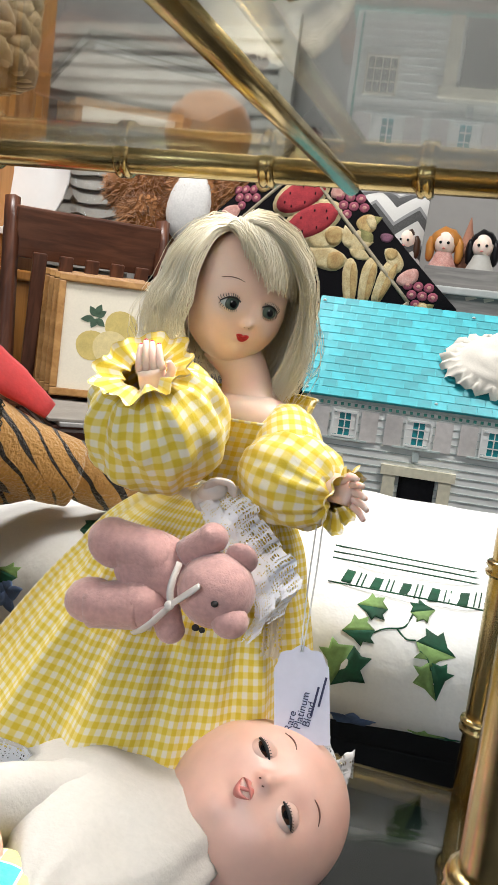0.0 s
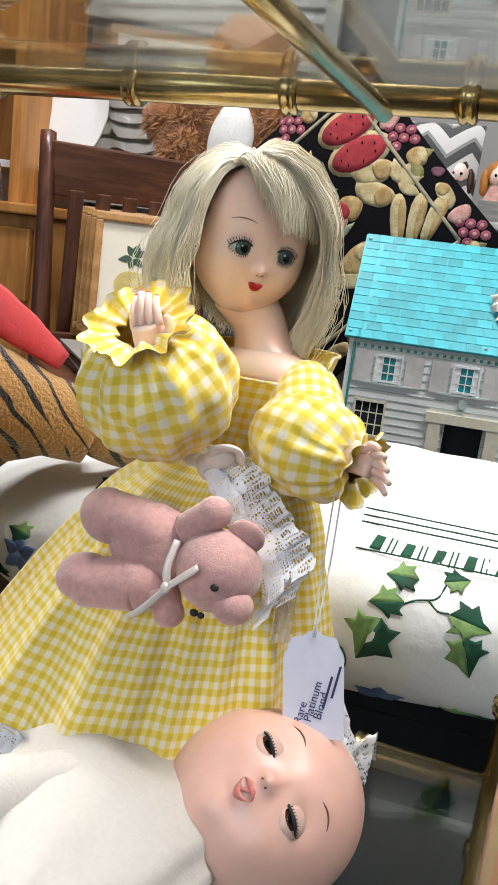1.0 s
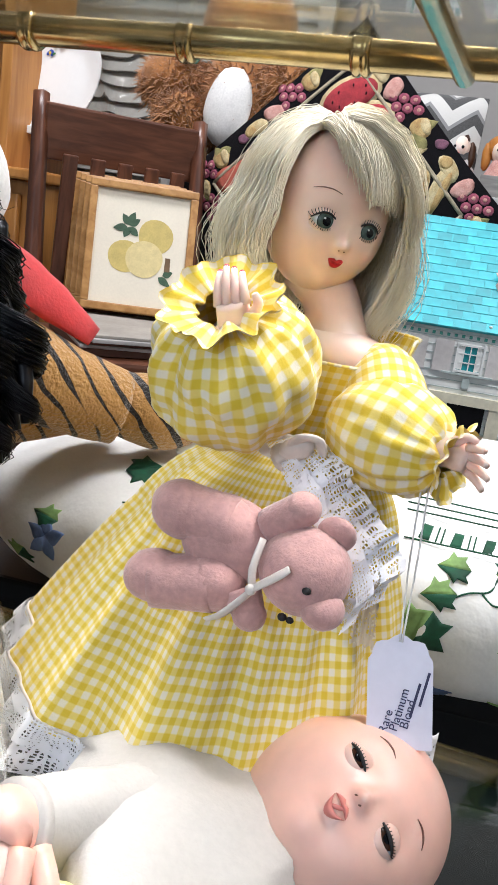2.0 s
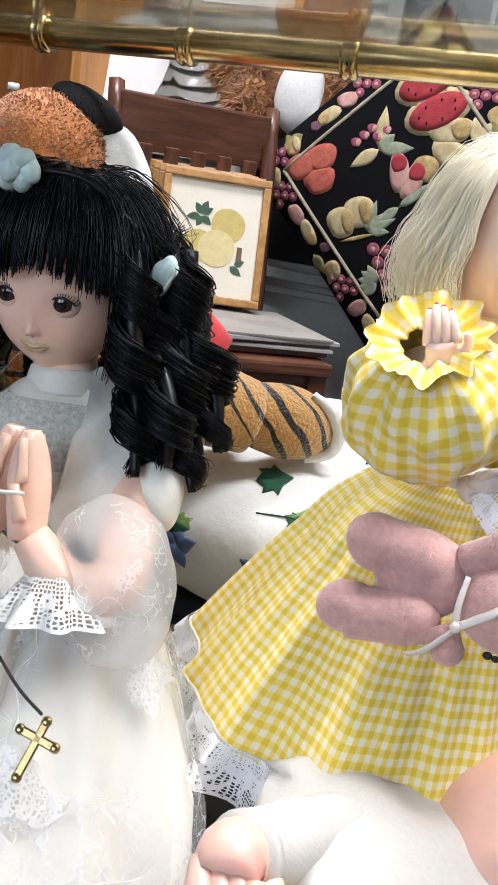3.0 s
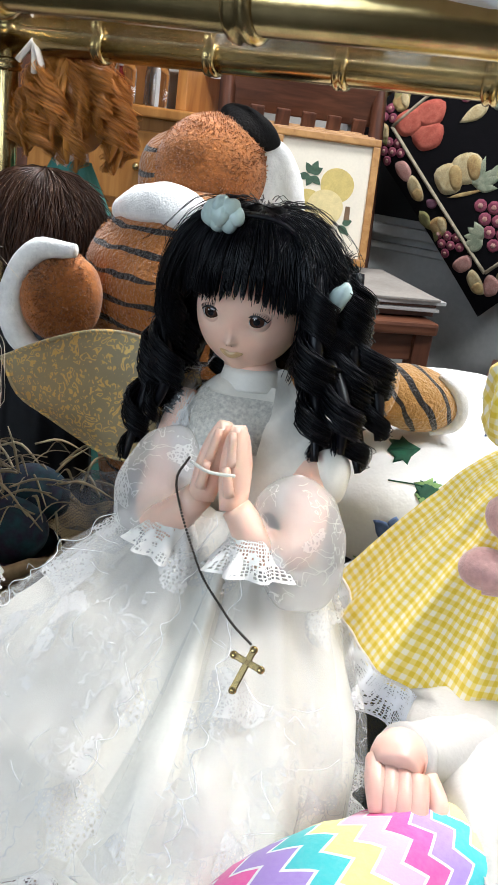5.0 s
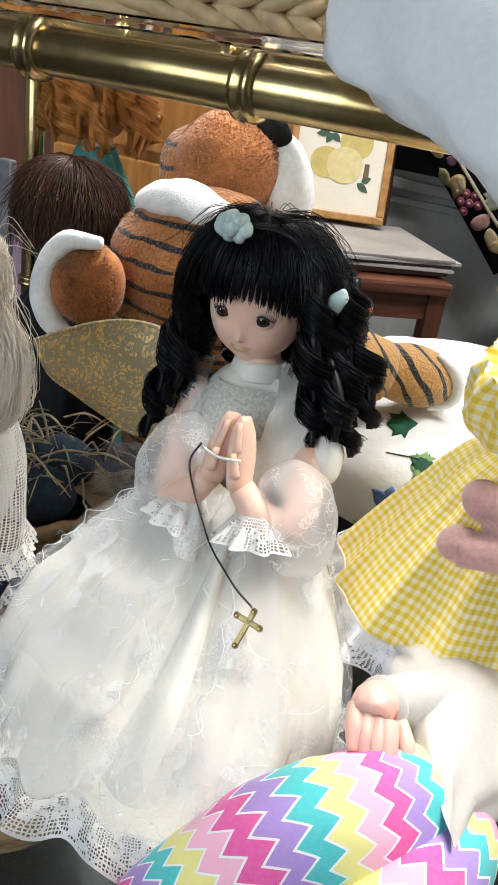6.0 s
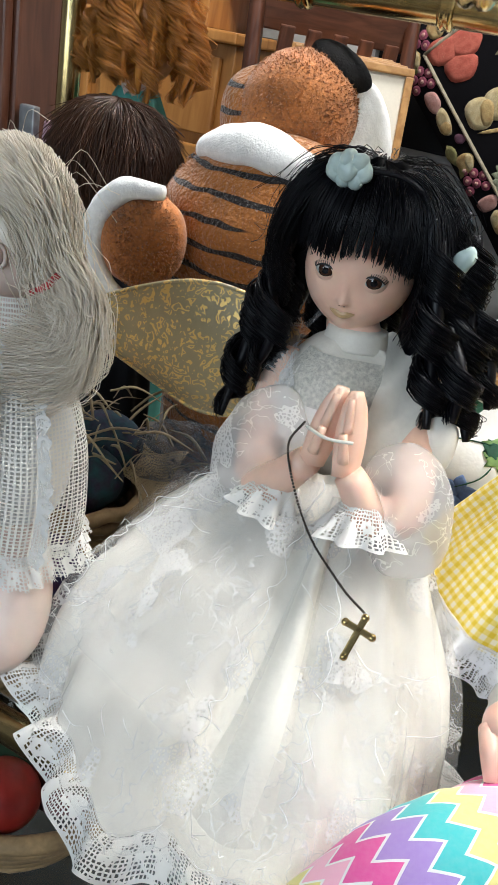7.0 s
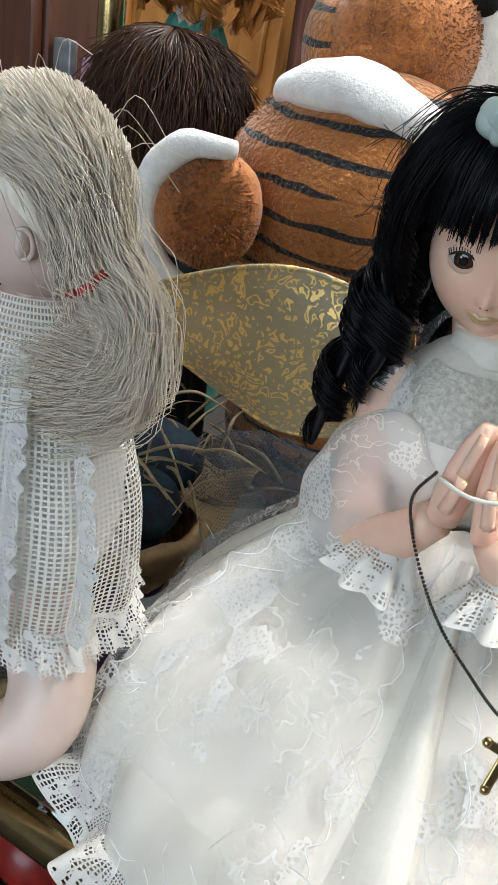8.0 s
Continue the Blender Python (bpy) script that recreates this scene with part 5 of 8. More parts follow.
def head(bm, m, s, skin, eye_mats, lip, brow, tall=1.25, lip_w=0.17, eye_z=-0.13, lip_z=-0.58, eye_x=0.36, eye_r=1.0, lid_up=24, lid_low=-26, open_lip=False, lashes=0.10, gaze=(0.0, 0.0)):
    """A doll's head with set-in eyes under lids, lips and brows; eye_mats: white, iris, pupil, lash."""
    def at(x, z, out=0.0):
        d = V((x, -math.sqrt(max(0.02, 1 - x * x - z * z)), z))
        return m @ (head_pt(d, s, tall, lip_z) + d * (out * s))
    def fn(u, v):
        a, b = TAU * u, math.pi * (0.002 + 0.996 * v)
        d = V((-math.sin(a) * math.sin(b), math.cos(a) * math.sin(b), -math.cos(b)))
        return m @ head_pt(d, s, tall, lip_z)
    grid(bm, fn, 120, 100, skin)
    wh, ir, pu, la = eye_mats
    r3 = m.to_3x3()
    for sg in (-1, 1):
        ex = sg * eye_x
        big = 0.235 * s * eye_r
        c = at(ex, eye_z) + r3 @ V((-sg * 0.10, 0.74, 0.0)) * big
        def ray(az, el, k):
            """A place on the eye's globe: az to the head's left hand, el up, in degrees."""
            az, el = radians(az + sg * 8), radians(el)
            return c + r3 @ V((math.sin(az) * math.cos(el), -math.cos(az) * math.cos(el), math.sin(el))) * (big * k)
        def cap(deg, k, mat, az=0.0, el=0.0, n=24):
            grid(bm, lambda u, v: ray(az + deg * v * math.cos(TAU * u), el + deg * v * math.sin(TAU * u), k), n, 6, mat)
        grid(bm, lambda u, v: ray(-75 + 150 * u, -60 + 120 * v, 1.0), 20, 16, wh, False)
        gx, gz = gaze
        cap(33, 1.012, la, gx, gz)
        cap(30.5, 1.022, ir, gx, gz)
        cap(14, 1.032, pu, gx, gz)
        # small white dot over the pupil: a painted glint, not part of the eye white
        cap(3.2, 1.040, wh, gx - 9, gz + 9, 10)
        def edge(az, lim):
            return lim * math.cos(radians(90 * max(-1, min(1, az / 50))))
        # lids: shells a little larger than the globe, open along an almond
        grid(bm, lambda u, v: ray(-72 + 144 * u, edge(-72 + 144 * u, lid_up) + (86 - edge(-72 + 144 * u, lid_up)) * v, 1.075 - 0.03 * v), 28, 10, skin, False)
        grid(bm, lambda u, v: ray(-72 + 144 * u, edge(-72 + 144 * u, lid_low) + (-86 - edge(-72 + 144 * u, lid_low)) * v, 1.065 - 0.03 * v), 28, 10, skin, False)
        rim = [ray(az, edge(az, lid_up) - 1, 1.09) for az in range(-48, 49, 8)]
        tube(bm, rim, [s * 0.020 * (0.35 + 0.65 * math.sin(math.pi * (k + 0.5) / 13)) for k in range(13)], la, 5)
        for k in range(13):
            az = -46 + 92 * k / 12
            a, b = ray(az, edge(az, lid_up), 1.08), ray(az * 1.2 + sg * 4, edge(az, lid_up) + 10, 1.08 + 2.6 * lashes)
            tube(bm, [a, (a + b) / 2 - r3 @ V((0, 0, 0.012 * s)), b], [s * 0.007, s * 0.006, s * 0.002], la, 4, 4, False)
            if lashes > 0.05:
                a, b = ray(az, edge(az, lid_low), 1.075), ray(az * 1.12, edge(az, lid_low) - 7, 1.11)
                tube(bm, [a, b], [s * 0.004, s * 0.002], la, 4, 2, False)
        arch = [at(ex + sg * 0.05 + sg * q * min(1.0, eye_r) ** 2, eye_z + 0.31 + 0.05 * math.cos(q * 6), 0.003) for q in (-0.20, -0.12, -0.05, 0.05, 0.12, 0.20)]
        tube(bm, arch, [s * q for q in (0.003, 0.008, 0.010, 0.010, 0.008, 0.003)], brow, 5, 12)
        ear = m @ V((sg * s * 0.96, s * 0.12, -s * 0.20))
        blob(bm, ear, (s * 0.09, s * 0.15, s * 0.23), skin, nu=14, nv=10)
        tube(bm, [ear + r3 @ V((sg * 0.06, 0.13 * math.sin(q) + 0.01, 0.20 * math.cos(q))) * s for q in (-0.5, 0.3, 1.1, 1.9, 2.7, 3.4)], s * 0.035, skin, 6, 14)
        blob(bm, at(sg * 0.040, lip_z + 0.150, 0.012), (s * 0.016, s * 0.008, s * 0.010), brow, nu=8, nv=6)
    # lips: a bow-shaped upper and a fuller lower one
    for up in (1, -1):
        def lipf(u, v):
            x = (2 * u - 1) * lip_w
            q = 1 - (2 * u - 1) ** 2
            bow = (0.052 - 0.018 * math.exp(-((2 * u - 1) / 0.22) ** 2)) * q ** 0.8 if up > 0 else -0.066 * q ** 0.9
            gap = (0.030 * q if open_lip else 0.0) * up
            return at(x, lip_z + gap + bow * v + 0.025 * (2 * u - 1) ** 2, 0.004 + 0.042 * math.sin(math.pi * min(1, v * 0.85 + 0.12)) * q ** 0.6)
        grid(bm, lipf, 22, 8, lip, False)
    if open_lip:
        blob(bm, at(0, lip_z, 0.0), (s * 0.09, s * 0.02, s * 0.025), lip, nu=10, nv=6)
    return at


def lock(bm, axis, coil, width, turns, ph, mat, n=42, r=0.00042, thick=0.0009):
    """One ringlet: a ribbon of fine hairs wound about the curve axis, with a dark core."""
    ax = spline(axis, 24)
    tube(bm, ax, [coil * 0.55 * (1 - 0.6 * (k / 24) ** 3) for k in range(25)], mat, 8, 0, True)
    steps = max(10, int(turns * 9))
    for j in range(n):
        off, jit, late = random.uniform(-0.5, 0.5) * width, random.gauss(0, thick), random.gauss(0, 0.25)
        start, stop = random.uniform(0, 0.10), random.uniform(0.90, 1.0)
        pts = []
        for k in range(steps + 1):
            q = start + (stop - start) * k / steps
            p = ax[min(24, int(q * 24))].lerp(ax[min(24, int(q * 24) + 1)], q * 24 - int(q * 24))
            a = TAU * turns * q + ph + late * 0.5
            c = coil * (0.80 + 0.35 * math.sin(math.pi * q)) * (1 - 0.5 * max(0.0, q - 0.8) / 0.2) + jit
            pts.append(p + V((c * math.cos(a), c * math.sin(a), off * (1 - 0.8 * q ** 3))))
        tube(bm, pts, [r * (0.5 + 0.5 * math.sin(math.pi * min(1, 0.15 + 0.85 * k / steps))) for k in range(steps + 1)], mat, 3, 0, False)


def strand(bm, pts, r, mat, n=9):
    k = len(pts)
    tube(bm, pts, [r * (1 - 0.65 * i / (k - 1)) for i in range(k)], mat, 3, n, False)


def hair_cap(bm, m, s, mat, front, back, grow, tall=1.25, wob=0.03):
    """The mass of hair over the scalp; front and back: how far down it reaches, in degrees from the crown."""
    def fn(u, v):
        az = TAU * u
        f = max(0.0, min(1.0, 0.5 + 1.1 * math.cos(az)))
        th = radians(front * f + back * (1 - f)) * v
        d = V((math.sin(th) * math.sin(az), -math.sin(th) * math.cos(az), math.cos(th)))
        q = 1 + wob * noise.noise(V((d.x * 4, d.y * 4, d.z * 1.5))) + 0.5 * wob * math.sin(az * 34 + 3 * v)
        return m @ (V((d.x * s, d.y * s * 1.04, d.z * s * tall)) * (grow * q))
    grid(bm, fn, 90, 20, mat)


def hand(bm, wrist, tip, side, size, mat, curl=0.0, spread=0.16, nail=None):
    """A doll's hand from the wrist towards tip; side points to the thumb."""
    w, t, sd = V(wrist), V(tip), V(side).normalized()
    d = (t - w).normalized()
    sd = (sd - d * sd.dot(d)).normalized()
    n = d.cross(sd)
    tube(bm, [w - d * size * 0.1, w + d * size * 0.22, w + d * size * 0.5], [size * 0.20, size * 0.27, size * 0.25], mat, 12, 8, True, 0.62)
    for k in range(4):
        o = (k - 1.5) * 0.135
        a = w + d * size * 0.45 + sd * size * o
        b = w + d * size * (0.72 - 0.04 * abs(k - 1.2)) + sd * size * o * (1 + spread * 2) + n * size * curl * 0.3
        c = w + d * size * (0.98 - 0.07 * abs(k - 1.2) - 0.25 * curl) + sd * size * o * (1 + spread * 4) + n * size * curl
        tube(bm, [a, b, c], [size * 0.075, size * 0.07, size * 0.05], mat, 8, 6)
        if nail is not None:
            blob(bm, c, (size * 0.05, size * 0.05, size * 0.05), nail, nu=8, nv=6)
    tube(bm, [w + d * size * 0.2 + sd * size * 0.2, w + d * size * 0.42 + sd * size * 0.36, w + d * size * 0.6 + sd * size * 0.34], [size * 0.09, size * 0.08, size * 0.05], mat, 8, 6)


def sleeve_ball(bm, c, r, out, mat, seed, stretch=1.0):
    """A puffed sleeve gathered at the cuff, with a short frill; out is where the cuff opens."""
    c, d = V(c), V(out).normalized()
    s = d.orthogonal().normalized()
    t = d.cross(s)
    def fn(u, v):
        a = TAU * u
        if v < 0.8:
            th = math.pi * (0.98 - 0.80 * v / 0.8)
            x, rr = math.cos(th), math.sin(th)
        else:
            q = (v - 0.8) / 0.2
            x, rr = 0.81 + 0.26 * q, 0.58 - 0.30 * math.sin(min(1, q * 1.3) * math.pi) + 0.10 * q * q
        near = max(0.0, v - 0.30) * 1.5
        crease = noise.noise(V((2.6 * math.cos(a) + seed, 2.6 * math.sin(a), 2.2 * x)))
        w = 1 + 0.055 * near * math.sin(11 * a + seed + 1.5 * crease) + 0.040 * near * math.sin(19 * a + 2 * seed + 2 * crease) + 0.13 * crease - 0.05 * abs(noise.noise(V((5 * math.cos(a), 5 * math.sin(a) + seed, 4 * x))))
        x += 0.05 * near * math.sin(9 * a + seed) * (v > 0.75)
        return c + d * (x * r * stretch) + (s * math.cos(a) + t * math.sin(a)) * (rr * r * w)
    grid(bm, fn, 96, 40, mat, True, 1.5 * math.pi * r, 2.6 * r)


# ---- platinum doll in yellow gingham ----
random.seed(11)
bm = bmesh.new()
SK, GI, HA, EW, IR, PU, LA, LI, BR, LC, CL, NA, BL = range(13)
HM = face_pose((-0.0300, 0.815, 0.7200), (0.60, -0.79, -0.05), (0.09, 0.05, 1))
HS = 0.0318
head(bm, HM, HS, SK, (EW, IR, PU, LA), LI, BR, 1.34, 0.125, -0.13, -0.54, 0.38, 1.16, 25, -24, False, 0.055, (6, -2))


def ball_dir(th, az):
    th, az = radians(th), radians(az)
    return V((math.sin(th) * math.sin(az), -math.sin(th) * math.cos(az) * 1.02, math.cos(th)))


def bob(az, lift, low, curl, seed):
    """One hair of the bob: from the side parting over the skull, then down to the chin."""
    root = ball_dir(14 + 12 * (1 + math.cos(radians(az))) , -62 if abs(az) < 150 else -120)
    end = ball_dir(88, az)
    pts = []
    for k in range(7):
        d = root.lerp(end, k / 6).normalized()
        g = 1.10 + lift * math.sin(math.pi / 2 * k / 6) ** 0.9 + 0.02 * math.sin(2.0 * k + seed)
        pts.append(V((d.x, d.y, d.z * 1.27)) * (HS * g))
    e = pts[-1]
    for k in range(1, 5):
        q = k / 4
        out = 1 + curl * math.sin(2.2 * q) - 0.16 * q * q + 0.045 * math.sin(5 * q + seed)
        turn = 0.06 * math.sin(4 * q + seed * 1.7)
        pts.append(V(((e.x - turn * e.y) * out, (e.y + turn * e.x) * out, e.z + (low * HS - e.z) * q)))
    return [HM @ p for p in pts]


for k in range(4000):
    az = random.uniform(52, 304)
    deg = az if az < 180 else az - 360
    low = -1.30 if deg < 0 else -1.62
    strand(bm, bob(deg, 0.20 + 0.26 * random.random(), low + random.gauss(0, 0.13), random.uniform(0.02, 0.20), random.uniform(0, 6.3)), 0.00042, HA, 13)
def shell(u, v):
    deg = 54 + 248 * u
    deg = deg if deg < 180 else deg - 360
    p = spline(bob(deg, 0.30 + 0.03 * noise.noise(V((u * 40, 0, 3))), -1.22 if deg < 0 else -1.50, 0.09, 2.0 + 3 * noise.noise(V((u * 14, 1, 0)))), 24)
    return p[round(v * 24)]
grid(bm, shell, 130, 24, HA, False)
hair_cap(bm, HM, HS, HA, 30, 84, 1.075, 1.27, 0.02)
# the fringe, swept from the parting across the brow
for k in range(1100):
    az = random.uniform(-34, 66)
    full = max(0.0, min(1.0, (az + 34) / 46))
    root = ball_dir(random.uniform(8, 34), -66 + random.gauss(0, 5))
    end = ball_dir(34 + 42 * full ** 0.7 + random.gauss(0, 3.5), az)
    g0 = random.uniform(0.04, 0.20)
    pts = []
    for j in range(7):
        d = root.lerp(end, j / 6).normalized()
        g = 1.09 + g0 * math.sin(math.pi * (0.1 + 0.75 * j / 6)) + 0.012 * math.sin(j + k)
        pts.append(HM @ (V((d.x, d.y, d.z * 1.27)) * (HS * g)))
    strand(bm, pts, 0.00052, HA, 10)
# loose hairs
for k in range(130):
    deg = random.choice((random.uniform(60, 170), random.uniform(-170, -58)))
    strand(bm, bob(deg, 0.42 + 0.16 * random.random(), -1.5 + random.gauss(0, 0.3), random.uniform(0.1, 0.3), random.uniform(0, 6)), 0.00022, HA, 13)
# neck, chest, bodice
tube(bm, [HM @ V((0, 0.004, -HS * 0.9)), (-0.022, 0.820, 0.676), (-0.016, 0.818, 0.660), (-0.012, 0.815, 0.644)], [0.0165, 0.0155, 0.0175, 0.026], SK, 20, 12, True, 0.85)
blob(bm, (-0.010, 0.812, 0.645), (0.032, 0.020, 0.017), SK, (0, 4, 12))
def bodice(u, v):
    a = TAU * u
    z = 0.662 - 0.066 * v
    r = 0.0375 - 0.0095 * v + 0.0010 * math.sin(24 * a) * (0.3 + v)
    front = max(0.0, min(1.0, (-math.sin(a) - 0.25) / 0.25))
    return V((-0.007 - 0.012 * v + r * math.cos(a), 0.814 - 0.004 * v + r * 0.68 * math.sin(a), z - 0.017 * (1 - v) * front))
grid(bm, bodice, 72, 16, GI, True, 0.22, 0.06)
tube(bm, [bodice(k / 72, 0.0) for k in range(73)], 0.0010, GI, 6, 0, False)
# sleeves, hands
tube(bm, [(-0.026, 0.812, 0.640), (-0.040, 0.785, 0.640), (-0.046, 0.760, 0.640)], [0.016, 0.021, 0.026], GI, 24, 10)
sleeve_ball(bm, (-0.044, 0.746, 0.6405), 0.0405, (-0.05, -0.60, 0.80), GI, 0.3)
tube(bm, [(-0.042, 0.742, 0.645), (-0.038, 0.722, 0.660)], [0.011, 0.0095], SK, 14)
hand(bm, (-0.0375, 0.724, 0.660), (-0.043, 0.708, 0.692), (1, 0.2, 0.2), 0.031, SK, 0.34, -0.06, NA)
tube(bm, [(0.000, 0.815, 0.642), (0.014, 0.810, 0.641), (0.022, 0.795, 0.631), (0.028, 0.782, 0.620)], [0.010, 0.0185, 0.0215, 0.020], GI, 24, 10)
sleeve_ball(bm, (0.0295, 0.780, 0.6165), 0.0285, (0.93, -0.32, -0.10), GI, 2.1, 1.22)
tube(bm, [(0.035, 0.778, 0.618), (0.060, 0.768, 0.619)], [0.010, 0.0085], SK, 14)
hand(bm, (0.056, 0.769, 0.6185), (0.084, 0.756, 0.6165), (-0.2, -0.2, 1), 0.030, SK, 0.15, 0.16)
# full gathered skirt with a raised hem on one side
def skirt(u, v):
    a = TAU * u
    q = v ** 0.82
    r = 0.027 + 0.082 * q + 0.006 * math.sin(math.pi * min(1.0, v * 2.2))
    wob = noise.noise(V((2.2 * math.cos(a), 2.2 * math.sin(a), 1.2 * v)))
    fold = 0.42 * math.sin(8 * a + 0.7 + 1.6 * wob) + 0.30 * math.sin(13 * a + 2.0 + 1.2 * v) + 0.30 * math.sin(27 * a + wob) * (1 - 0.6 * v)
    r += (0.0030 + 0.0085 * v) * fold * min(1, 0.30 + v * 1.6) + 0.004 * wob * v
    x, y = -0.020 - 0.027 * v + r * math.cos(a), 0.808 - 0.020 * v + r * 1.0 * math.sin(a)
    z = 0.604 - 0.152 * v + 0.012 * math.sin(math.pi * v) + 0.20 * v * max(0.0, -0.06 - x) + 0.002 * fold * v
    return V((x, y, z))
grid(bm, skirt, 220, 50, GI, True, 0.90, 0.20)
def petticoat(u, v):
    a = TAU * u
    p = skirt(u, 0.985)
    c = V((-0.042, 0.788, p.z))
    d = (p - c)
    w = 1.0 + 0.12 * v + 0.040 * v * math.sin(33 * a) + 0.03 * v * math.sin(17 * a)
    return c + V((d.x * w, d.y * w, -0.024 * v + 0.004 * v * math.sin(27 * a)))
grid(bm, petticoat, 300, 8, LC, True, 0.8, 0.030)
grid(bm, lambda u, v: petticoat(u, 0.1 + 0.5 * v) + V((0, 0, 0.004)), 260, 5, LC, True, 0.8, 0.015)
tube(bm, [skirt(k / 110, 0.985) for k in range(111)], 0.0012, CL, 5, 0, False)
# lace trim hanging from the sash, with a beige lace end below it
def trim(u, v):
    p = spline([(-0.040, 0.768, 0.601), (-0.020, 0.761, 0.602), (-0.004, 0.756, 0.593), (0.010, 0.748, 0.580), (0.026, 0.739, 0.570), (0.036, 0.733, 0.558), (0.032, 0.727, 0.541)], 48)[round(u * 48)]
    n = V((0.55, -0.75, 0.3))
    t = V((0.6, 0.35, 0.7)).normalized()
    return p + t * (0.020 * (v - 0.5) * min(1.0, 0.35 + 2 * u)) + n * (0.003 + 0.0022 * math.sin(u * 38) * (0.3 + v))
grid(bm, trim, 48, 8, LC, False, 0.13, 0.022)
grid(bm, lambda u, v: trim(u, 0.10 + 0.5 * v) + V((0.003, -0.004, 0.001 * math.sin(50 * u))), 48, 6, LC, False, 0.13, 0.015)
grid(bm, lambda u, v: trim(u, 0.75 + 0.7 * v) + V((0.002, 0.003 + 0.003 * math.sin(u * 55) * v, -0.002 * v)), 96, 6, LC, False, 0.13, 0.015)
grid(bm, lambda u, v: V((0.036 + 0.012 * (u - 0.5) + 0.004 * v, 0.755 - 0.012 * v + 0.002 * math.sin(u * 21 + 4 * v), 0.556 - 0.034 * v)), 16, 16, BL, False, 0.014, 0.034)
for pts in (((-0.012, 0.756, 0.606), (-0.008, 0.752, 0.613), (0.000, 0.754, 0.613), (0.002, 0.757, 0.606)), ((-0.012, 0.756, 0.606), (-0.020, 0.755, 0.601), (-0.018, 0.757, 0.595))):
    tube(bm, pts, [0.0045, 0.0060, 0.0060, 0.0040][:len(pts)], CL, 8, 12, True, 0.30)
blob(bm, (-0.011, 0.756, 0.606), (0.009, 0.005, 0.006), CL, (0, -20, 20), bump=0.2)
tube(bm, [V((-0.019 + 0.0295 * math.cos(a), 0.810 + 0.0255 * math.sin(a), 0.602)) for a in [TAU * k / 40 for k in range(41)]], 0.0045, CL, 8, 0, False, 0.6)
# legs to the shelf
for x in (-0.055, -0.025):
    tube(bm, [(x, 0.80, 0.52), (x, 0.80, 0.44), (x, 0.798, ZS + 0.012)], [0.018, 0.014, 0.011], SK, 12, 8)
    blob(bm, (x, 0.79, ZS + 0.009), (0.011, 0.022, 0.009), CL)
thing("doll", bm, [SKIN, GINGHAM, BLOND, EYE_WHITE, IRIS_GREY, PUPIL, LASH, LIP_RED, BROW, LACE, RIBBON, RED_NAIL, LACE_BEIGE], (-0.035, 0.795, ZS), "platinum blonde doll in a yellow gingham dress standing on the shelf", "doll")

# pink teddy tied to the dress
bm = bmesh.new()
TB = V((-0.005, 0.715, 0.560))
blob(bm, TB + V((-0.022, 0.006, 0.006)), (0.023, 0.018, 0.021), 0, (0, 15, 0), 28, 18, 0.04, 1, 80)
tube(bm, [TB + V((-0.020, 0.002, 0.014)), TB + V((-0.044, 0.0, 0.018))], [0.0135, 0.0125], 0, 14, 8)
blob(bm, TB + V((-0.044, 0.0, 0.017)), (0.0150, 0.0135, 0.0138), 0, (0, 20, 0), 24, 16, 0.04, 3, 90)
tube(bm, [TB + V((-0.022, -0.006, -0.012)), TB + V((-0.050, -0.010, -0.017))], [0.0135, 0.0125], 0, 14, 8)
blob(bm, TB + V((-0.022, -0.005, -0.011)), (0.0145, 0.0140, 0.0140), 0)
blob(bm, TB + V((-0.021, 0.002, 0.013)), (0.0145, 0.0140, 0.0140), 0)
blob(bm, TB + V((-0.050, -0.008, -0.015)), (0.0158, 0.0130, 0.0125), 0, (0, -12, 0), 24, 16, 0.04, 4, 90)
tube(bm, [TB + V((-0.002, 0.004, 0.018)), TB + V((0.012, 0.000, 0.031))], [0.009, 0.008], 0, 12, 6)
blob(bm, TB + V((0.012, 0.0, 0.031)), (0.0085, 0.008, 0.008), 0)
tube(bm, [TB + V((-0.008, -0.006, -0.012)), TB + V((-0.002, -0.010, -0.020))], [0.009, 0.0075], 0, 12, 6)
blob(bm, TB + V((-0.002, -0.010, -0.020)), (0.008, 0.0075, 0.0075), 0)
blob(bm, TB + V((0.018, -0.002, 0.004)), (0.021, 0.019, 0.020), 0, (0, 0, 0), 28, 18, 0.03, 2, 80)
blob(bm, TB + V((0.030, -0.010, -0.008)), (0.010, 0.010, 0.009), 0)
blob(bm, TB + V((0.028, 0.004, 0.022)), (0.009, 0.005, 0.009), 0, (20, 0, 0))
for dx, dy, dz, r in ((0.024, -0.0205, 0.003, 0.0017), (0.0155, -0.0205, -0.0115, 0.0018), (0.0190, -0.0205, -0.0120, 0.0015)):
    blob(bm, TB + V((dx, dy, dz)), (r * 1.2, r, r), 1, nu=10, nv=8)
for pts in (((0.000, -0.013, 0.018), (-0.001, -0.019, 0.006), (0.000, -0.019, -0.004)), ((0.000, -0.021, -0.003), (0.012, -0.024, 0.008), (0.016, -0.024, 0.012)), ((0.000, -0.021, -0.004), (-0.010, -0.024, -0.016), (-0.018, -0.022, -0.022))):
    tube(bm, [TB + V(p) for p in pts], [0.0019, 0.0022, 0.0018], 2, 6, 8, True, 0.35)
blob(bm, TB + V((0.0, -0.021, -0.003)), (0.0026, 0.002, 0.0026), 2)
thing("plush_bear", bm, [PINK_PLUSH, LASH, RIBBON], TB, "small dusty pink plush bear with a cream ribbon", "plush toy")

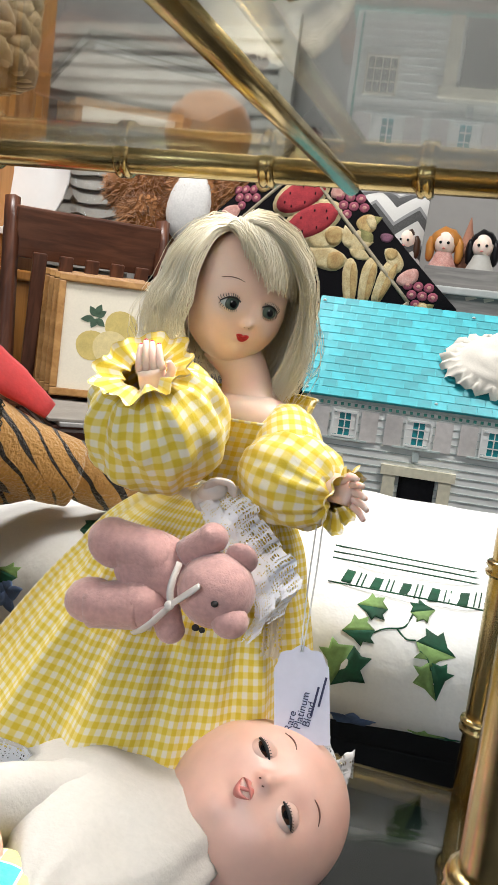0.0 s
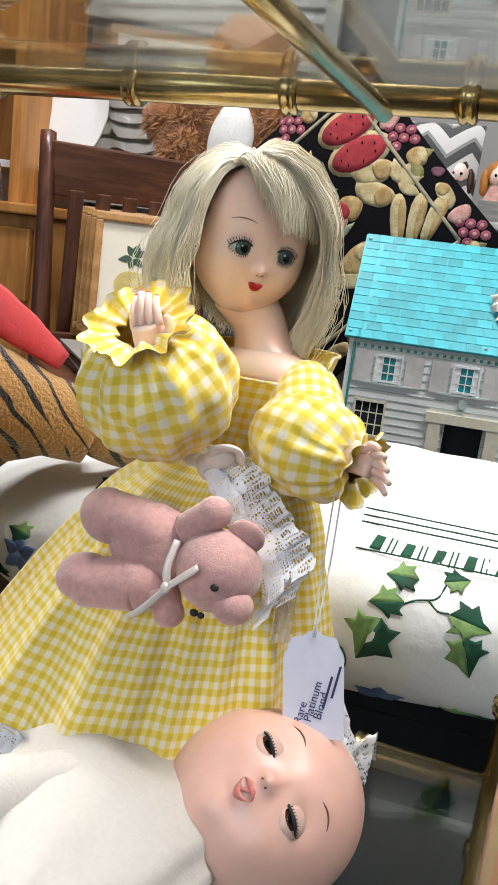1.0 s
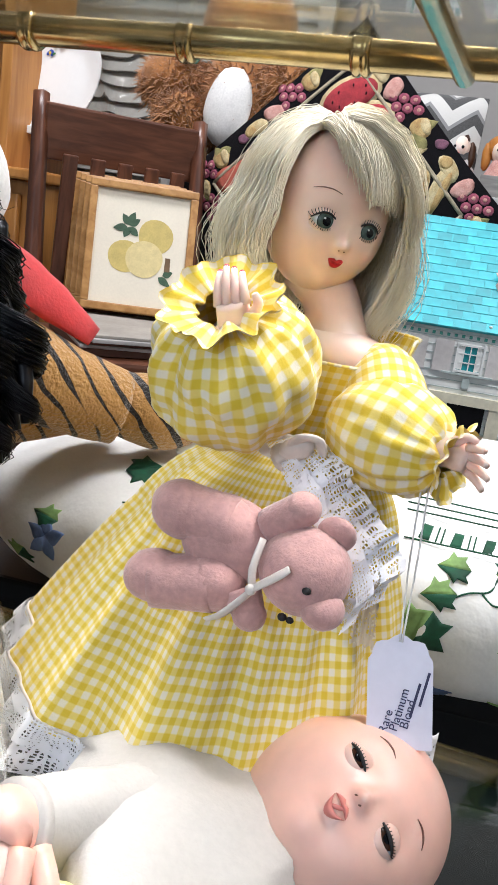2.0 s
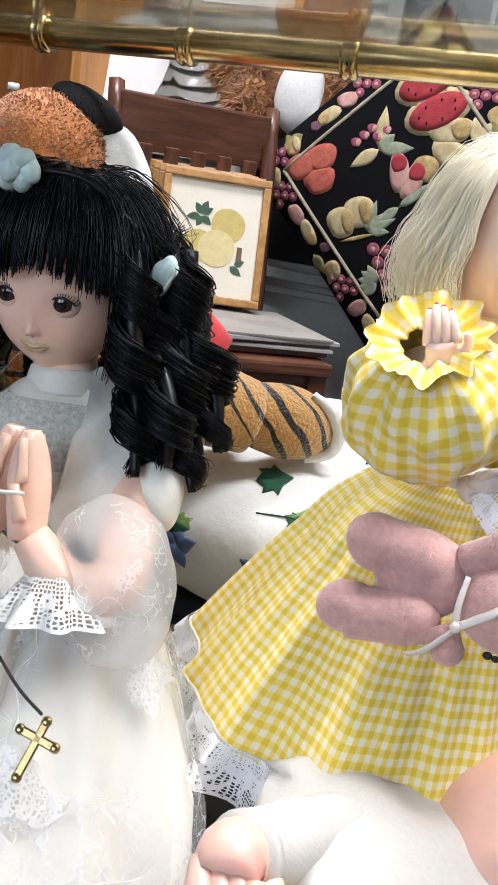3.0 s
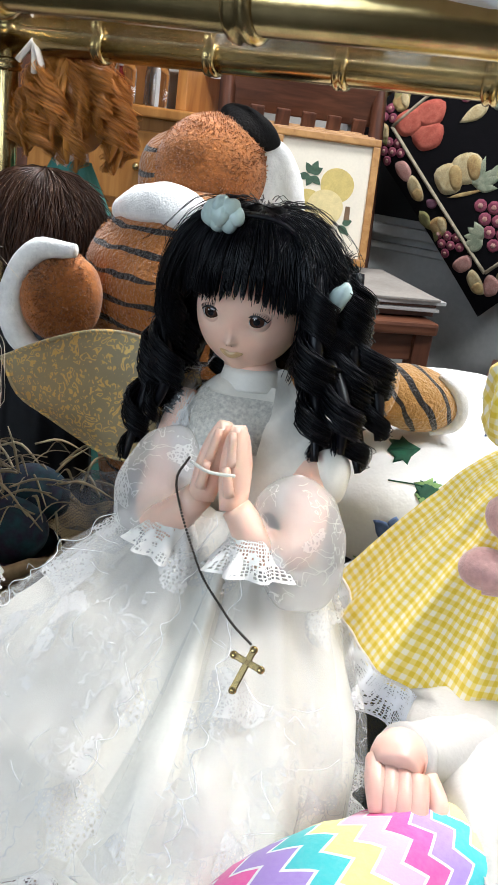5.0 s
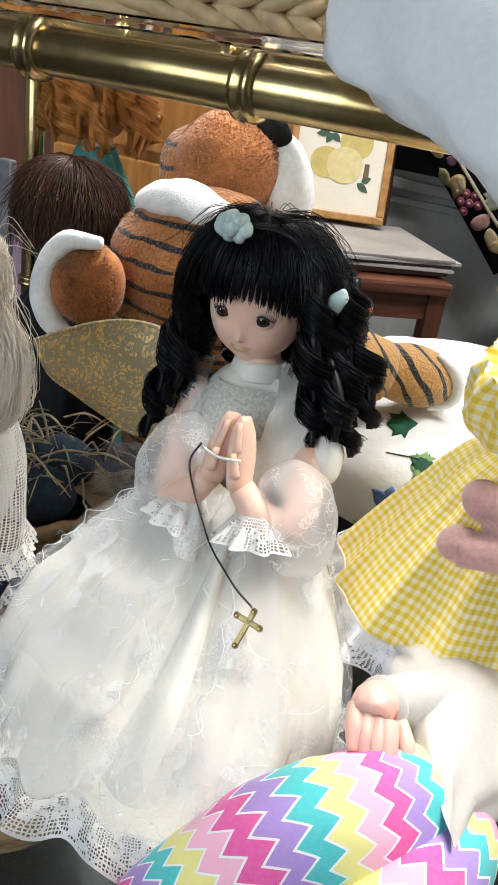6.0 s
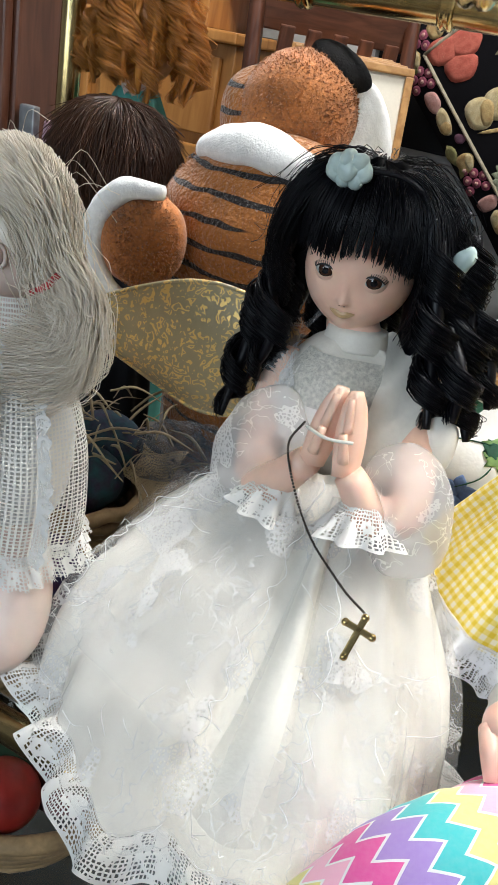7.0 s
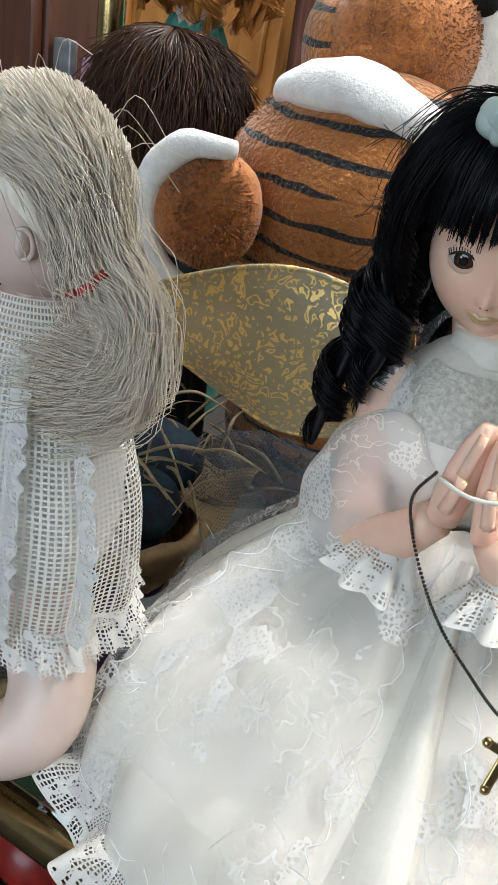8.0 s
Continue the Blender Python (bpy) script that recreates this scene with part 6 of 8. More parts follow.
# price tag on a string
tag = holder("price_tag", (0.062, 0.73, 0.50), "scalloped white paper price tag with handwriting", "tag")
t0, t1, t2, t3 = V((0.043, 0.735, 0.528)), V((0.069, 0.741, 0.532)), V((0.083, 0.730, 0.487)), V((0.056, 0.724, 0.488))
TX, TY = (t1 - t0).normalized(), ((t0 + t1) / 2 - (t2 + t3) / 2).normalized()
TZ = TX.cross(TY).normalized()
TM = Matrix((TX, TZ.cross(TX), TZ)).transposed().to_4x4()
TM.translation = (t0 + t1 + t2 + t3) / 4
w, h = 0.0150, 0.0245
pts = [(-w, -h), (w, -h), (w, h * 0.55)] + [(w * math.cos(a) * (1 + 0.05 * math.cos(8 * a)), h * 0.55 + h * 0.55 * math.sin(a) * (1 + 0.08 * math.cos(8 * a))) for a in [math.pi * k / 16 for k in range(1, 16)]] + [(-w, h * 0.55)]
bm = bmesh.new()
plate(bm, pts, 0.0005, TM, 0)
card = part("card", bm, material("tag_card", (0.74, 0.73, 0.82), 0.75, 0, 0.05, 20, 0.04, 200, 0.05, 300), tag)
INK = material("blue_ink", (0.05, 0.05, 0.12), 0.7)


def words(text, size, m, mat, parent):
    cu = bpy.data.curves.new("words", "FONT")
    cu.body, cu.size, cu.extrude, cu.align_x = text, size, 0.0001, "LEFT"
    tmp = bpy.data.objects.new("words", cu)
    me = bpy.data.meshes.new_from_object(tmp)
    bpy.data.objects.remove(tmp)
    me.transform(Matrix.Translation(-V(parent["base"])) @ m)
    me.materials.append(mat)
    ob = new("handwriting", me)
    ob.parent = parent
    ob["base"] = list(parent["base"])


for k, text in enumerate(("Rare", "Platinum", "Blond")):
    words(text, 0.0058, TM @ Matrix.Translation((-0.0060 + 0.0048 * k, -0.018 + 0.0012 * k, 0.0007)) @ pose(0, 0, 0, 0, 0, 74), INK, card)
for k in range(2):
    bm = bmesh.new()
    plate(bm, [(-0.008, -0.0006), (0.008, -0.0006), (0.008, 0.0006), (-0.008, 0.0006)], 0.0003, TM @ Matrix.Translation((0.0070 + 0.0042 * k, -0.002 + 0.005 * k, 0.0006)) @ pose(0, 0, 0, 0, 0, 74), 0)
    part("ink_bar", bm, INK, card)
for dx in (0.0, 0.0035):
    bm = bmesh.new()
    tube(bm, [(0.050 + dx, 0.770, 0.600), (0.053 + dx, 0.755, 0.565), (0.0575 + dx * 0.3, 0.7375, 0.532)], 0.0005, 0, 5, 10)
    part("string", bm, WHITE_CLOTH, tag)

# ---- porcelain angel doll in white lace ----
random.seed(21)
bm = bmesh.new()
SK, HA, EW, IR, PU, LA, LI, BR, SA, TU, LC, RO, WI, BE, LC2, SV = range(16)
AM = face_pose((-0.2300, 0.7125, 0.6655), (0.14, -0.985, -0.06), (0.02, -0.02, 1))
AS = 0.0330
head(bm, AM, AS, SK, (EW, IR, PU, LA), LI, BR, 1.34, 0.23, -0.09, -0.61, 0.44, 1.06, 24, -24, False, 0.035, (3, 0))
hair_cap(bm, AM, AS, HA, 60, 124, 1.36, 1.22, 0.08)
for sg in (-1, 1):
    tube(bm, [AM @ (V((sg * 1.10, 0.30, 0.5)) * AS), AM @ (V((sg * 1.28, 0.35, -0.5)) * AS), AM @ (V((sg * 1.42, 0.25, -1.4)) * AS), AM @ (V((sg * 1.52, 0.10, -2.1)) * AS)], [0.012, 0.015, 0.014, 0.006], HA, 14, 12, True, 1.0, 0.3)


def angel_path(az, top, width, jit):
    pts = []
    for k in range(6):
        th = radians(8 + (top - 8) * k / 5)
        g = 1.34 + (width - 1.34) * k / 5 + jit * math.sin(3 * k / 5) + 0.025 * math.sin(2.6 * k + 9 * az)
        az += 0.035 * math.sin(2.2 * k + 40 * jit)
        pts.append(AM @ (V((math.sin(th) * math.sin(az), -math.sin(th) * math.cos(az) * 1.04, math.cos(th) * 1.22)) * (AS * g)))
    return pts


for k in range(2000):
    az = radians(random.uniform(-74, 74))
    clump = round(az / 0.105) * 0.105 + 0.03 * math.sin(31 * round(az / 0.105))
    top = 74 + 0.14 * abs(math.degrees(az)) + 2.5 * math.sin(5.7 * round(az / 0.105)) + random.gauss(0, 2.6)
    root = angel_path(az, top, 1.20 + 0.20 * random.random(), random.uniform(0.0, 0.20))
    tip = angel_path(clump, top, 1.26, 0.10 + 0.06 * math.sin(17 * clump))
    strand(bm, [p.lerp(q, 0.40 * (n / 5) ** 1.3) for n, (p, q) in enumerate(zip(root, tip))], 0.0005, HA, 9)
for k in range(1700):
    az = random.choice((-1, 1)) * radians(random.uniform(52, 178))
    strand(bm, angel_path(az, random.uniform(95, 125), 1.44 + 0.30 * random.random(), random.uniform(0, 0.24)), 0.0005, HA, 9)


for x0, y0, x1, y1, z1, c in ((-0.270, 0.702, -0.284, 0.668, 0.556, 0.0090), (-0.278, 0.715, -0.266, 0.686, 0.574, 0.0095), (-0.262, 0.690, -0.272, 0.672, 0.584, 0.008), (-0.264, 0.735, -0.294, 0.712, 0.580, 0.010), (-0.184, 0.700, -0.158, 0.676, 0.590, 0.0090), (-0.180, 0.708, -0.146, 0.684, 0.596, 0.0095), (-0.177, 0.720, -0.138, 0.698, 0.582, 0.0100), (-0.174, 0.735, -0.134, 0.712, 0.600, 0.010), (-0.19, 0.74, -0.15, 0.73, 0.59, 0.010), (-0.25, 0.75, -0.26, 0.745, 0.59, 0.010), (-0.22, 0.76, -0.22, 0.755, 0.59, 0.011)):
    sway = V((random.gauss(0, 0.005), random.gauss(0, 0.004), 0))
    top, tip = V((x0, y0, 0.690)), V((x1, y1, z1))
    turns = (0.690 - z1) / random.uniform(0.028, 0.036)
    lock(bm, [top, top.lerp(tip, 0.35) + sway, top.lerp(tip, 0.7) - sway * 0.6, tip], c, 0.026, turns, random.uniform(0, 6), HA, 110, 0.00046, 0.0013)
for k in range(160):
    az = random.choice((-1, 1)) * radians(random.uniform(78, 180))
    p = angel_path(az, random.uniform(60, 110), 1.75 + 0.35 * random.random(), 0.1)
    p.append(p[-1] + V((random.uniform(-0.012, 0.012), random.uniform(-0.012, 0.012), random.uniform(-0.02, 0.004))))
    strand(bm, p[1:], 0.00035, HA, 9)
# satin rose and headband
for k in range(7):
    a = TAU * k / 7
    blob(bm, AM @ (V((-0.38 + 0.20 * math.cos(a), -0.98 - 0.04 * math.sin(a), 1.62 + 0.15 * math.sin(a))) * AS), (0.0072, 0.0050, 0.0062), RO, (20 * math.sin(a), 0, math.degrees(a)), 14, 10, 0.15, k, 200)
blob(bm, AM @ (V((-0.38, -1.10, 1.63)) * AS), (0.006, 0.005, 0.006), RO, bump=0.2, freq=300)
tube(bm, [AM @ (V((-0.1, -0.85, 1.66)) * AS), AM @ (V((0.6, -0.70, 1.60)) * AS), AM @ (V((1.30, -0.55, 1.05)) * AS), AM @ (V((1.66, -0.45, 0.45)) * AS)], 0.0016, HA, 6, 14)
blob(bm, AM @ (V((1.72, -0.5, 0.45)) * AS), (0.006, 0.005, 0.012), RO, (0, 30, 0), bump=0.15, freq=200)
# neck, bodice, arms, hands
tube(bm, [AM @ V((0, 0.008, -AS * 1.15)), (-0.222, 0.712, 0.612)], [0.016, 0.018], SK, 16, 4)
tube(bm, [(-0.222, 0.711, 0.624), (-0.221, 0.710, 0.612)], [0.0185, 0.022], SA, 24, 6)
def angel_bodice(u, v):
    a = TAU * u
    r = 0.013 + 0.037 * math.sin(math.pi * min(1, v * 0.9 + 0.02)) ** 0.6
    return V((-0.220 + 0.012 * v + r * math.cos(a), 0.708 - 0.012 * v + r * 0.72 * math.sin(a) - 0.004 * math.cos(3 * a), 0.618 - 0.085 * v))
grid(bm, angel_bodice, 48, 16, SA, True, 0.25, 0.09)
grid(bm, lambda u, v: V((-0.215, 0.702, 0)) + (lambda p, k: V((p.x * k, p.y * k, p.z)))(angel_bodice(u, 0.15 + 0.55 * v) - V((-0.215, 0.702, 0)), 1.06 + 0.02 * math.sin(31 * u * TAU)), 90, 12, LC, True, 0.3, 0.06)
for pts, rr in (([(-0.258, 0.702, 0.598), (-0.252, 0.662, 0.545), (-0.232, 0.640, 0.540), (-0.2085, 0.636, 0.566)], [0.014, 0.0135, 0.0125, 0.0085]), ([(-0.176, 0.704, 0.598), (-0.154, 0.664, 0.548), (-0.165, 0.640, 0.545), (-0.1850, 0.636, 0.566)], [0.014, 0.0135, 0.0125, 0.0085])):
    tube(bm, pts, rr, SK, 14, 18)
for sgn, wx in ((-1, -0.2075), (1, -0.1865)):
    w = V((wx, 0.636, 0.564))
    t = V((-0.1972 + sgn * 0.0042, 0.643, 0.611))
    tube(bm, [w, w * 0.55 + t * 0.45, w * 0.2 + t * 0.8, t], [0.0082, 0.0098, 0.0078, 0.0040], SK, 12, 10, True, 0.55)
    for k in range(4):
        o = V((0.0, -0.006 + 0.0042 * k, 0.0))
        tube(bm, [w * 0.45 + t * 0.55 + o, t + o + V((0, 0, -0.002 * abs(k - 1.4)))], [0.0030, 0.0022], SK, 7, 4)
    tube(bm, [w * 0.8 + t * 0.2 + V((0, -0.006, 0)), w * 0.45 + t * 0.55 + V((-sgn * 0.001, -0.010, 0))], [0.0034, 0.0024], SK, 7, 4)
tube(bm, [(-0.212, 0.628, 0.588), (-0.198, 0.6245, 0.587), (-0.184, 0.628, 0.588)], 0.0010, SA, 6, 8)
# sheer sleeves with lace edges
for c, r, rot, sd in (((-0.250, 0.664, 0.545), (0.029, 0.032, 0.045), (0, 14, 0), 1.0), ((-0.153, 0.660, 0.545), (0.027, 0.030, 0.041), (0, -14, 0), 4.0)):
    blob(bm, c, r, SV, rot, 60, 30, 0.10, sd, 55)
    blob(bm, V(c) + V((0.0, 0.032, 0.034)), (0.012, 0.013, 0.019), SA, rot, 30, 20, 0.12, sd, 70)
def cuff(c, r, d, seed):
    c, d = V(c), V(d).normalized()
    s = d.orthogonal().normalized()
    t = d.cross(s)
    grid(bm, lambda u, v: c + d * (0.022 * v) + (s * math.cos(TAU * u) + t * math.sin(TAU * u)) * r * (0.55 + 0.65 * v) * (1 + 0.16 * v * math.sin(9 * TAU * u + seed)), 110, 6, LC, True, 0.13, 0.026)
cuff((-0.224, 0.640, 0.545), 0.020, (-0.15, -0.25, -1), 0.0)
cuff((-0.172, 0.640, 0.552), 0.022, (0.15, -0.3, -1), 2.0)
# shawl collar
for sgn in (-1, 1):
    grid(bm, lambda u, v: spline([(-0.222 + sgn * 0.020, 0.705, 0.628), (-0.220 + sgn * 0.028, 0.682, 0.612), (-0.215 + sgn * 0.024, 0.668, 0.590), (-0.208 + sgn * 0.014, 0.660, 0.560)], 12)[round(v * 12)] + V((sgn * 0.026 * u, 0.006 * u, 0.004 * math.sin(u * 9 + v * 14) - 0.012 * u)), 10, 12, TU if sgn < 0 else SA, False)
# wide skirt that spreads over the shelf's edge
PROF = [(0.000, 0.034, 0.548), (0.15, 0.054, 0.514), (0.35, 0.080, 0.474), (0.55, 0.098, 0.446), (0.75, 0.105, 0.426), (1.0, 0.109, 0.408)]


def angel_skirt(u, v, out=0.0):
    a = TAU * u
    for (v0, r0, z0), (v1, r1, z1) in zip(PROF, PROF[1:]):
        if v <= v1:
            q = (v - v0) / (v1 - v0)
            r, z = r0 + (r1 - r0) * q, z0 + (z1 - z0) * q
            break
    fold = math.sin(7 * a + 1.0) + 0.7 * math.sin(12 * a + 2.2) + 0.5 * math.sin(19 * a)
    r += (0.0020 + 0.005 * v) * fold * 0.7 + out
    west, front = max(0.0, -math.cos(a)), max(0.0, math.cos(a - radians(318))) ** 2
    r += 0.020 * math.sin(math.pi * v) * west + 0.022 * v * front
    z += 0.012 * math.sin(math.pi * v) * west
    x, y = -0.206 - 0.008 * v + r * math.cos(a) * 1.03, 0.695 - 0.082 * v + r * 1.02 * math.sin(a)
    n = noise.noise(V((x * 28, y * 28, 3)))
    return V((x, y, z + out * 0.6 + 0.0045 * fold * math.sin(math.pi * v) * 0.5 + 0.007 * n * min(1, 2 * v)))


grid(bm, angel_skirt, 150, 40, SA, True, 0.8, 0.25)
grid(bm, lambda u, v: angel_skirt(u, min(1, 0.02 + 0.97 * v), 0.0045 + 0.003 * math.sin(40 * u * TAU) * v), 150, 36, TU, True, 0.8, 0.25)
def hem_lace(u, v):
    a = TAU * u
    p = angel_skirt(u, 1.0)
    d = V((p.x + 0.226, p.y - 0.613, 0)).normalized()
    wave = math.sin(19 * a) + 0.6 * math.sin(31 * a + 1)
    return p + d * (0.019 * v + 0.0040 * v * wave) + V((0, 0, -0.003 * v - 0.012 * v * v * max(0.0, -d.y) + 0.0085 * v * wave * (0.20 + 0.80 * max(0.0, -d.y))))
grid(bm, hem_lace, 420, 10, LC, True, 0.9, 0.026)
grid(bm, lambda u, v: hem_lace(u, v * 0.55) + V((0, 0, 0.0025)), 260, 6, TU, True, 0.9, 0.03)
# an overskirt of lace hanging open at the front, its edges worked with loops of thread
def over(u, v):
    a = radians(214 + 62 * u)
    p = angel_skirt(a / TAU, 0.02 + 0.60 * v, 0.009 + 0.004 * math.sin(9 * u + 5 * v) + 0.003 * noise.noise(V((9 * u, 7 * v, 1))))
    return p
grid(bm, over, 40, 36, TU, False, 0.12, 0.12)
def over_right(u, v):
    a = radians(302 + 50 * u)
    return angel_skirt(a / TAU, 0.02 + 0.72 * v, 0.008 + 0.004 * math.sin(8 * u + 4 * v))
grid(bm, over_right, 40, 36, TU, False, 0.12, 0.14)
for u0, fn in ((1.0, over), (0.0, over), (0.0, over_right)):
    pts = []
    for k in range(90):
        q = k / 89
        p = fn(u0, q)
        pts.append(p + V((0.0030 * math.sin(46 * q) + 0.002 * noise.noise(V((30 * q, u0, 0))), -0.003 + 0.0016 * math.cos(46 * q), 0.0024 * math.cos(31 * q))))
    tube(bm, pts, 0.00030, LC2, 5, 0, False)
# satin pleat down the front
def pleat(u, v):
    a = radians(290 + 16 * (u - 0.5) * (0.6 + v))
    p = angel_skirt(a / TAU, 0.04 + 0.86 * v, -0.001 + 0.0085 * math.sin(math.pi * u) ** 0.8 * (1 - v ** 5))
    return p
grid(bm, pleat, 18, 36, SA, False, 0.05, 0.16)
grid(bm, lambda u, v: angel_bodice(0.62 + 0.26 * u, 0.08 + 0.34 * v) + V((0.0, -0.0022, 0.001)), 24, 12, BE, False, 0.05, 0.03)
# stray threads of the lace
for k in range(70):
    u, q = random.random(), random.uniform(0.15, 0.95)
    p = angel_skirt(0.50 + 0.42 * u, q, 0.010)
    d = V((random.gauss(0, 1), random.gauss(0, 0.4), random.gauss(0, 1))) * 0.007
    tube(bm, [p, p + d + V((0, -0.003, 0.002)), p + d * 1.6 + V((random.gauss(0, 0.004), -0.001, random.gauss(0, 0.004)))], [0.00022, 0.00022, 0.0001], LC2, 3, 8, False)
# brocade wing
wing_edge = [(-0.417, 0.586), (-0.380, 0.606), (-0.339, 0.622), (-0.302, 0.624), (-0.262, 0.610), (-0.262, 0.560), (-0.292, 0.540), (-0.322, 0.534), (-0.350, 0.542), (-0.378, 0.552), (-0.402, 0.562)]
loop = spline([(x, 0, z) for x, z in wing_edge + wing_edge[:1]], 44)[:-1]
wc = V((-0.325, 0, 0.582))
for f in (-1, 1):
    grid(bm, lambda u, v: V((wc.x + (loop[round(u * 44) % 44].x - wc.x) * v, 0.706 + 0.10 * (wc.x + (loop[round(u * 44) % 44].x - wc.x) * v + 0.325) + f * 0.010 * (1 - v ** 3), wc.z + (loop[round(u * 44) % 44].z - wc.z) * v)), 44, 8, WI)
tube(bm, [V((p.x, 0.706 + 0.10 * (p.x + 0.325), p.z)) for p in loop] + [V((loop[0].x, 0.706 + 0.10 * (loop[0].x + 0.325), loop[0].z))], 0.0016, WI, 6, 0, False)
thing("doll", bm, [BISQUE, BLACKHAIR, EYE_WHITE, IRIS_BROWN, PUPIL, LASH, LIP_GOLD, BROW, IVORY, VEIL, LACE_FINE, SATIN_BLUE, GOLD_CLOTH, PEARL, WHITE_CLOTH, SLEEVE], (-0.215, 0.66, ZS), "porcelain angel doll with black ringlets in ivory lace", "doll")

# rosary chain with a cross
ros = holder("rosary", (-0.19, 0.63, 0.50), "dark metal rosary chain with a gold filigree cross", "rosary")
bm = bmesh.new()
path = spline([(-0.2135, 0.628, 0.590), (-0.2195, 0.627, 0.576), (-0.2150, 0.626, 0.560), (-0.202, 0.622, 0.540), (-0.188, 0.613, 0.530), (-0.172, 0.606, 0.522), (-0.160, 0.602, 0.516), (-0.1480, 0.600, 0.511)], 90)
for p in path:
    blob(bm, p, (0.00085, 0.00085, 0.00085), nu=6, nv=4)
ch = part("chain", bm, material("dark_metal", (0.10, 0.085, 0.07), 0.35, 0.9), ros)
ch["kind"] = "stuff"
bm = bmesh.new()
CM = Matrix.Translation((-0.1480, 0.597, 0.498)) @ pose(0, 0, 0, -35, 14, 8) @ Matrix.Scale(0.9, 4)
for c, s in (((0, 0, -0.002), (0.0042, 0.002, 0.026)), ((0, 0, 0.003), (0.018, 0.002, 0.0042))):
    box(bm, c, s, bevel=0.0008)
for x, z in ((0, -0.015), (0, 0.011), (-0.009, 0.003), (0.009, 0.003)):
    blob(bm, (x, 0, z), (0.0026, 0.0016, 0.0026), nu=10, nv=6)
bmesh.ops.transform(bm, matrix=CM, verts=bm.verts)
part("cross", bm, BRASS, ros, "gold filigree cross pendant")

# ---- bald baby doll ----
bm = bmesh.new()
SK, CR, CV, EW, IR, PU, LA, LI, BR = range(9)
BM = face_pose((0.0490, 0.7175, 0.4462), (0.44, -0.44, 0.78), (0.80, 0.50, 0.33))
BS = 0.0470
head(bm, BM, BS, SK, (EW, IR, PU, LA), LI, BR, 1.12, 0.115, -0.15, -0.47, 0.345, 0.78, -1, -24, True, 0.012, (0, -6))
tube(bm, [(0.030, 0.722, 0.440), (0.008, 0.702, 0.436), (-0.005, 0.690, 0.434)], [0.026, 0.027, 0.034], SK, 20, 8)
def gown(u, v):
    a = TAU * u
    c = spline([(0.010, 0.705, 0.436), (-0.010, 0.683, 0.440), (-0.030, 0.650, 0.442), (-0.030, 0.615, 0.440), (-0.015, 0.585, 0.438)], 20)[round(v * 20)]
    r = 0.029 + 0.026 * math.sin(math.pi * min(1, 0.15 + v * 0.75)) + 0.0016 * math.sin(11 * a + 5 * v) + 0.005 * noise.noise(V((math.cos(a) * 1.5, math.sin(a) * 1.5, v * 6)))
    side = V((0.66, -0.75, 0)).normalized() if v > 0.5 else V((0.75, -0.66, 0)).normalized()
    p = c + side * (r * 1.25 * math.cos(a)) + V((0, 0, 0.66 * r * math.sin(a)))
    p.z = max(p.z, ZS + 0.001)
    return p
grid(bm, gown, 56, 20, CR, True, 0.3, 0.14)
tube(bm, [(0.000, 0.690, 0.447), (-0.030, 0.660, 0.457), (-0.050, 0.628, 0.469), (-0.058, 0.610, 0.477)], [0.020, 0.022, 0.019, 0.0160], CR, 24, 18, True, 1.0, 0.10)
tube(bm, [(-0.0565, 0.613, 0.4755), (-0.0585, 0.6085, 0.4775)], [0.0172, 0.0172], CR, 24)
tube(bm, [(-0.056, 0.612, 0.476), (-0.060, 0.603, 0.480), (-0.058, 0.593, 0.479)], [0.013, 0.0145, 0.011], SK, 16, 8)
for k in range(4):
    o = -0.011 + 0.0072 * k
    tube(bm, [(-0.058 + o, 0.597, 0.479), (-0.053 + o * 1.05, 0.584, 0.476 - 0.002 * k), (-0.049 + o * 0.95, 0.577, 0.466 - 0.003 * k)], [0.0058, 0.0054, 0.0040], SK, 10, 8)
tube(bm, [(-0.044, 0.603, 0.476), (-0.034, 0.594, 0.469), (-0.030, 0.586, 0.458)], [0.0055, 0.0054, 0.0042], SK, 10, 8)
# chevron trousers with bent knees
tube(bm, [(-0.012, 0.610, 0.430), (-0.027, 0.586, 0.434), (-0.048, 0.558, 0.436), (-0.076, 0.524, 0.432), (-0.100, 0.490, 0.414), (-0.118, 0.462, 0.398)], [0.030, 0.037, 0.037, 0.034, 0.031, 0.027], CV, 40, 34, True, 1.0, 0.05)
tube(bm, [(0.004, 0.610, 0.424), (0.006, 0.585, 0.424), (0.000, 0.550, 0.422), (-0.012, 0.515, 0.414), (-0.024, 0.480, 0.402), (-0.034, 0.455, 0.396)], [0.022, 0.027, 0.028, 0.028, 0.027, 0.025], CV, 40, 34, True, 1.0, 0.05)
thing("doll", bm, [SKIN_BABY, CREAM_CLOTH, CHEVRON, EYE_WHITE, IRIS_BROWN, PUPIL, LASH, LIP_PINK, BROW], (0.01, 0.65, ZS), "bald baby doll lying in cream gown and chevron trousers", "doll")
# folded lace handkerchief behind the baby's head
bm = bmesh.new()
grid(bm, lambda u, v: V((0.053 + 0.030 * u, 0.829 + 0.030 * v, ZS + 0.003 + 0.030 * (1 - abs(2 * v - 1)) * u + 0.004 * noise.noise(V((u * 8, v * 8, 1))))), 20, 20, 0, False, 0.05, 0.03)
thing("lace_cloth", bm, LACE, (0.071, 0.841, ZS), "small folded white lace cloth on the glass", "cloth")

BLACK_PLUSH = material("black_plush", (0.010, 0.009, 0.009), 0.95, 0, 0.3, 30, 0.3, 300, 0.5, 500, bdist=0.002, spec=0.15)
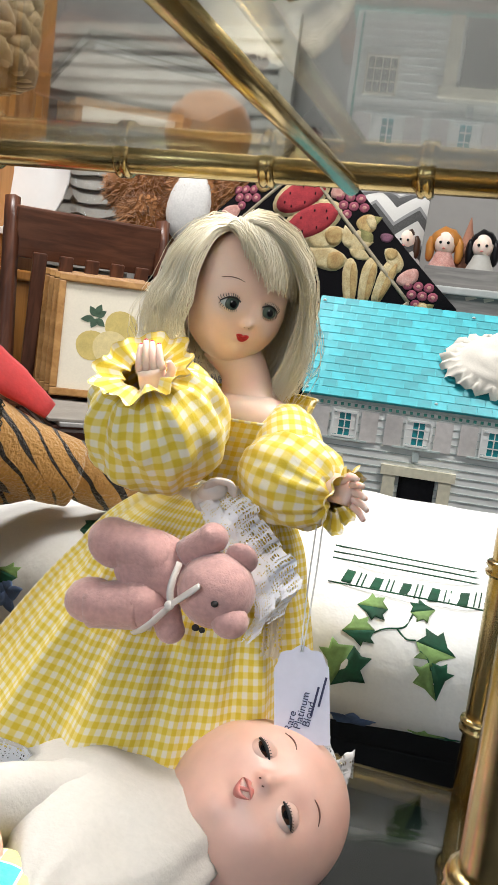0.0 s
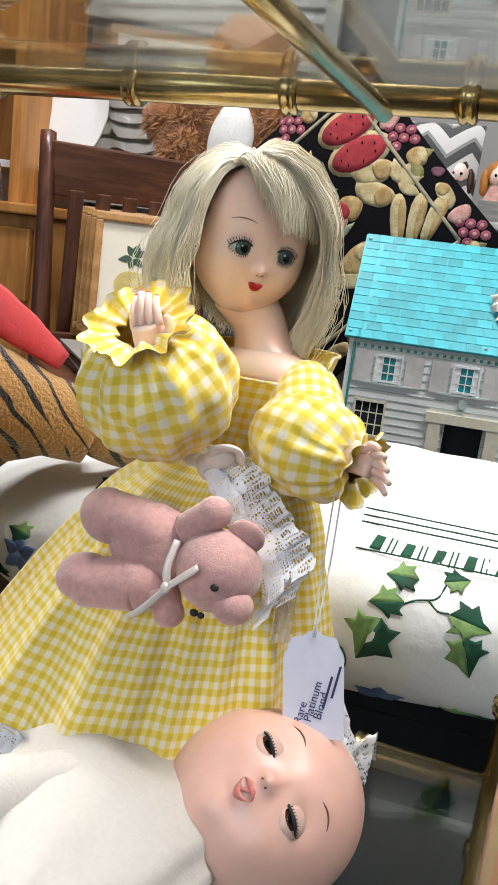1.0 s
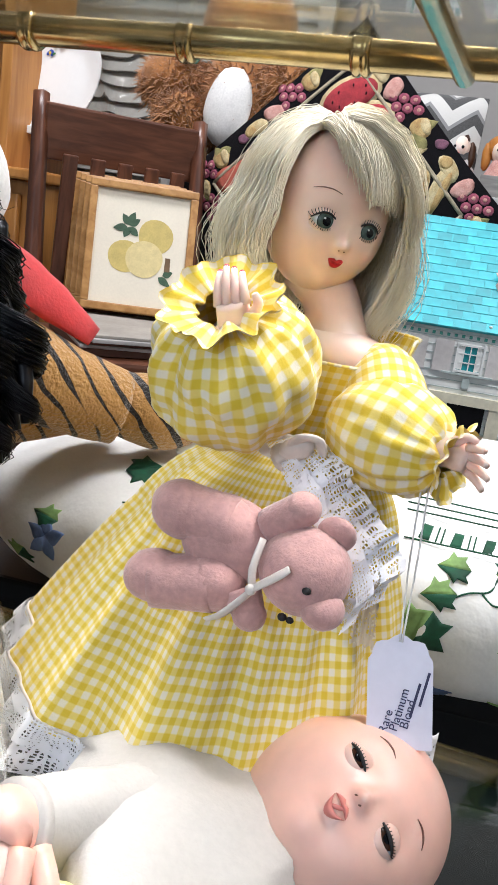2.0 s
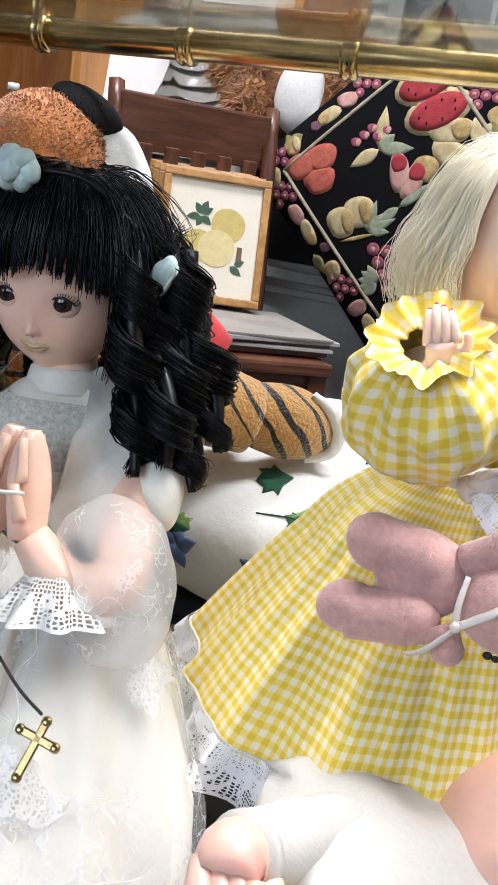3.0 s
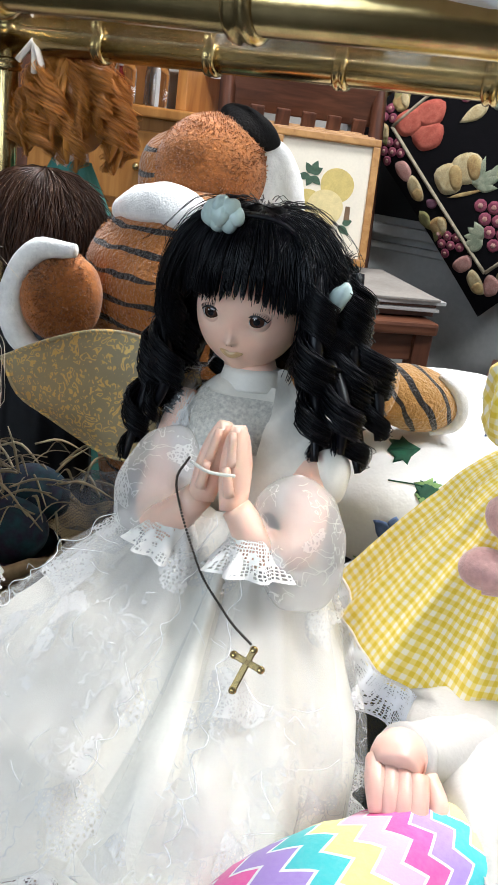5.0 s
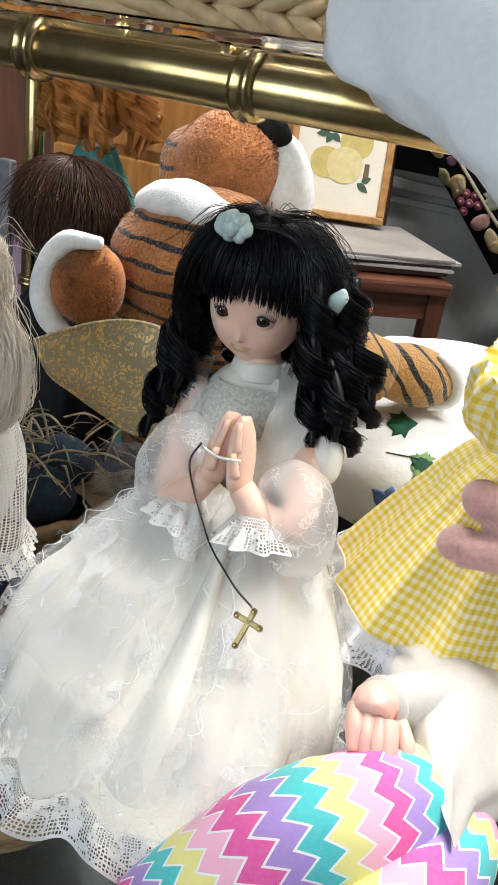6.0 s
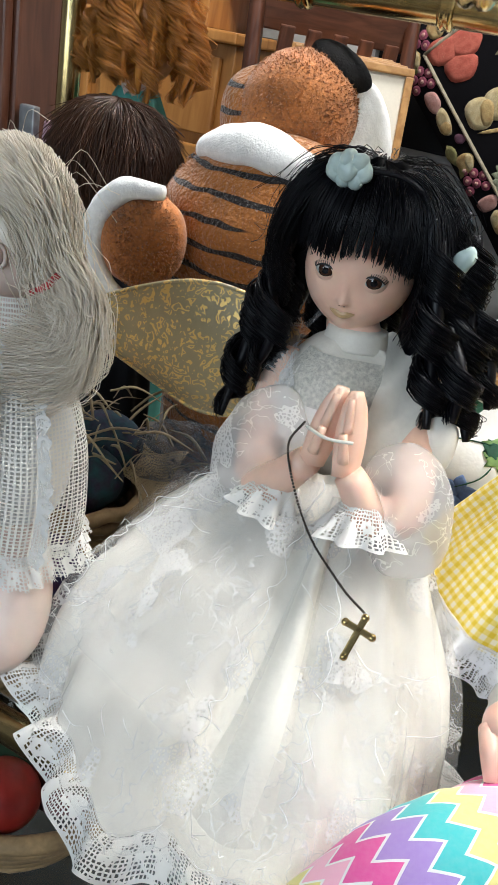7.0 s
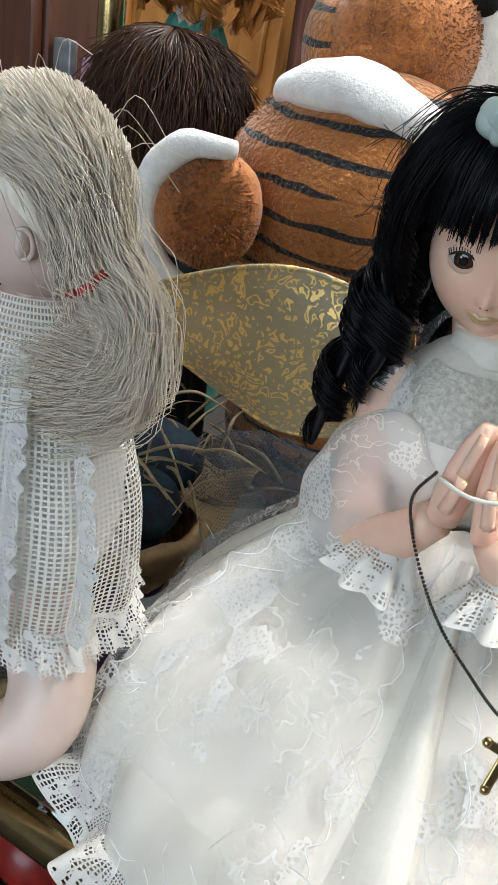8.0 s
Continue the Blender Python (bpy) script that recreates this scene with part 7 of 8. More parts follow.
# ---- plush tiger sitting at the shelf's back ----
tiger = holder("plush_tiger", (-0.37, 0.83, ZS), "striped orange plush tiger with white muzzle and ears", "plush toy")
bm = bmesh.new()
blob(bm, (-0.352, 0.835, 0.628), (0.092, 0.066, 0.085), 0, (0, -12, 0), 48, 32, 0.04, 1, 30)
blob(bm, (-0.335, 0.835, 0.500), (0.085, 0.060, 0.102), 0, (0, 0, 0), 40, 28, 0.05, 2, 30)
part("body", bm, TIGER_BODY, tiger)
bm = bmesh.new()
blob(bm, (-0.358, 0.868, 0.722), (0.048, 0.047, 0.049), 0, (0, -8, 0), 40, 28, 0.03, 3, 40)
tiger_head = part("head", bm, TIGER_FACE, tiger)
def fur(bm, c, r, n, length, mat=0):
    for k in range(n):
        d = V((random.gauss(0, 1), random.gauss(0, 1), random.gauss(0, 1))).normalized()
        if d.y > 0.35:
            continue
        p = V(c) + V((d.x * r[0], d.y * r[1], d.z * r[2]))
        q = p + (d + V((random.gauss(0, 0.5), random.gauss(0, 0.5), random.gauss(-0.3, 0.4)))) * length
        tube(bm, [p - d * 0.001, (p + q) / 2 + d * length * 0.15, q], [0.0006, 0.0005, 0.0001], mat, 3, 0, False)


random.seed(71)
bm = bmesh.new()
fur(bm, (-0.358, 0.868, 0.722), (0.048, 0.047, 0.049), 7000, 0.0007)
fuzz = part("fur", bm, TIGER_FACE, tiger_head)
fuzz["kind"] = "stuff"
bm = bmesh.new()
fur(bm, (-0.412, 0.752, 0.626), (0.034, 0.024, 0.036), 3500, 0.0007)
fuzz = part("fur", bm, TIGER_FACE, tiger)
fuzz["kind"] = "stuff"
bm = bmesh.new()
fur(bm, (-0.352, 0.835, 0.628), (0.092, 0.066, 0.085), 8000, 0.0007)
fuzz = part("fur", bm, TIGER_BODY, tiger)
fuzz["kind"] = "stuff"
bm = bmesh.new()
blob(bm, (-0.388, 0.868, 0.712), (0.034, 0.036, 0.042), 0, (0, -20, 0), 28, 20, 0.04, 4, 40)
part("cheek", bm, TIGER_BODY, tiger_head)
bm = bmesh.new()
blob(bm, (-0.324, 0.898, 0.716), (0.031, 0.034, 0.048), 0, (0, -25, 0), 32, 22, 0.06, 5, 60)
part("muzzle", bm, WHITE_PLUSH, tiger_head, "white plush muzzle")
bm = bmesh.new()
blob(bm, (-0.338, 0.886, 0.762), (0.028, 0.026, 0.013), 0, (0, 28, 0), 24, 16, 0.04, 6, 60)
part("nose", bm, BLACK_PLUSH, tiger_head, "black plush nose")
bm = bmesh.new()
tube(bm, [(-0.404, 0.812, 0.692), (-0.380, 0.800, 0.700), (-0.350, 0.796, 0.702), (-0.315, 0.800, 0.694), (-0.290, 0.82, 0.68)], [0.010, 0.016, 0.017, 0.013, 0.008], 0, 16, 20, True, 0.7, 0.2)
part("chin", bm, WHITE_PLUSH, tiger_head, "white plush chin")
bm = bmesh.new()
blob(bm, (-0.412, 0.752, 0.626), (0.034, 0.022, 0.036), 0, (0, 32, 10), 28, 20, 0.05, 7, 50)
ear = part("paw", bm, TIGER_FACE, tiger)
bm = bmesh.new()
tube(bm, [(-0.392, 0.742, 0.664), (-0.420, 0.738, 0.660), (-0.440, 0.736, 0.640), (-0.444, 0.734, 0.612), (-0.432, 0.734, 0.590), (-0.412, 0.738, 0.580)], [0.005, 0.0085, 0.0095, 0.010, 0.010, 0.006], 0, 14, 24, True, 1.0, 0.2)
part("trim", bm, WHITE_PLUSH, ear, "white plush edge")
bm = bmesh.new()
tube(bm, [(-0.350, 0.855, 0.612), (-0.300, 0.895, 0.592), (-0.250, 0.935, 0.566), (-0.212, 0.965, 0.552)], [0.044, 0.040, 0.034, 0.030], 0, 28, 24, True, 1.0, 0.05)
blob(bm, (-0.190, 0.985, 0.551), (0.050, 0.036, 0.030), 0, (0, 8, 35), 32, 22, 0.04, 8, 50)
leg = part("leg", bm, TIGER_LEG, tiger)
bm = bmesh.new()
tube(bm, [(-0.168, 0.985, 0.578), (-0.150, 0.985, 0.567), (-0.142, 0.988, 0.549), (-0.148, 0.990, 0.532), (-0.167, 0.985, 0.523)], [0.003, 0.0055, 0.006, 0.0055, 0.003], 0, 10, 18, True, 1.0, 0.2)
part("sole_edge", bm, WHITE_PLUSH, leg, "white plush edge of the sole")
bm = bmesh.new()
tube(bm, [(-0.300, 0.93, 0.54), (-0.270, 0.975, 0.545), (-0.250, 1.000, 0.562)], [0.030, 0.028, 0.024], 0, 24, 14, True, 1.0, 0.05)
part("leg", bm, TIGER_LEG, tiger)
bm = bmesh.new()
tube(bm, [(-0.345, 0.880, 0.675), (-0.305, 0.905, 0.660), (-0.268, 0.935, 0.632), (-0.236, 0.955, 0.606)], [0.022, 0.024, 0.020, 0.010], 0, 14, 18, True, 0.35, 0.1)
part("neck_ribbon", bm, RED_CLOTH, tiger, "red cloth neck ribbon")

# ---- blonde doll in cream net, sitting at the front edge ----
random.seed(31)
bm = bmesh.new()
SK, HA, NE, LC, SL, RC, EW, IR, PU, LA, LI, BR = range(12)
GM = face_pose((-0.397, 0.597, 0.652), (-0.90, -0.36, -0.10), (0.05, 0.0, 1))
GS = 0.0315
head(bm, GM, GS, SK, (EW, IR, PU, LA), LI, BR, 1.26)
hair_cap(bm, GM, GS, HA, 50, 100, 1.15, 1.26, 0.05)
CLIP = V((-0.353, 0.585, 0.634))
for sx, sy, sz, rx, ry, rz in ((0.022, -0.004, -0.012, 0.018, 0.014, 0.014), (0.026, -0.008, -0.032, 0.022, 0.014, 0.012)):
    blob(bm, CLIP + V((sx - 0.010, sy, sz)), (rx * 0.8, ry * 0.8, rz * 0.8), HA, bump=0.15, freq=60)
for k in range(4400):
    az = radians(random.uniform(-175, 175))
    th = radians(random.uniform(8, 62))
    g = 1.18 + 0.16 * random.random()
    a = GM @ (V((math.sin(th) * math.sin(az), -math.sin(th) * math.cos(az), math.cos(th) * 1.28)) * (GS * g))
    if math.cos(az) > 0.35 and th > 0.8:
        continue
    j = V((random.gauss(0, 0.007), random.gauss(0, 0.006), random.gauss(0, 0.008)))
    c = CLIP + j
    mid = (a + c) / 2 + V((0, 0, 0.012))
    out = (mid - GM.translation)
    mid = GM.translation + out.normalized() * max(out.length, GS * (1.22 + 0.16 * random.random()))
    lay = V((random.gauss(0, 0.0035), random.gauss(0, 0.0045), random.gauss(0, 0.0045)))
    e = CLIP + V((0.024, -0.006, -0.014)) + j * 0.6 + lay * 0.6
    f = CLIP + V((0.022, -0.011, -0.034)) + j * 0.7 + lay
    h = CLIP + V((-0.004, -0.012, -0.044)) + j * 0.9 + lay * 1.6 + V((random.uniform(-0.012, 0.004), 0, random.uniform(-0.006, 0.006)))
    strand(bm, [a, mid, c, (c + e) / 2 + V((0.004, 0, 0.002)), e, f, h], 0.00033, HA, 16)
for k in range(16):
    az, th = radians(random.uniform(-180, 180)), radians(random.uniform(5, 95))
    a = GM @ (V((math.sin(th) * math.sin(az), -math.sin(th) * math.cos(az), math.cos(th) * 1.28)) * (GS * 1.3))
    d = (a - GM.translation).normalized()
    strand(bm, [a, a + d * 0.010 + V((0.004, 0, 0.003)), a + d * 0.014 + V((0.016, random.gauss(0, 0.008), -0.012 + random.gauss(0, 0.01)))], 0.00016, HA, 7)
tube(bm, [CLIP + V((-0.008, -0.012, -0.004)), CLIP + V((0.002, -0.012, 0.002)), CLIP + V((0.008, -0.010, 0.010))], [0.0018, 0.0026, 0.0018], RC, 8, 8)
tube(bm, [GM @ V((0, 0.004, -GS)), (-0.398, 0.595, 0.612)], [0.013, 0.016], SK, 16, 4)
blob(bm, (-0.398, 0.592, 0.565), (0.034, 0.027, 0.055), SK)
blob(bm, (-0.397, 0.586, 0.525), (0.058, 0.044, 0.070), SL, bump=0.05)
def net_dress(u, v):
    a = TAU * u
    r = 0.024 + 0.039 * math.sin(1.9 * min(1.0, v * 1.05)) ** 0.9
    r *= 1 + 0.05 * v * math.sin(8 * a) + 0.03 * noise.noise(V((3 * u, 4 * v, 7)))
    return V((-0.397 + r * math.cos(a) * 1.12, 0.590 - 0.012 * v + r * 0.82 * math.sin(a), 0.622 - 0.150 * v))
grid(bm, net_dress, 64, 30, NE, True, 0.32, 0.17)
def net_frill(u, v):
    p = net_dress(u, 0.93)
    d = V((p.x + 0.397, p.y - 0.578, 0)).normalized()
    return p + d * (0.010 * v + 0.0018 * v * math.sin(41 * TAU * u)) + V((0, 0, -0.018 * v))
grid(bm, net_frill, 220, 6, LC, True, 0.4, 0.02)
for u0 in (0.93, 0.84):
    grid(bm, lambda u, v: net_dress(u0, 0.10 + 0.86 * u) + V((0.010 * v + 0.001 * math.sin(90 * u) * v, -0.004 + 0.0015 * math.sin(70 * u) * v, -0.004 * v)), 60, 4, LC, False, 0.2, 0.015)
for dx, dy in ((0.0, 0.0), (-0.052, -0.006)):
    tube(bm, [(-0.388 + dx, 0.588 + dy, 0.486), (-0.362 + dx, 0.572 + dy, 0.466), (-0.343 + dx, 0.556 + dy, 0.440), (-0.345 + dx, 0.540 + dy, 0.422), (-0.372 + dx, 0.520 + dy, 0.416), (-0.405 + dx, 0.505 + dy, 0.418)], [0.025, 0.023, 0.0205, 0.0195, 0.017, 0.013], SK, 20, 26)
thing("doll", bm, [PALE, BLOND2, NET, LACE_FINE, WHITE_CLOTH, RED_CLOTH, EYE_WHITE, IRIS_GREY, PUPIL, LASH, LIP_PINK, BROW], (-0.395, 0.58, ZS), "ash blonde doll in a cream net dress sitting on the shelf", "doll")

# ---- two dolls seen from behind at the corner post ----
random.seed(41)
def curls(bm, c, r, n, size, mat):
    """Loose ringlets that hang from the crown all round the head."""
    c = V(c)
    for k in range(n):
        az, th = TAU * k / n * 4.0 + random.gauss(0, 0.2), radians((12, 40, 66, 94)[k % 4] + random.gauss(0, 6))
        d = V((math.sin(th) * math.cos(az), math.sin(th) * math.sin(az), math.cos(th)))
        p = c + V((d.x * r[0], d.y * r[1], d.z * r[2])) * 0.92
        low = p + V((d.x * 0.010, d.y * 0.010, -random.uniform(0.032, 0.055)))
        mid = p.lerp(low, 0.5) + V((d.x, d.y, 0)) * 0.010
        lock(bm, [p, mid, low], size * random.uniform(0.55, 0.95), 0.022, random.uniform(1.2, 2.4), random.uniform(0, 6), mat, 44, 0.00042, 0.0026)


def back_doll(x, y, ztop, hair, dress, r, n, size, label, bow):
    bm = bmesh.new()
    zc = ztop - r[2]
    blob(bm, (x, y, zc), (r[0] * 0.93, r[1] * 0.93, r[2] * 0.93), 0, nu=28, nv=20, bump=0.08, freq=50)
    if n:
        curls(bm, (x, y, zc), r, n, size, 0)
    else:
        for k in range(1500):
            az, th = random.uniform(-math.pi, math.pi), radians(random.uniform(4, 70))
            def q(t, g):
                return V((x + math.sin(t) * math.sin(az) * r[0] * g, y - math.sin(t) * math.cos(az) * r[1] * g, zc + math.cos(t) * r[2] * g))
            strand(bm, [q(th, 1.0), q(th + 0.5, 1.06 + 0.06 * random.random()), q(th + 1.0, 1.04 + 0.14 * random.random()) + V((random.gauss(0, 0.006), random.gauss(0, 0.006), random.gauss(0, 0.006)))], 0.0008, 0, 7)
    tube(bm, [(x, y, zc - r[2] * 0.7), (x, y, zc - r[2] * 1.2)], 0.016, 2, 12)
    grid(bm, lambda u, v: V((x, y, zc - r[2] * 1.0 - (zc - r[2] * 1.0 - ZS) * v)) + V((math.cos(TAU * u), 0.7 * math.sin(TAU * u), 0)) * (0.020 + 0.030 * min(1, v * 5) + 0.012 * v) * (1 + 0.05 * math.sin(11 * TAU * u)), 60, 20, 1)
    if bow:
        for a in (-0.9, 0.2, 0.7):
            tube(bm, [(x - 0.018, y - r[1] * 1.02, ztop - 0.006), (x - 0.018 + 0.020 * math.sin(a), y - r[1] * 1.12, ztop - 0.008 - 0.026 * math.cos(a))], 0.003, 3, 6, 4, True, 0.3)
    thing("doll", bm, [hair, dress, PALE, RIBBON], (x, y, ZS), label, "doll")


TEAL_CLOTH = material("teal_cloth", (0.08, 0.30, 0.25), 0.8, 0, 0.2, 20, 0.1, 200, 0.2, 300)
back_doll(-0.540, 0.915, 0.815, GINGER, TEAL_CLOTH, (0.042, 0.036, 0.052), 84, 0.0090, "doll with ginger curls and teal dress seen from behind", True)
back_doll(-0.505, 0.838, 0.708, BROWNHAIR, BLACKPAINT, (0.054, 0.042, 0.052), 0, 0, "doll with short dark brown hair seen from behind", False)

# ---- basket of printed eggs and raffia ----
random.seed(51)
RATTAN = material("rattan", (0.46, 0.30, 0.14), 0.6, 0, 0.4, 40, 0.25, 200, 0.2, 300)
bask = holder("basket", (-0.430, 0.695, ZS), "small wicker basket filled with printed cloth eggs", "basket")
for k in range(5):
    bm = bmesh.new()
    r = 0.050 + 0.004 * k
    pts = [(-0.430 + r * math.cos(TAU * i / 48) * 1.15, 0.695 + r * math.sin(TAU * i / 48), ZS + 0.006 + 0.010 * k + 0.0022 * math.sin(12 * TAU * i / 48 + math.pi * k)) for i in range(49)]
    tube(bm, pts, 0.0058, 0, 8, 0, False, 1.0, 0.2)
    part("woven_rim" if k == 4 else "woven_ring", bm, RATTAN, bask)
bm = bmesh.new()
tube(bm, [(-0.430, 0.695, ZS + 0.002), (-0.430, 0.695, ZS + 0.008)], 0.056, 0, 24)
part("base", bm, RATTAN, bask)
PRINT_DARK = material("dark_print_cloth", (0.030, 0.022, 0.055), 0.85, 0, 0.6, 90, 0.3, 300, 0.2, 300, colour2=(0.010, 0.055, 0.075))
PRINT_PLUM = material("plum_print_cloth", (0.09, 0.025, 0.07), 0.85, 0, 0.6, 90, 0.3, 300, 0.2, 300, colour2=(0.02, 0.03, 0.09))
for x, y, z, r, m in ((-0.452, 0.665, 0.440, 0.024, PRINT_PLUM), (-0.440, 0.700, 0.462, 0.030, PRINT_DARK), (-0.398, 0.690, 0.455, 0.026, PRINT_DARK), (-0.462, 0.722, 0.455, 0.026, PRINT_PLUM), (-0.405, 0.722, 0.470, 0.026, PRINT_DARK)):
    bm = bmesh.new()
    blob(bm, (x, y, z), (r * 1.25, r, r), 0, (random.uniform(0, 40), random.uniform(0, 40), random.uniform(0, 180)), 28, 18, 0.05, x * 9, 60)
    thing("cloth_egg", bm, m, (x, y, z - r), "dark printed cloth egg lying in the basket", "ornament", "cloth eggs in the basket")
for (x, y, z), m in zip(((-0.41, 0.726, 0.445), (-0.368, 0.623, 0.43), (-0.402, 0.773, 0.44), (-0.392, 0.683, 0.425)), (PRINT_DARK, PRINT_PLUM, PRINT_DARK, PRINT_PLUM)):
    bm = bmesh.new()
    blob(bm, (x, y, z - 0.010), (0.029, 0.022, 0.022), 0, (20, random.uniform(0, 40), random.uniform(0, 180)), 28, 18, 0.05, x * 9, 60)
    thing("cloth_egg", bm, m, (x, y, z - 0.032), "dark printed cloth egg lying against the basket", "ornament", "cloth eggs in the basket")
bm = bmesh.new()
grid(bm, lambda u, v: V((-0.366000 + 0.045 * (u - 0.5), 0.728000 + 0.040 * (v - 0.5), 0.452000 + 0.006 * math.sin(5 * u + 3 * v) + 0.018 * v)), 14, 14, 0, False, 0.045, 0.04)
thing("burlap_scrap", bm, open_cloth("burlap_weave", (0.42, 0.31, 0.17), "net", 480, 0.30), (-0.366000, 0.728000, 0.442000), "small scrap of open tan burlap on the eggs", "cloth")
bm = bmesh.new()
for k in range(110):
    a = V((-0.42 + random.gauss(0, 0.035), 0.70 + random.gauss(0, 0.03), 0.485 + random.gauss(0, 0.012)))
    d = V((random.gauss(0, 1), random.gauss(0, 1), random.gauss(0, 0.35))).normalized()
    tube(bm, [a, a + d * 0.02 + V((0, 0, 0.006)), a + d * 0.045 + V((0, 0, random.gauss(-0.004, 0.006)))], [0.0010, 0.0012, 0.0004], 0, 4, 8, False, 0.4)
thing("raffia", bm, material("raffia_straw", (0.42, 0.33, 0.20), 0.7, 0, 0.4, 60), (-0.42, 0.70, 0.47), "loose strands of pale raffia on the basket", "raffia", kind="stuff")
bm = bmesh.new()
blob(bm, (-0.350, 0.745, 0.478), (0.055, 0.030, 0.022), 0, (0, -15, 10), 40, 20, 0.35, 3, 40)
thing("tulle_scrap", bm, open_cloth("grey_tulle", (0.12, 0.13, 0.15), "tulle", 150, 0.05), (-0.35, 0.745, 0.46), "crumpled scrap of grey tulle behind the angel", "cloth")

# ---- wardrobe edge, bracket and pink garment at the side ----
ward = holder("wardrobe", (-0.90, 1.0, 0), "dark brown wooden wardrobe beside the etagere", "wardrobe")
one_box("side_panel", ward, (-0.905, 0.99, 0.95), (0.40, 0.10, 1.90), WOOD_DARK, bevel=0.004)
one_box("stile", ward, (-0.742, 0.934, 0.95), (0.060, 0.012, 1.90), WOOD_DARK, bevel=0.003)
bracket = one_box("bracket", ward, (-0.690, 0.945, 0.585), (0.020, 0.010, 0.17), material("worn_steel", (0.42, 0.42, 0.42), 0.45, 0.7, 0.4, 60), bevel=0.002, label="worn steel bracket with screw holes")
bm = bmesh.new()
def garment(u, v):
    a = TAU * u
    r = 0.020 + 0.020 * v + 0.006 * math.sin(7 * a + 3 * v) * v
    return V((-0.655 + r * math.cos(a), 0.955 + r * 0.8 * math.sin(a), 0.655 - 0.30 * v + 0.006 * math.sin(5 * a)))
grid(bm, garment, 48, 20, 0)
thing("pink_garment", bm, material("pink_satin", (0.58, 0.34, 0.44), 0.45, 0, 0.25, 40, 0.12, 200, 0.3, 120, sheen=0.3), (-0.655, 0.955, 0.355), "pale pink satin doll garment hanging by the wardrobe", "garment")

# ---- things on the top shelf ----
ZT = ZTOP + TUBE + 0.0065
wick = holder("wicker_basket", (-0.255, 0.66, ZT), "pale woven wicker basket on the top glass shelf", "basket")
WICKER = material("pale_wicker", (0.58, 0.40, 0.20), 0.55, 0, 0.3, 40, 0.2, 200, 0.15, 300)
for k in range(7):
    for ph in (0, 1):
        bm = bmesh.new()
        pts = []
        for i in range(97):
            a = TAU * i / 96
            q = 1 + 0.030 * math.sin(20 * a + math.pi * (ph + k))
            pts.append((-0.255 + 0.125 * q * math.copysign(abs(math.cos(a)) ** 0.6, math.cos(a)), 0.665 + 0.100 * q * math.copysign(abs(math.sin(a)) ** 0.6, math.sin(a)), ZT + 0.0045 + 0.0085 * k + 0.003 * math.cos(20 * a + math.pi * ph)))
        tube(bm, pts, 0.0042, 0, 6, 0, False)
        part("cane", bm, WICKER, wick)
one_box("base", wick, (-0.255, 0.665, ZT + 0.003), (0.22, 0.17, 0.005), WICKER)
bm = bmesh.new()
def bundle(u, v):
    a, b = TAU * u, math.pi * v
    p = V((0.125 * math.cos(a) * math.sin(b), 0.080 * math.sin(a) * math.sin(b), -0.050 * math.cos(b)))
    p *= 1 + 0.10 * noise.noise(p * 22) + 0.05 * noise.noise(p * 60)
    p = V((-0.005, 0.540, ZT + 0.034)) + p
    p.z = max(p.z, ZT + 0.001) if p.y > 0.512 else p.z - 1.1 * (0.512 - p.y)
    return p
grid(bm, bundle, 60, 36, 0)
thing("white_cloth", bm, WHITE_CLOTH, (0.0, 0.552, ZT), "crumpled white cotton cloth on the top glass shelf", "cloth")

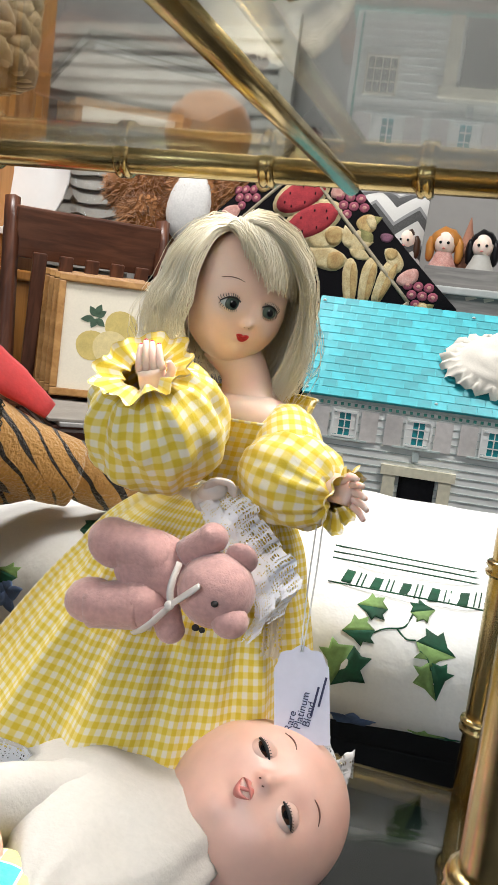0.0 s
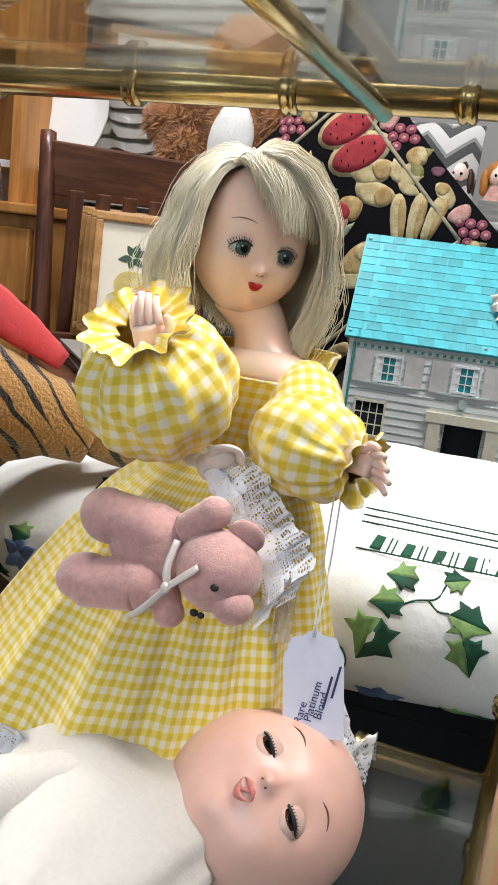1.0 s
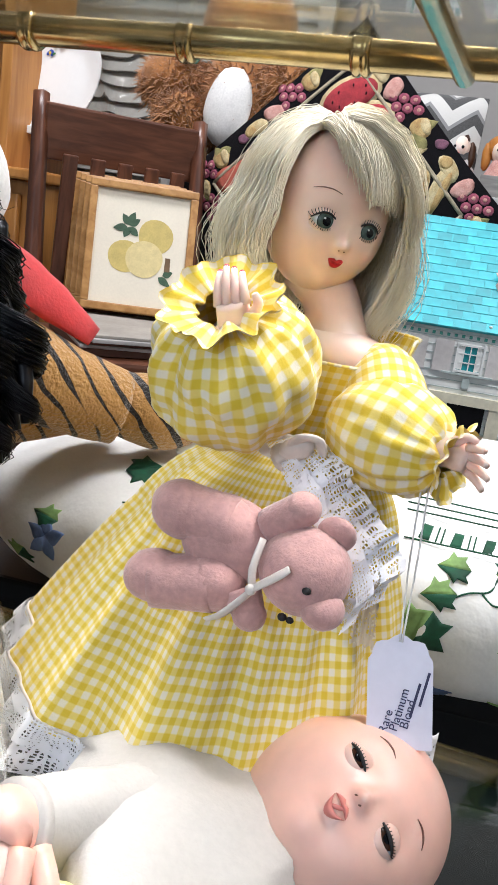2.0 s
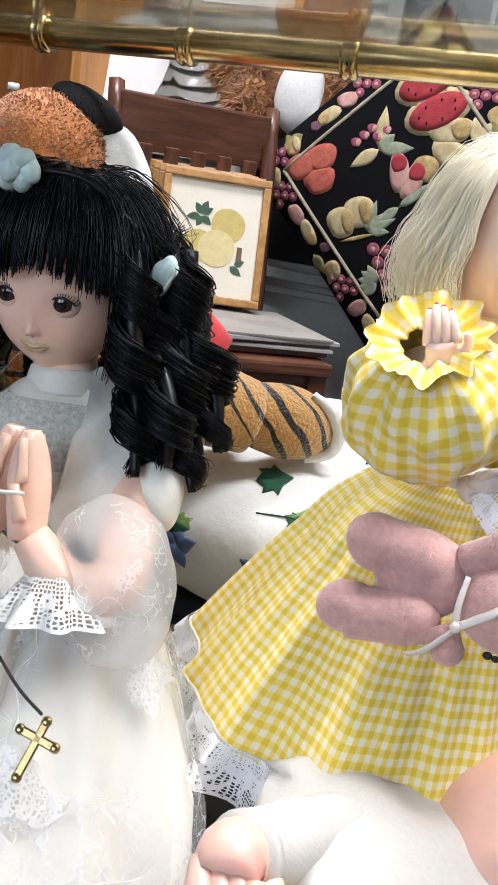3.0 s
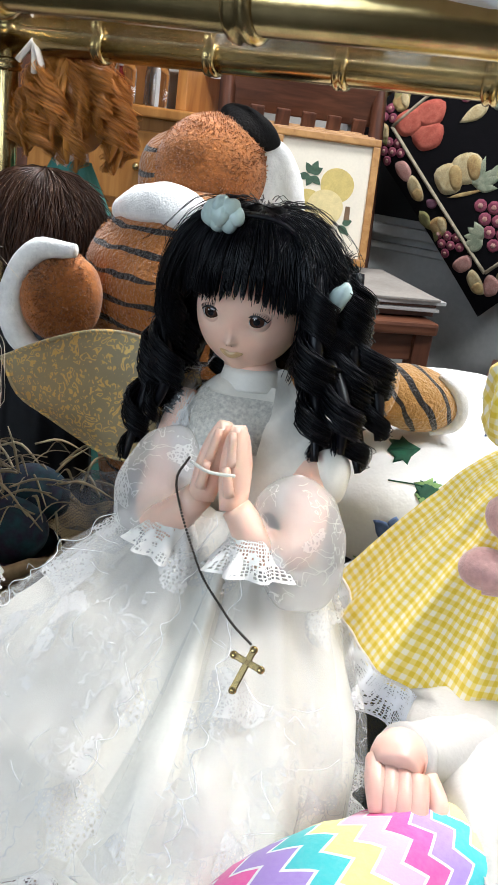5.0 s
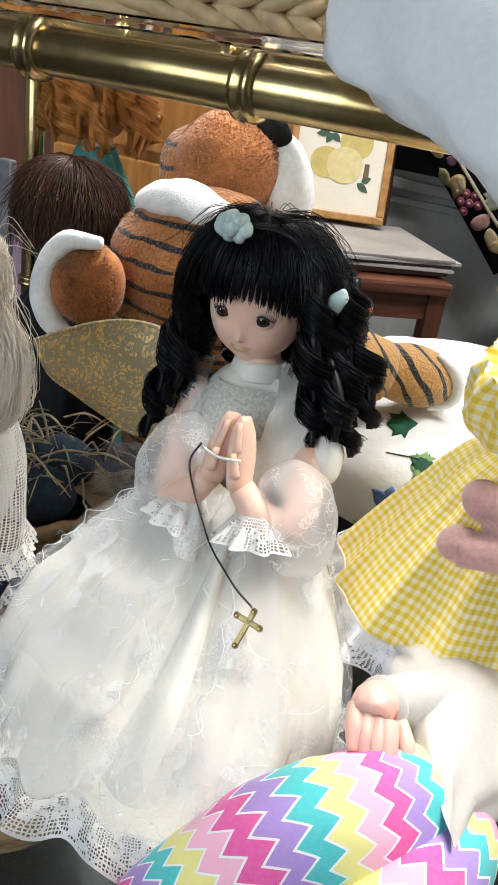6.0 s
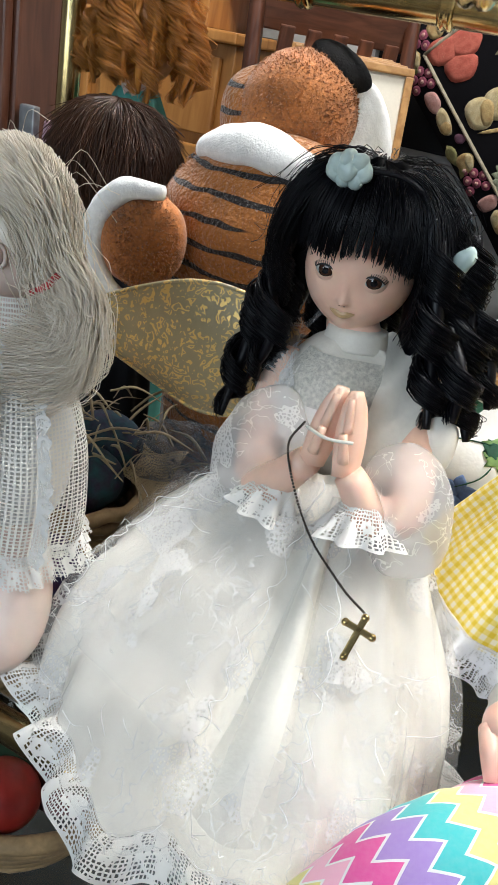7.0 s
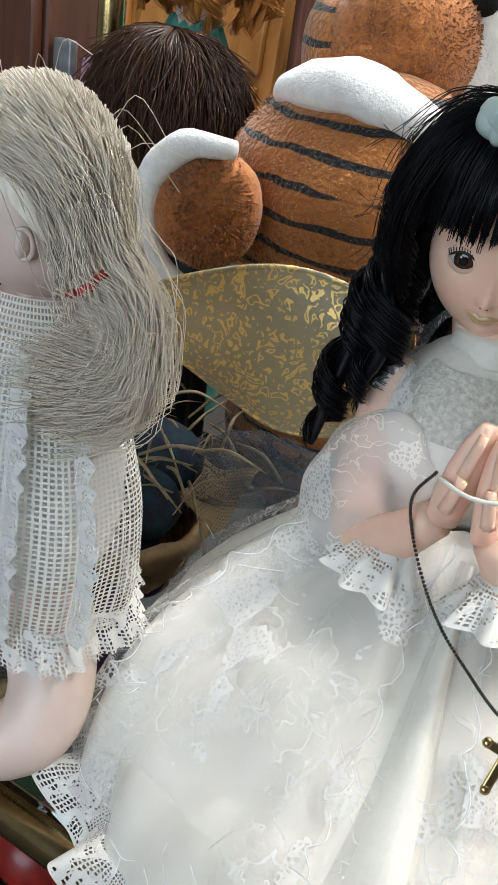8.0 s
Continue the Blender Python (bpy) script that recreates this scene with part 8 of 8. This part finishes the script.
# ---- things on the lowest shelf ----
ZB = 0.06 + TUBE + 0.0065
bowl = holder("basket", (-0.45, 0.69, ZB), "brown wicker basket with painted wooden fruit", "basket")
for k in range(5):
    bm = bmesh.new()
    tube(bm, [(-0.45 + (0.085 + 0.008 * k) * math.cos(TAU * i / 36), 0.69 + (0.075 + 0.006 * k) * math.sin(TAU * i / 36), ZB + 0.008 + 0.014 * k) for i in range(37)], 0.0085, 0, 8, 0, False, 1.0, 0.2)
    part("woven_ring", bm, RATTAN, bowl)
for x, y, z, r, c, lab in ((-0.47, 0.67, 0.135, 0.058, (0.010, 0.055, 0.025), "large dark green wooden melon in the basket"), (-0.415, 0.64, 0.150, 0.034, (0.42, 0.03, 0.02), "red wooden fruit lying in the basket"), (-0.475, 0.635, 0.185, 0.014, (0.02, 0.45, 0.06), "small bright green wooden fruit in the basket"), (-0.40, 0.71, 0.13, 0.045, (0.16, 0.03, 0.02), "dark red wooden fruit lying in the basket")):
    bm = bmesh.new()
    blob(bm, (x, y, z), (r, r * 0.95, r * 0.9), 0, nu=28, nv=18)
    thing("wooden_fruit", bm, material("painted_fruit", c, 0.35, 0, 0.4, 30, 0.2, 100, 0.05, 100), (x, y, z - r * 0.9), lab, "ornament", "wooden fruit")

# ---- tin shingles of the dollhouse roof ----
rows, cols = 13, 22
sw, sh = (DW + 0.016) / cols, ROOF_LEN / rows
bm = bmesh.new()
box(bm, (0, 0, 0), (sw - 0.0022, sh - 0.0022, 0.0016), 0, (2.5, 0, 0))
shingle = mesh_of(bm, "shingle", ROOF_DARK, (0, 0, 0))
random.seed(5)
for r in range(rows):
    for c in range(cols):
        ob = new("shingle", shingle)
        ob["base"] = list(house["base"])
        ob.parent = ROOF_OB
        x = -DW / 2 - 0.008 + sw * (c + 0.5 + (0.25 if r % 2 else -0.25) * (0 < c < cols - 1)) + random.uniform(-0.001, 0.001)
        ob.matrix_local = Matrix.Translation(-V(house["base"])) @ ROOF_M @ Matrix.Translation((x, -ROOF_LEN / 2 + sh * (r + 0.5), 0.0072))
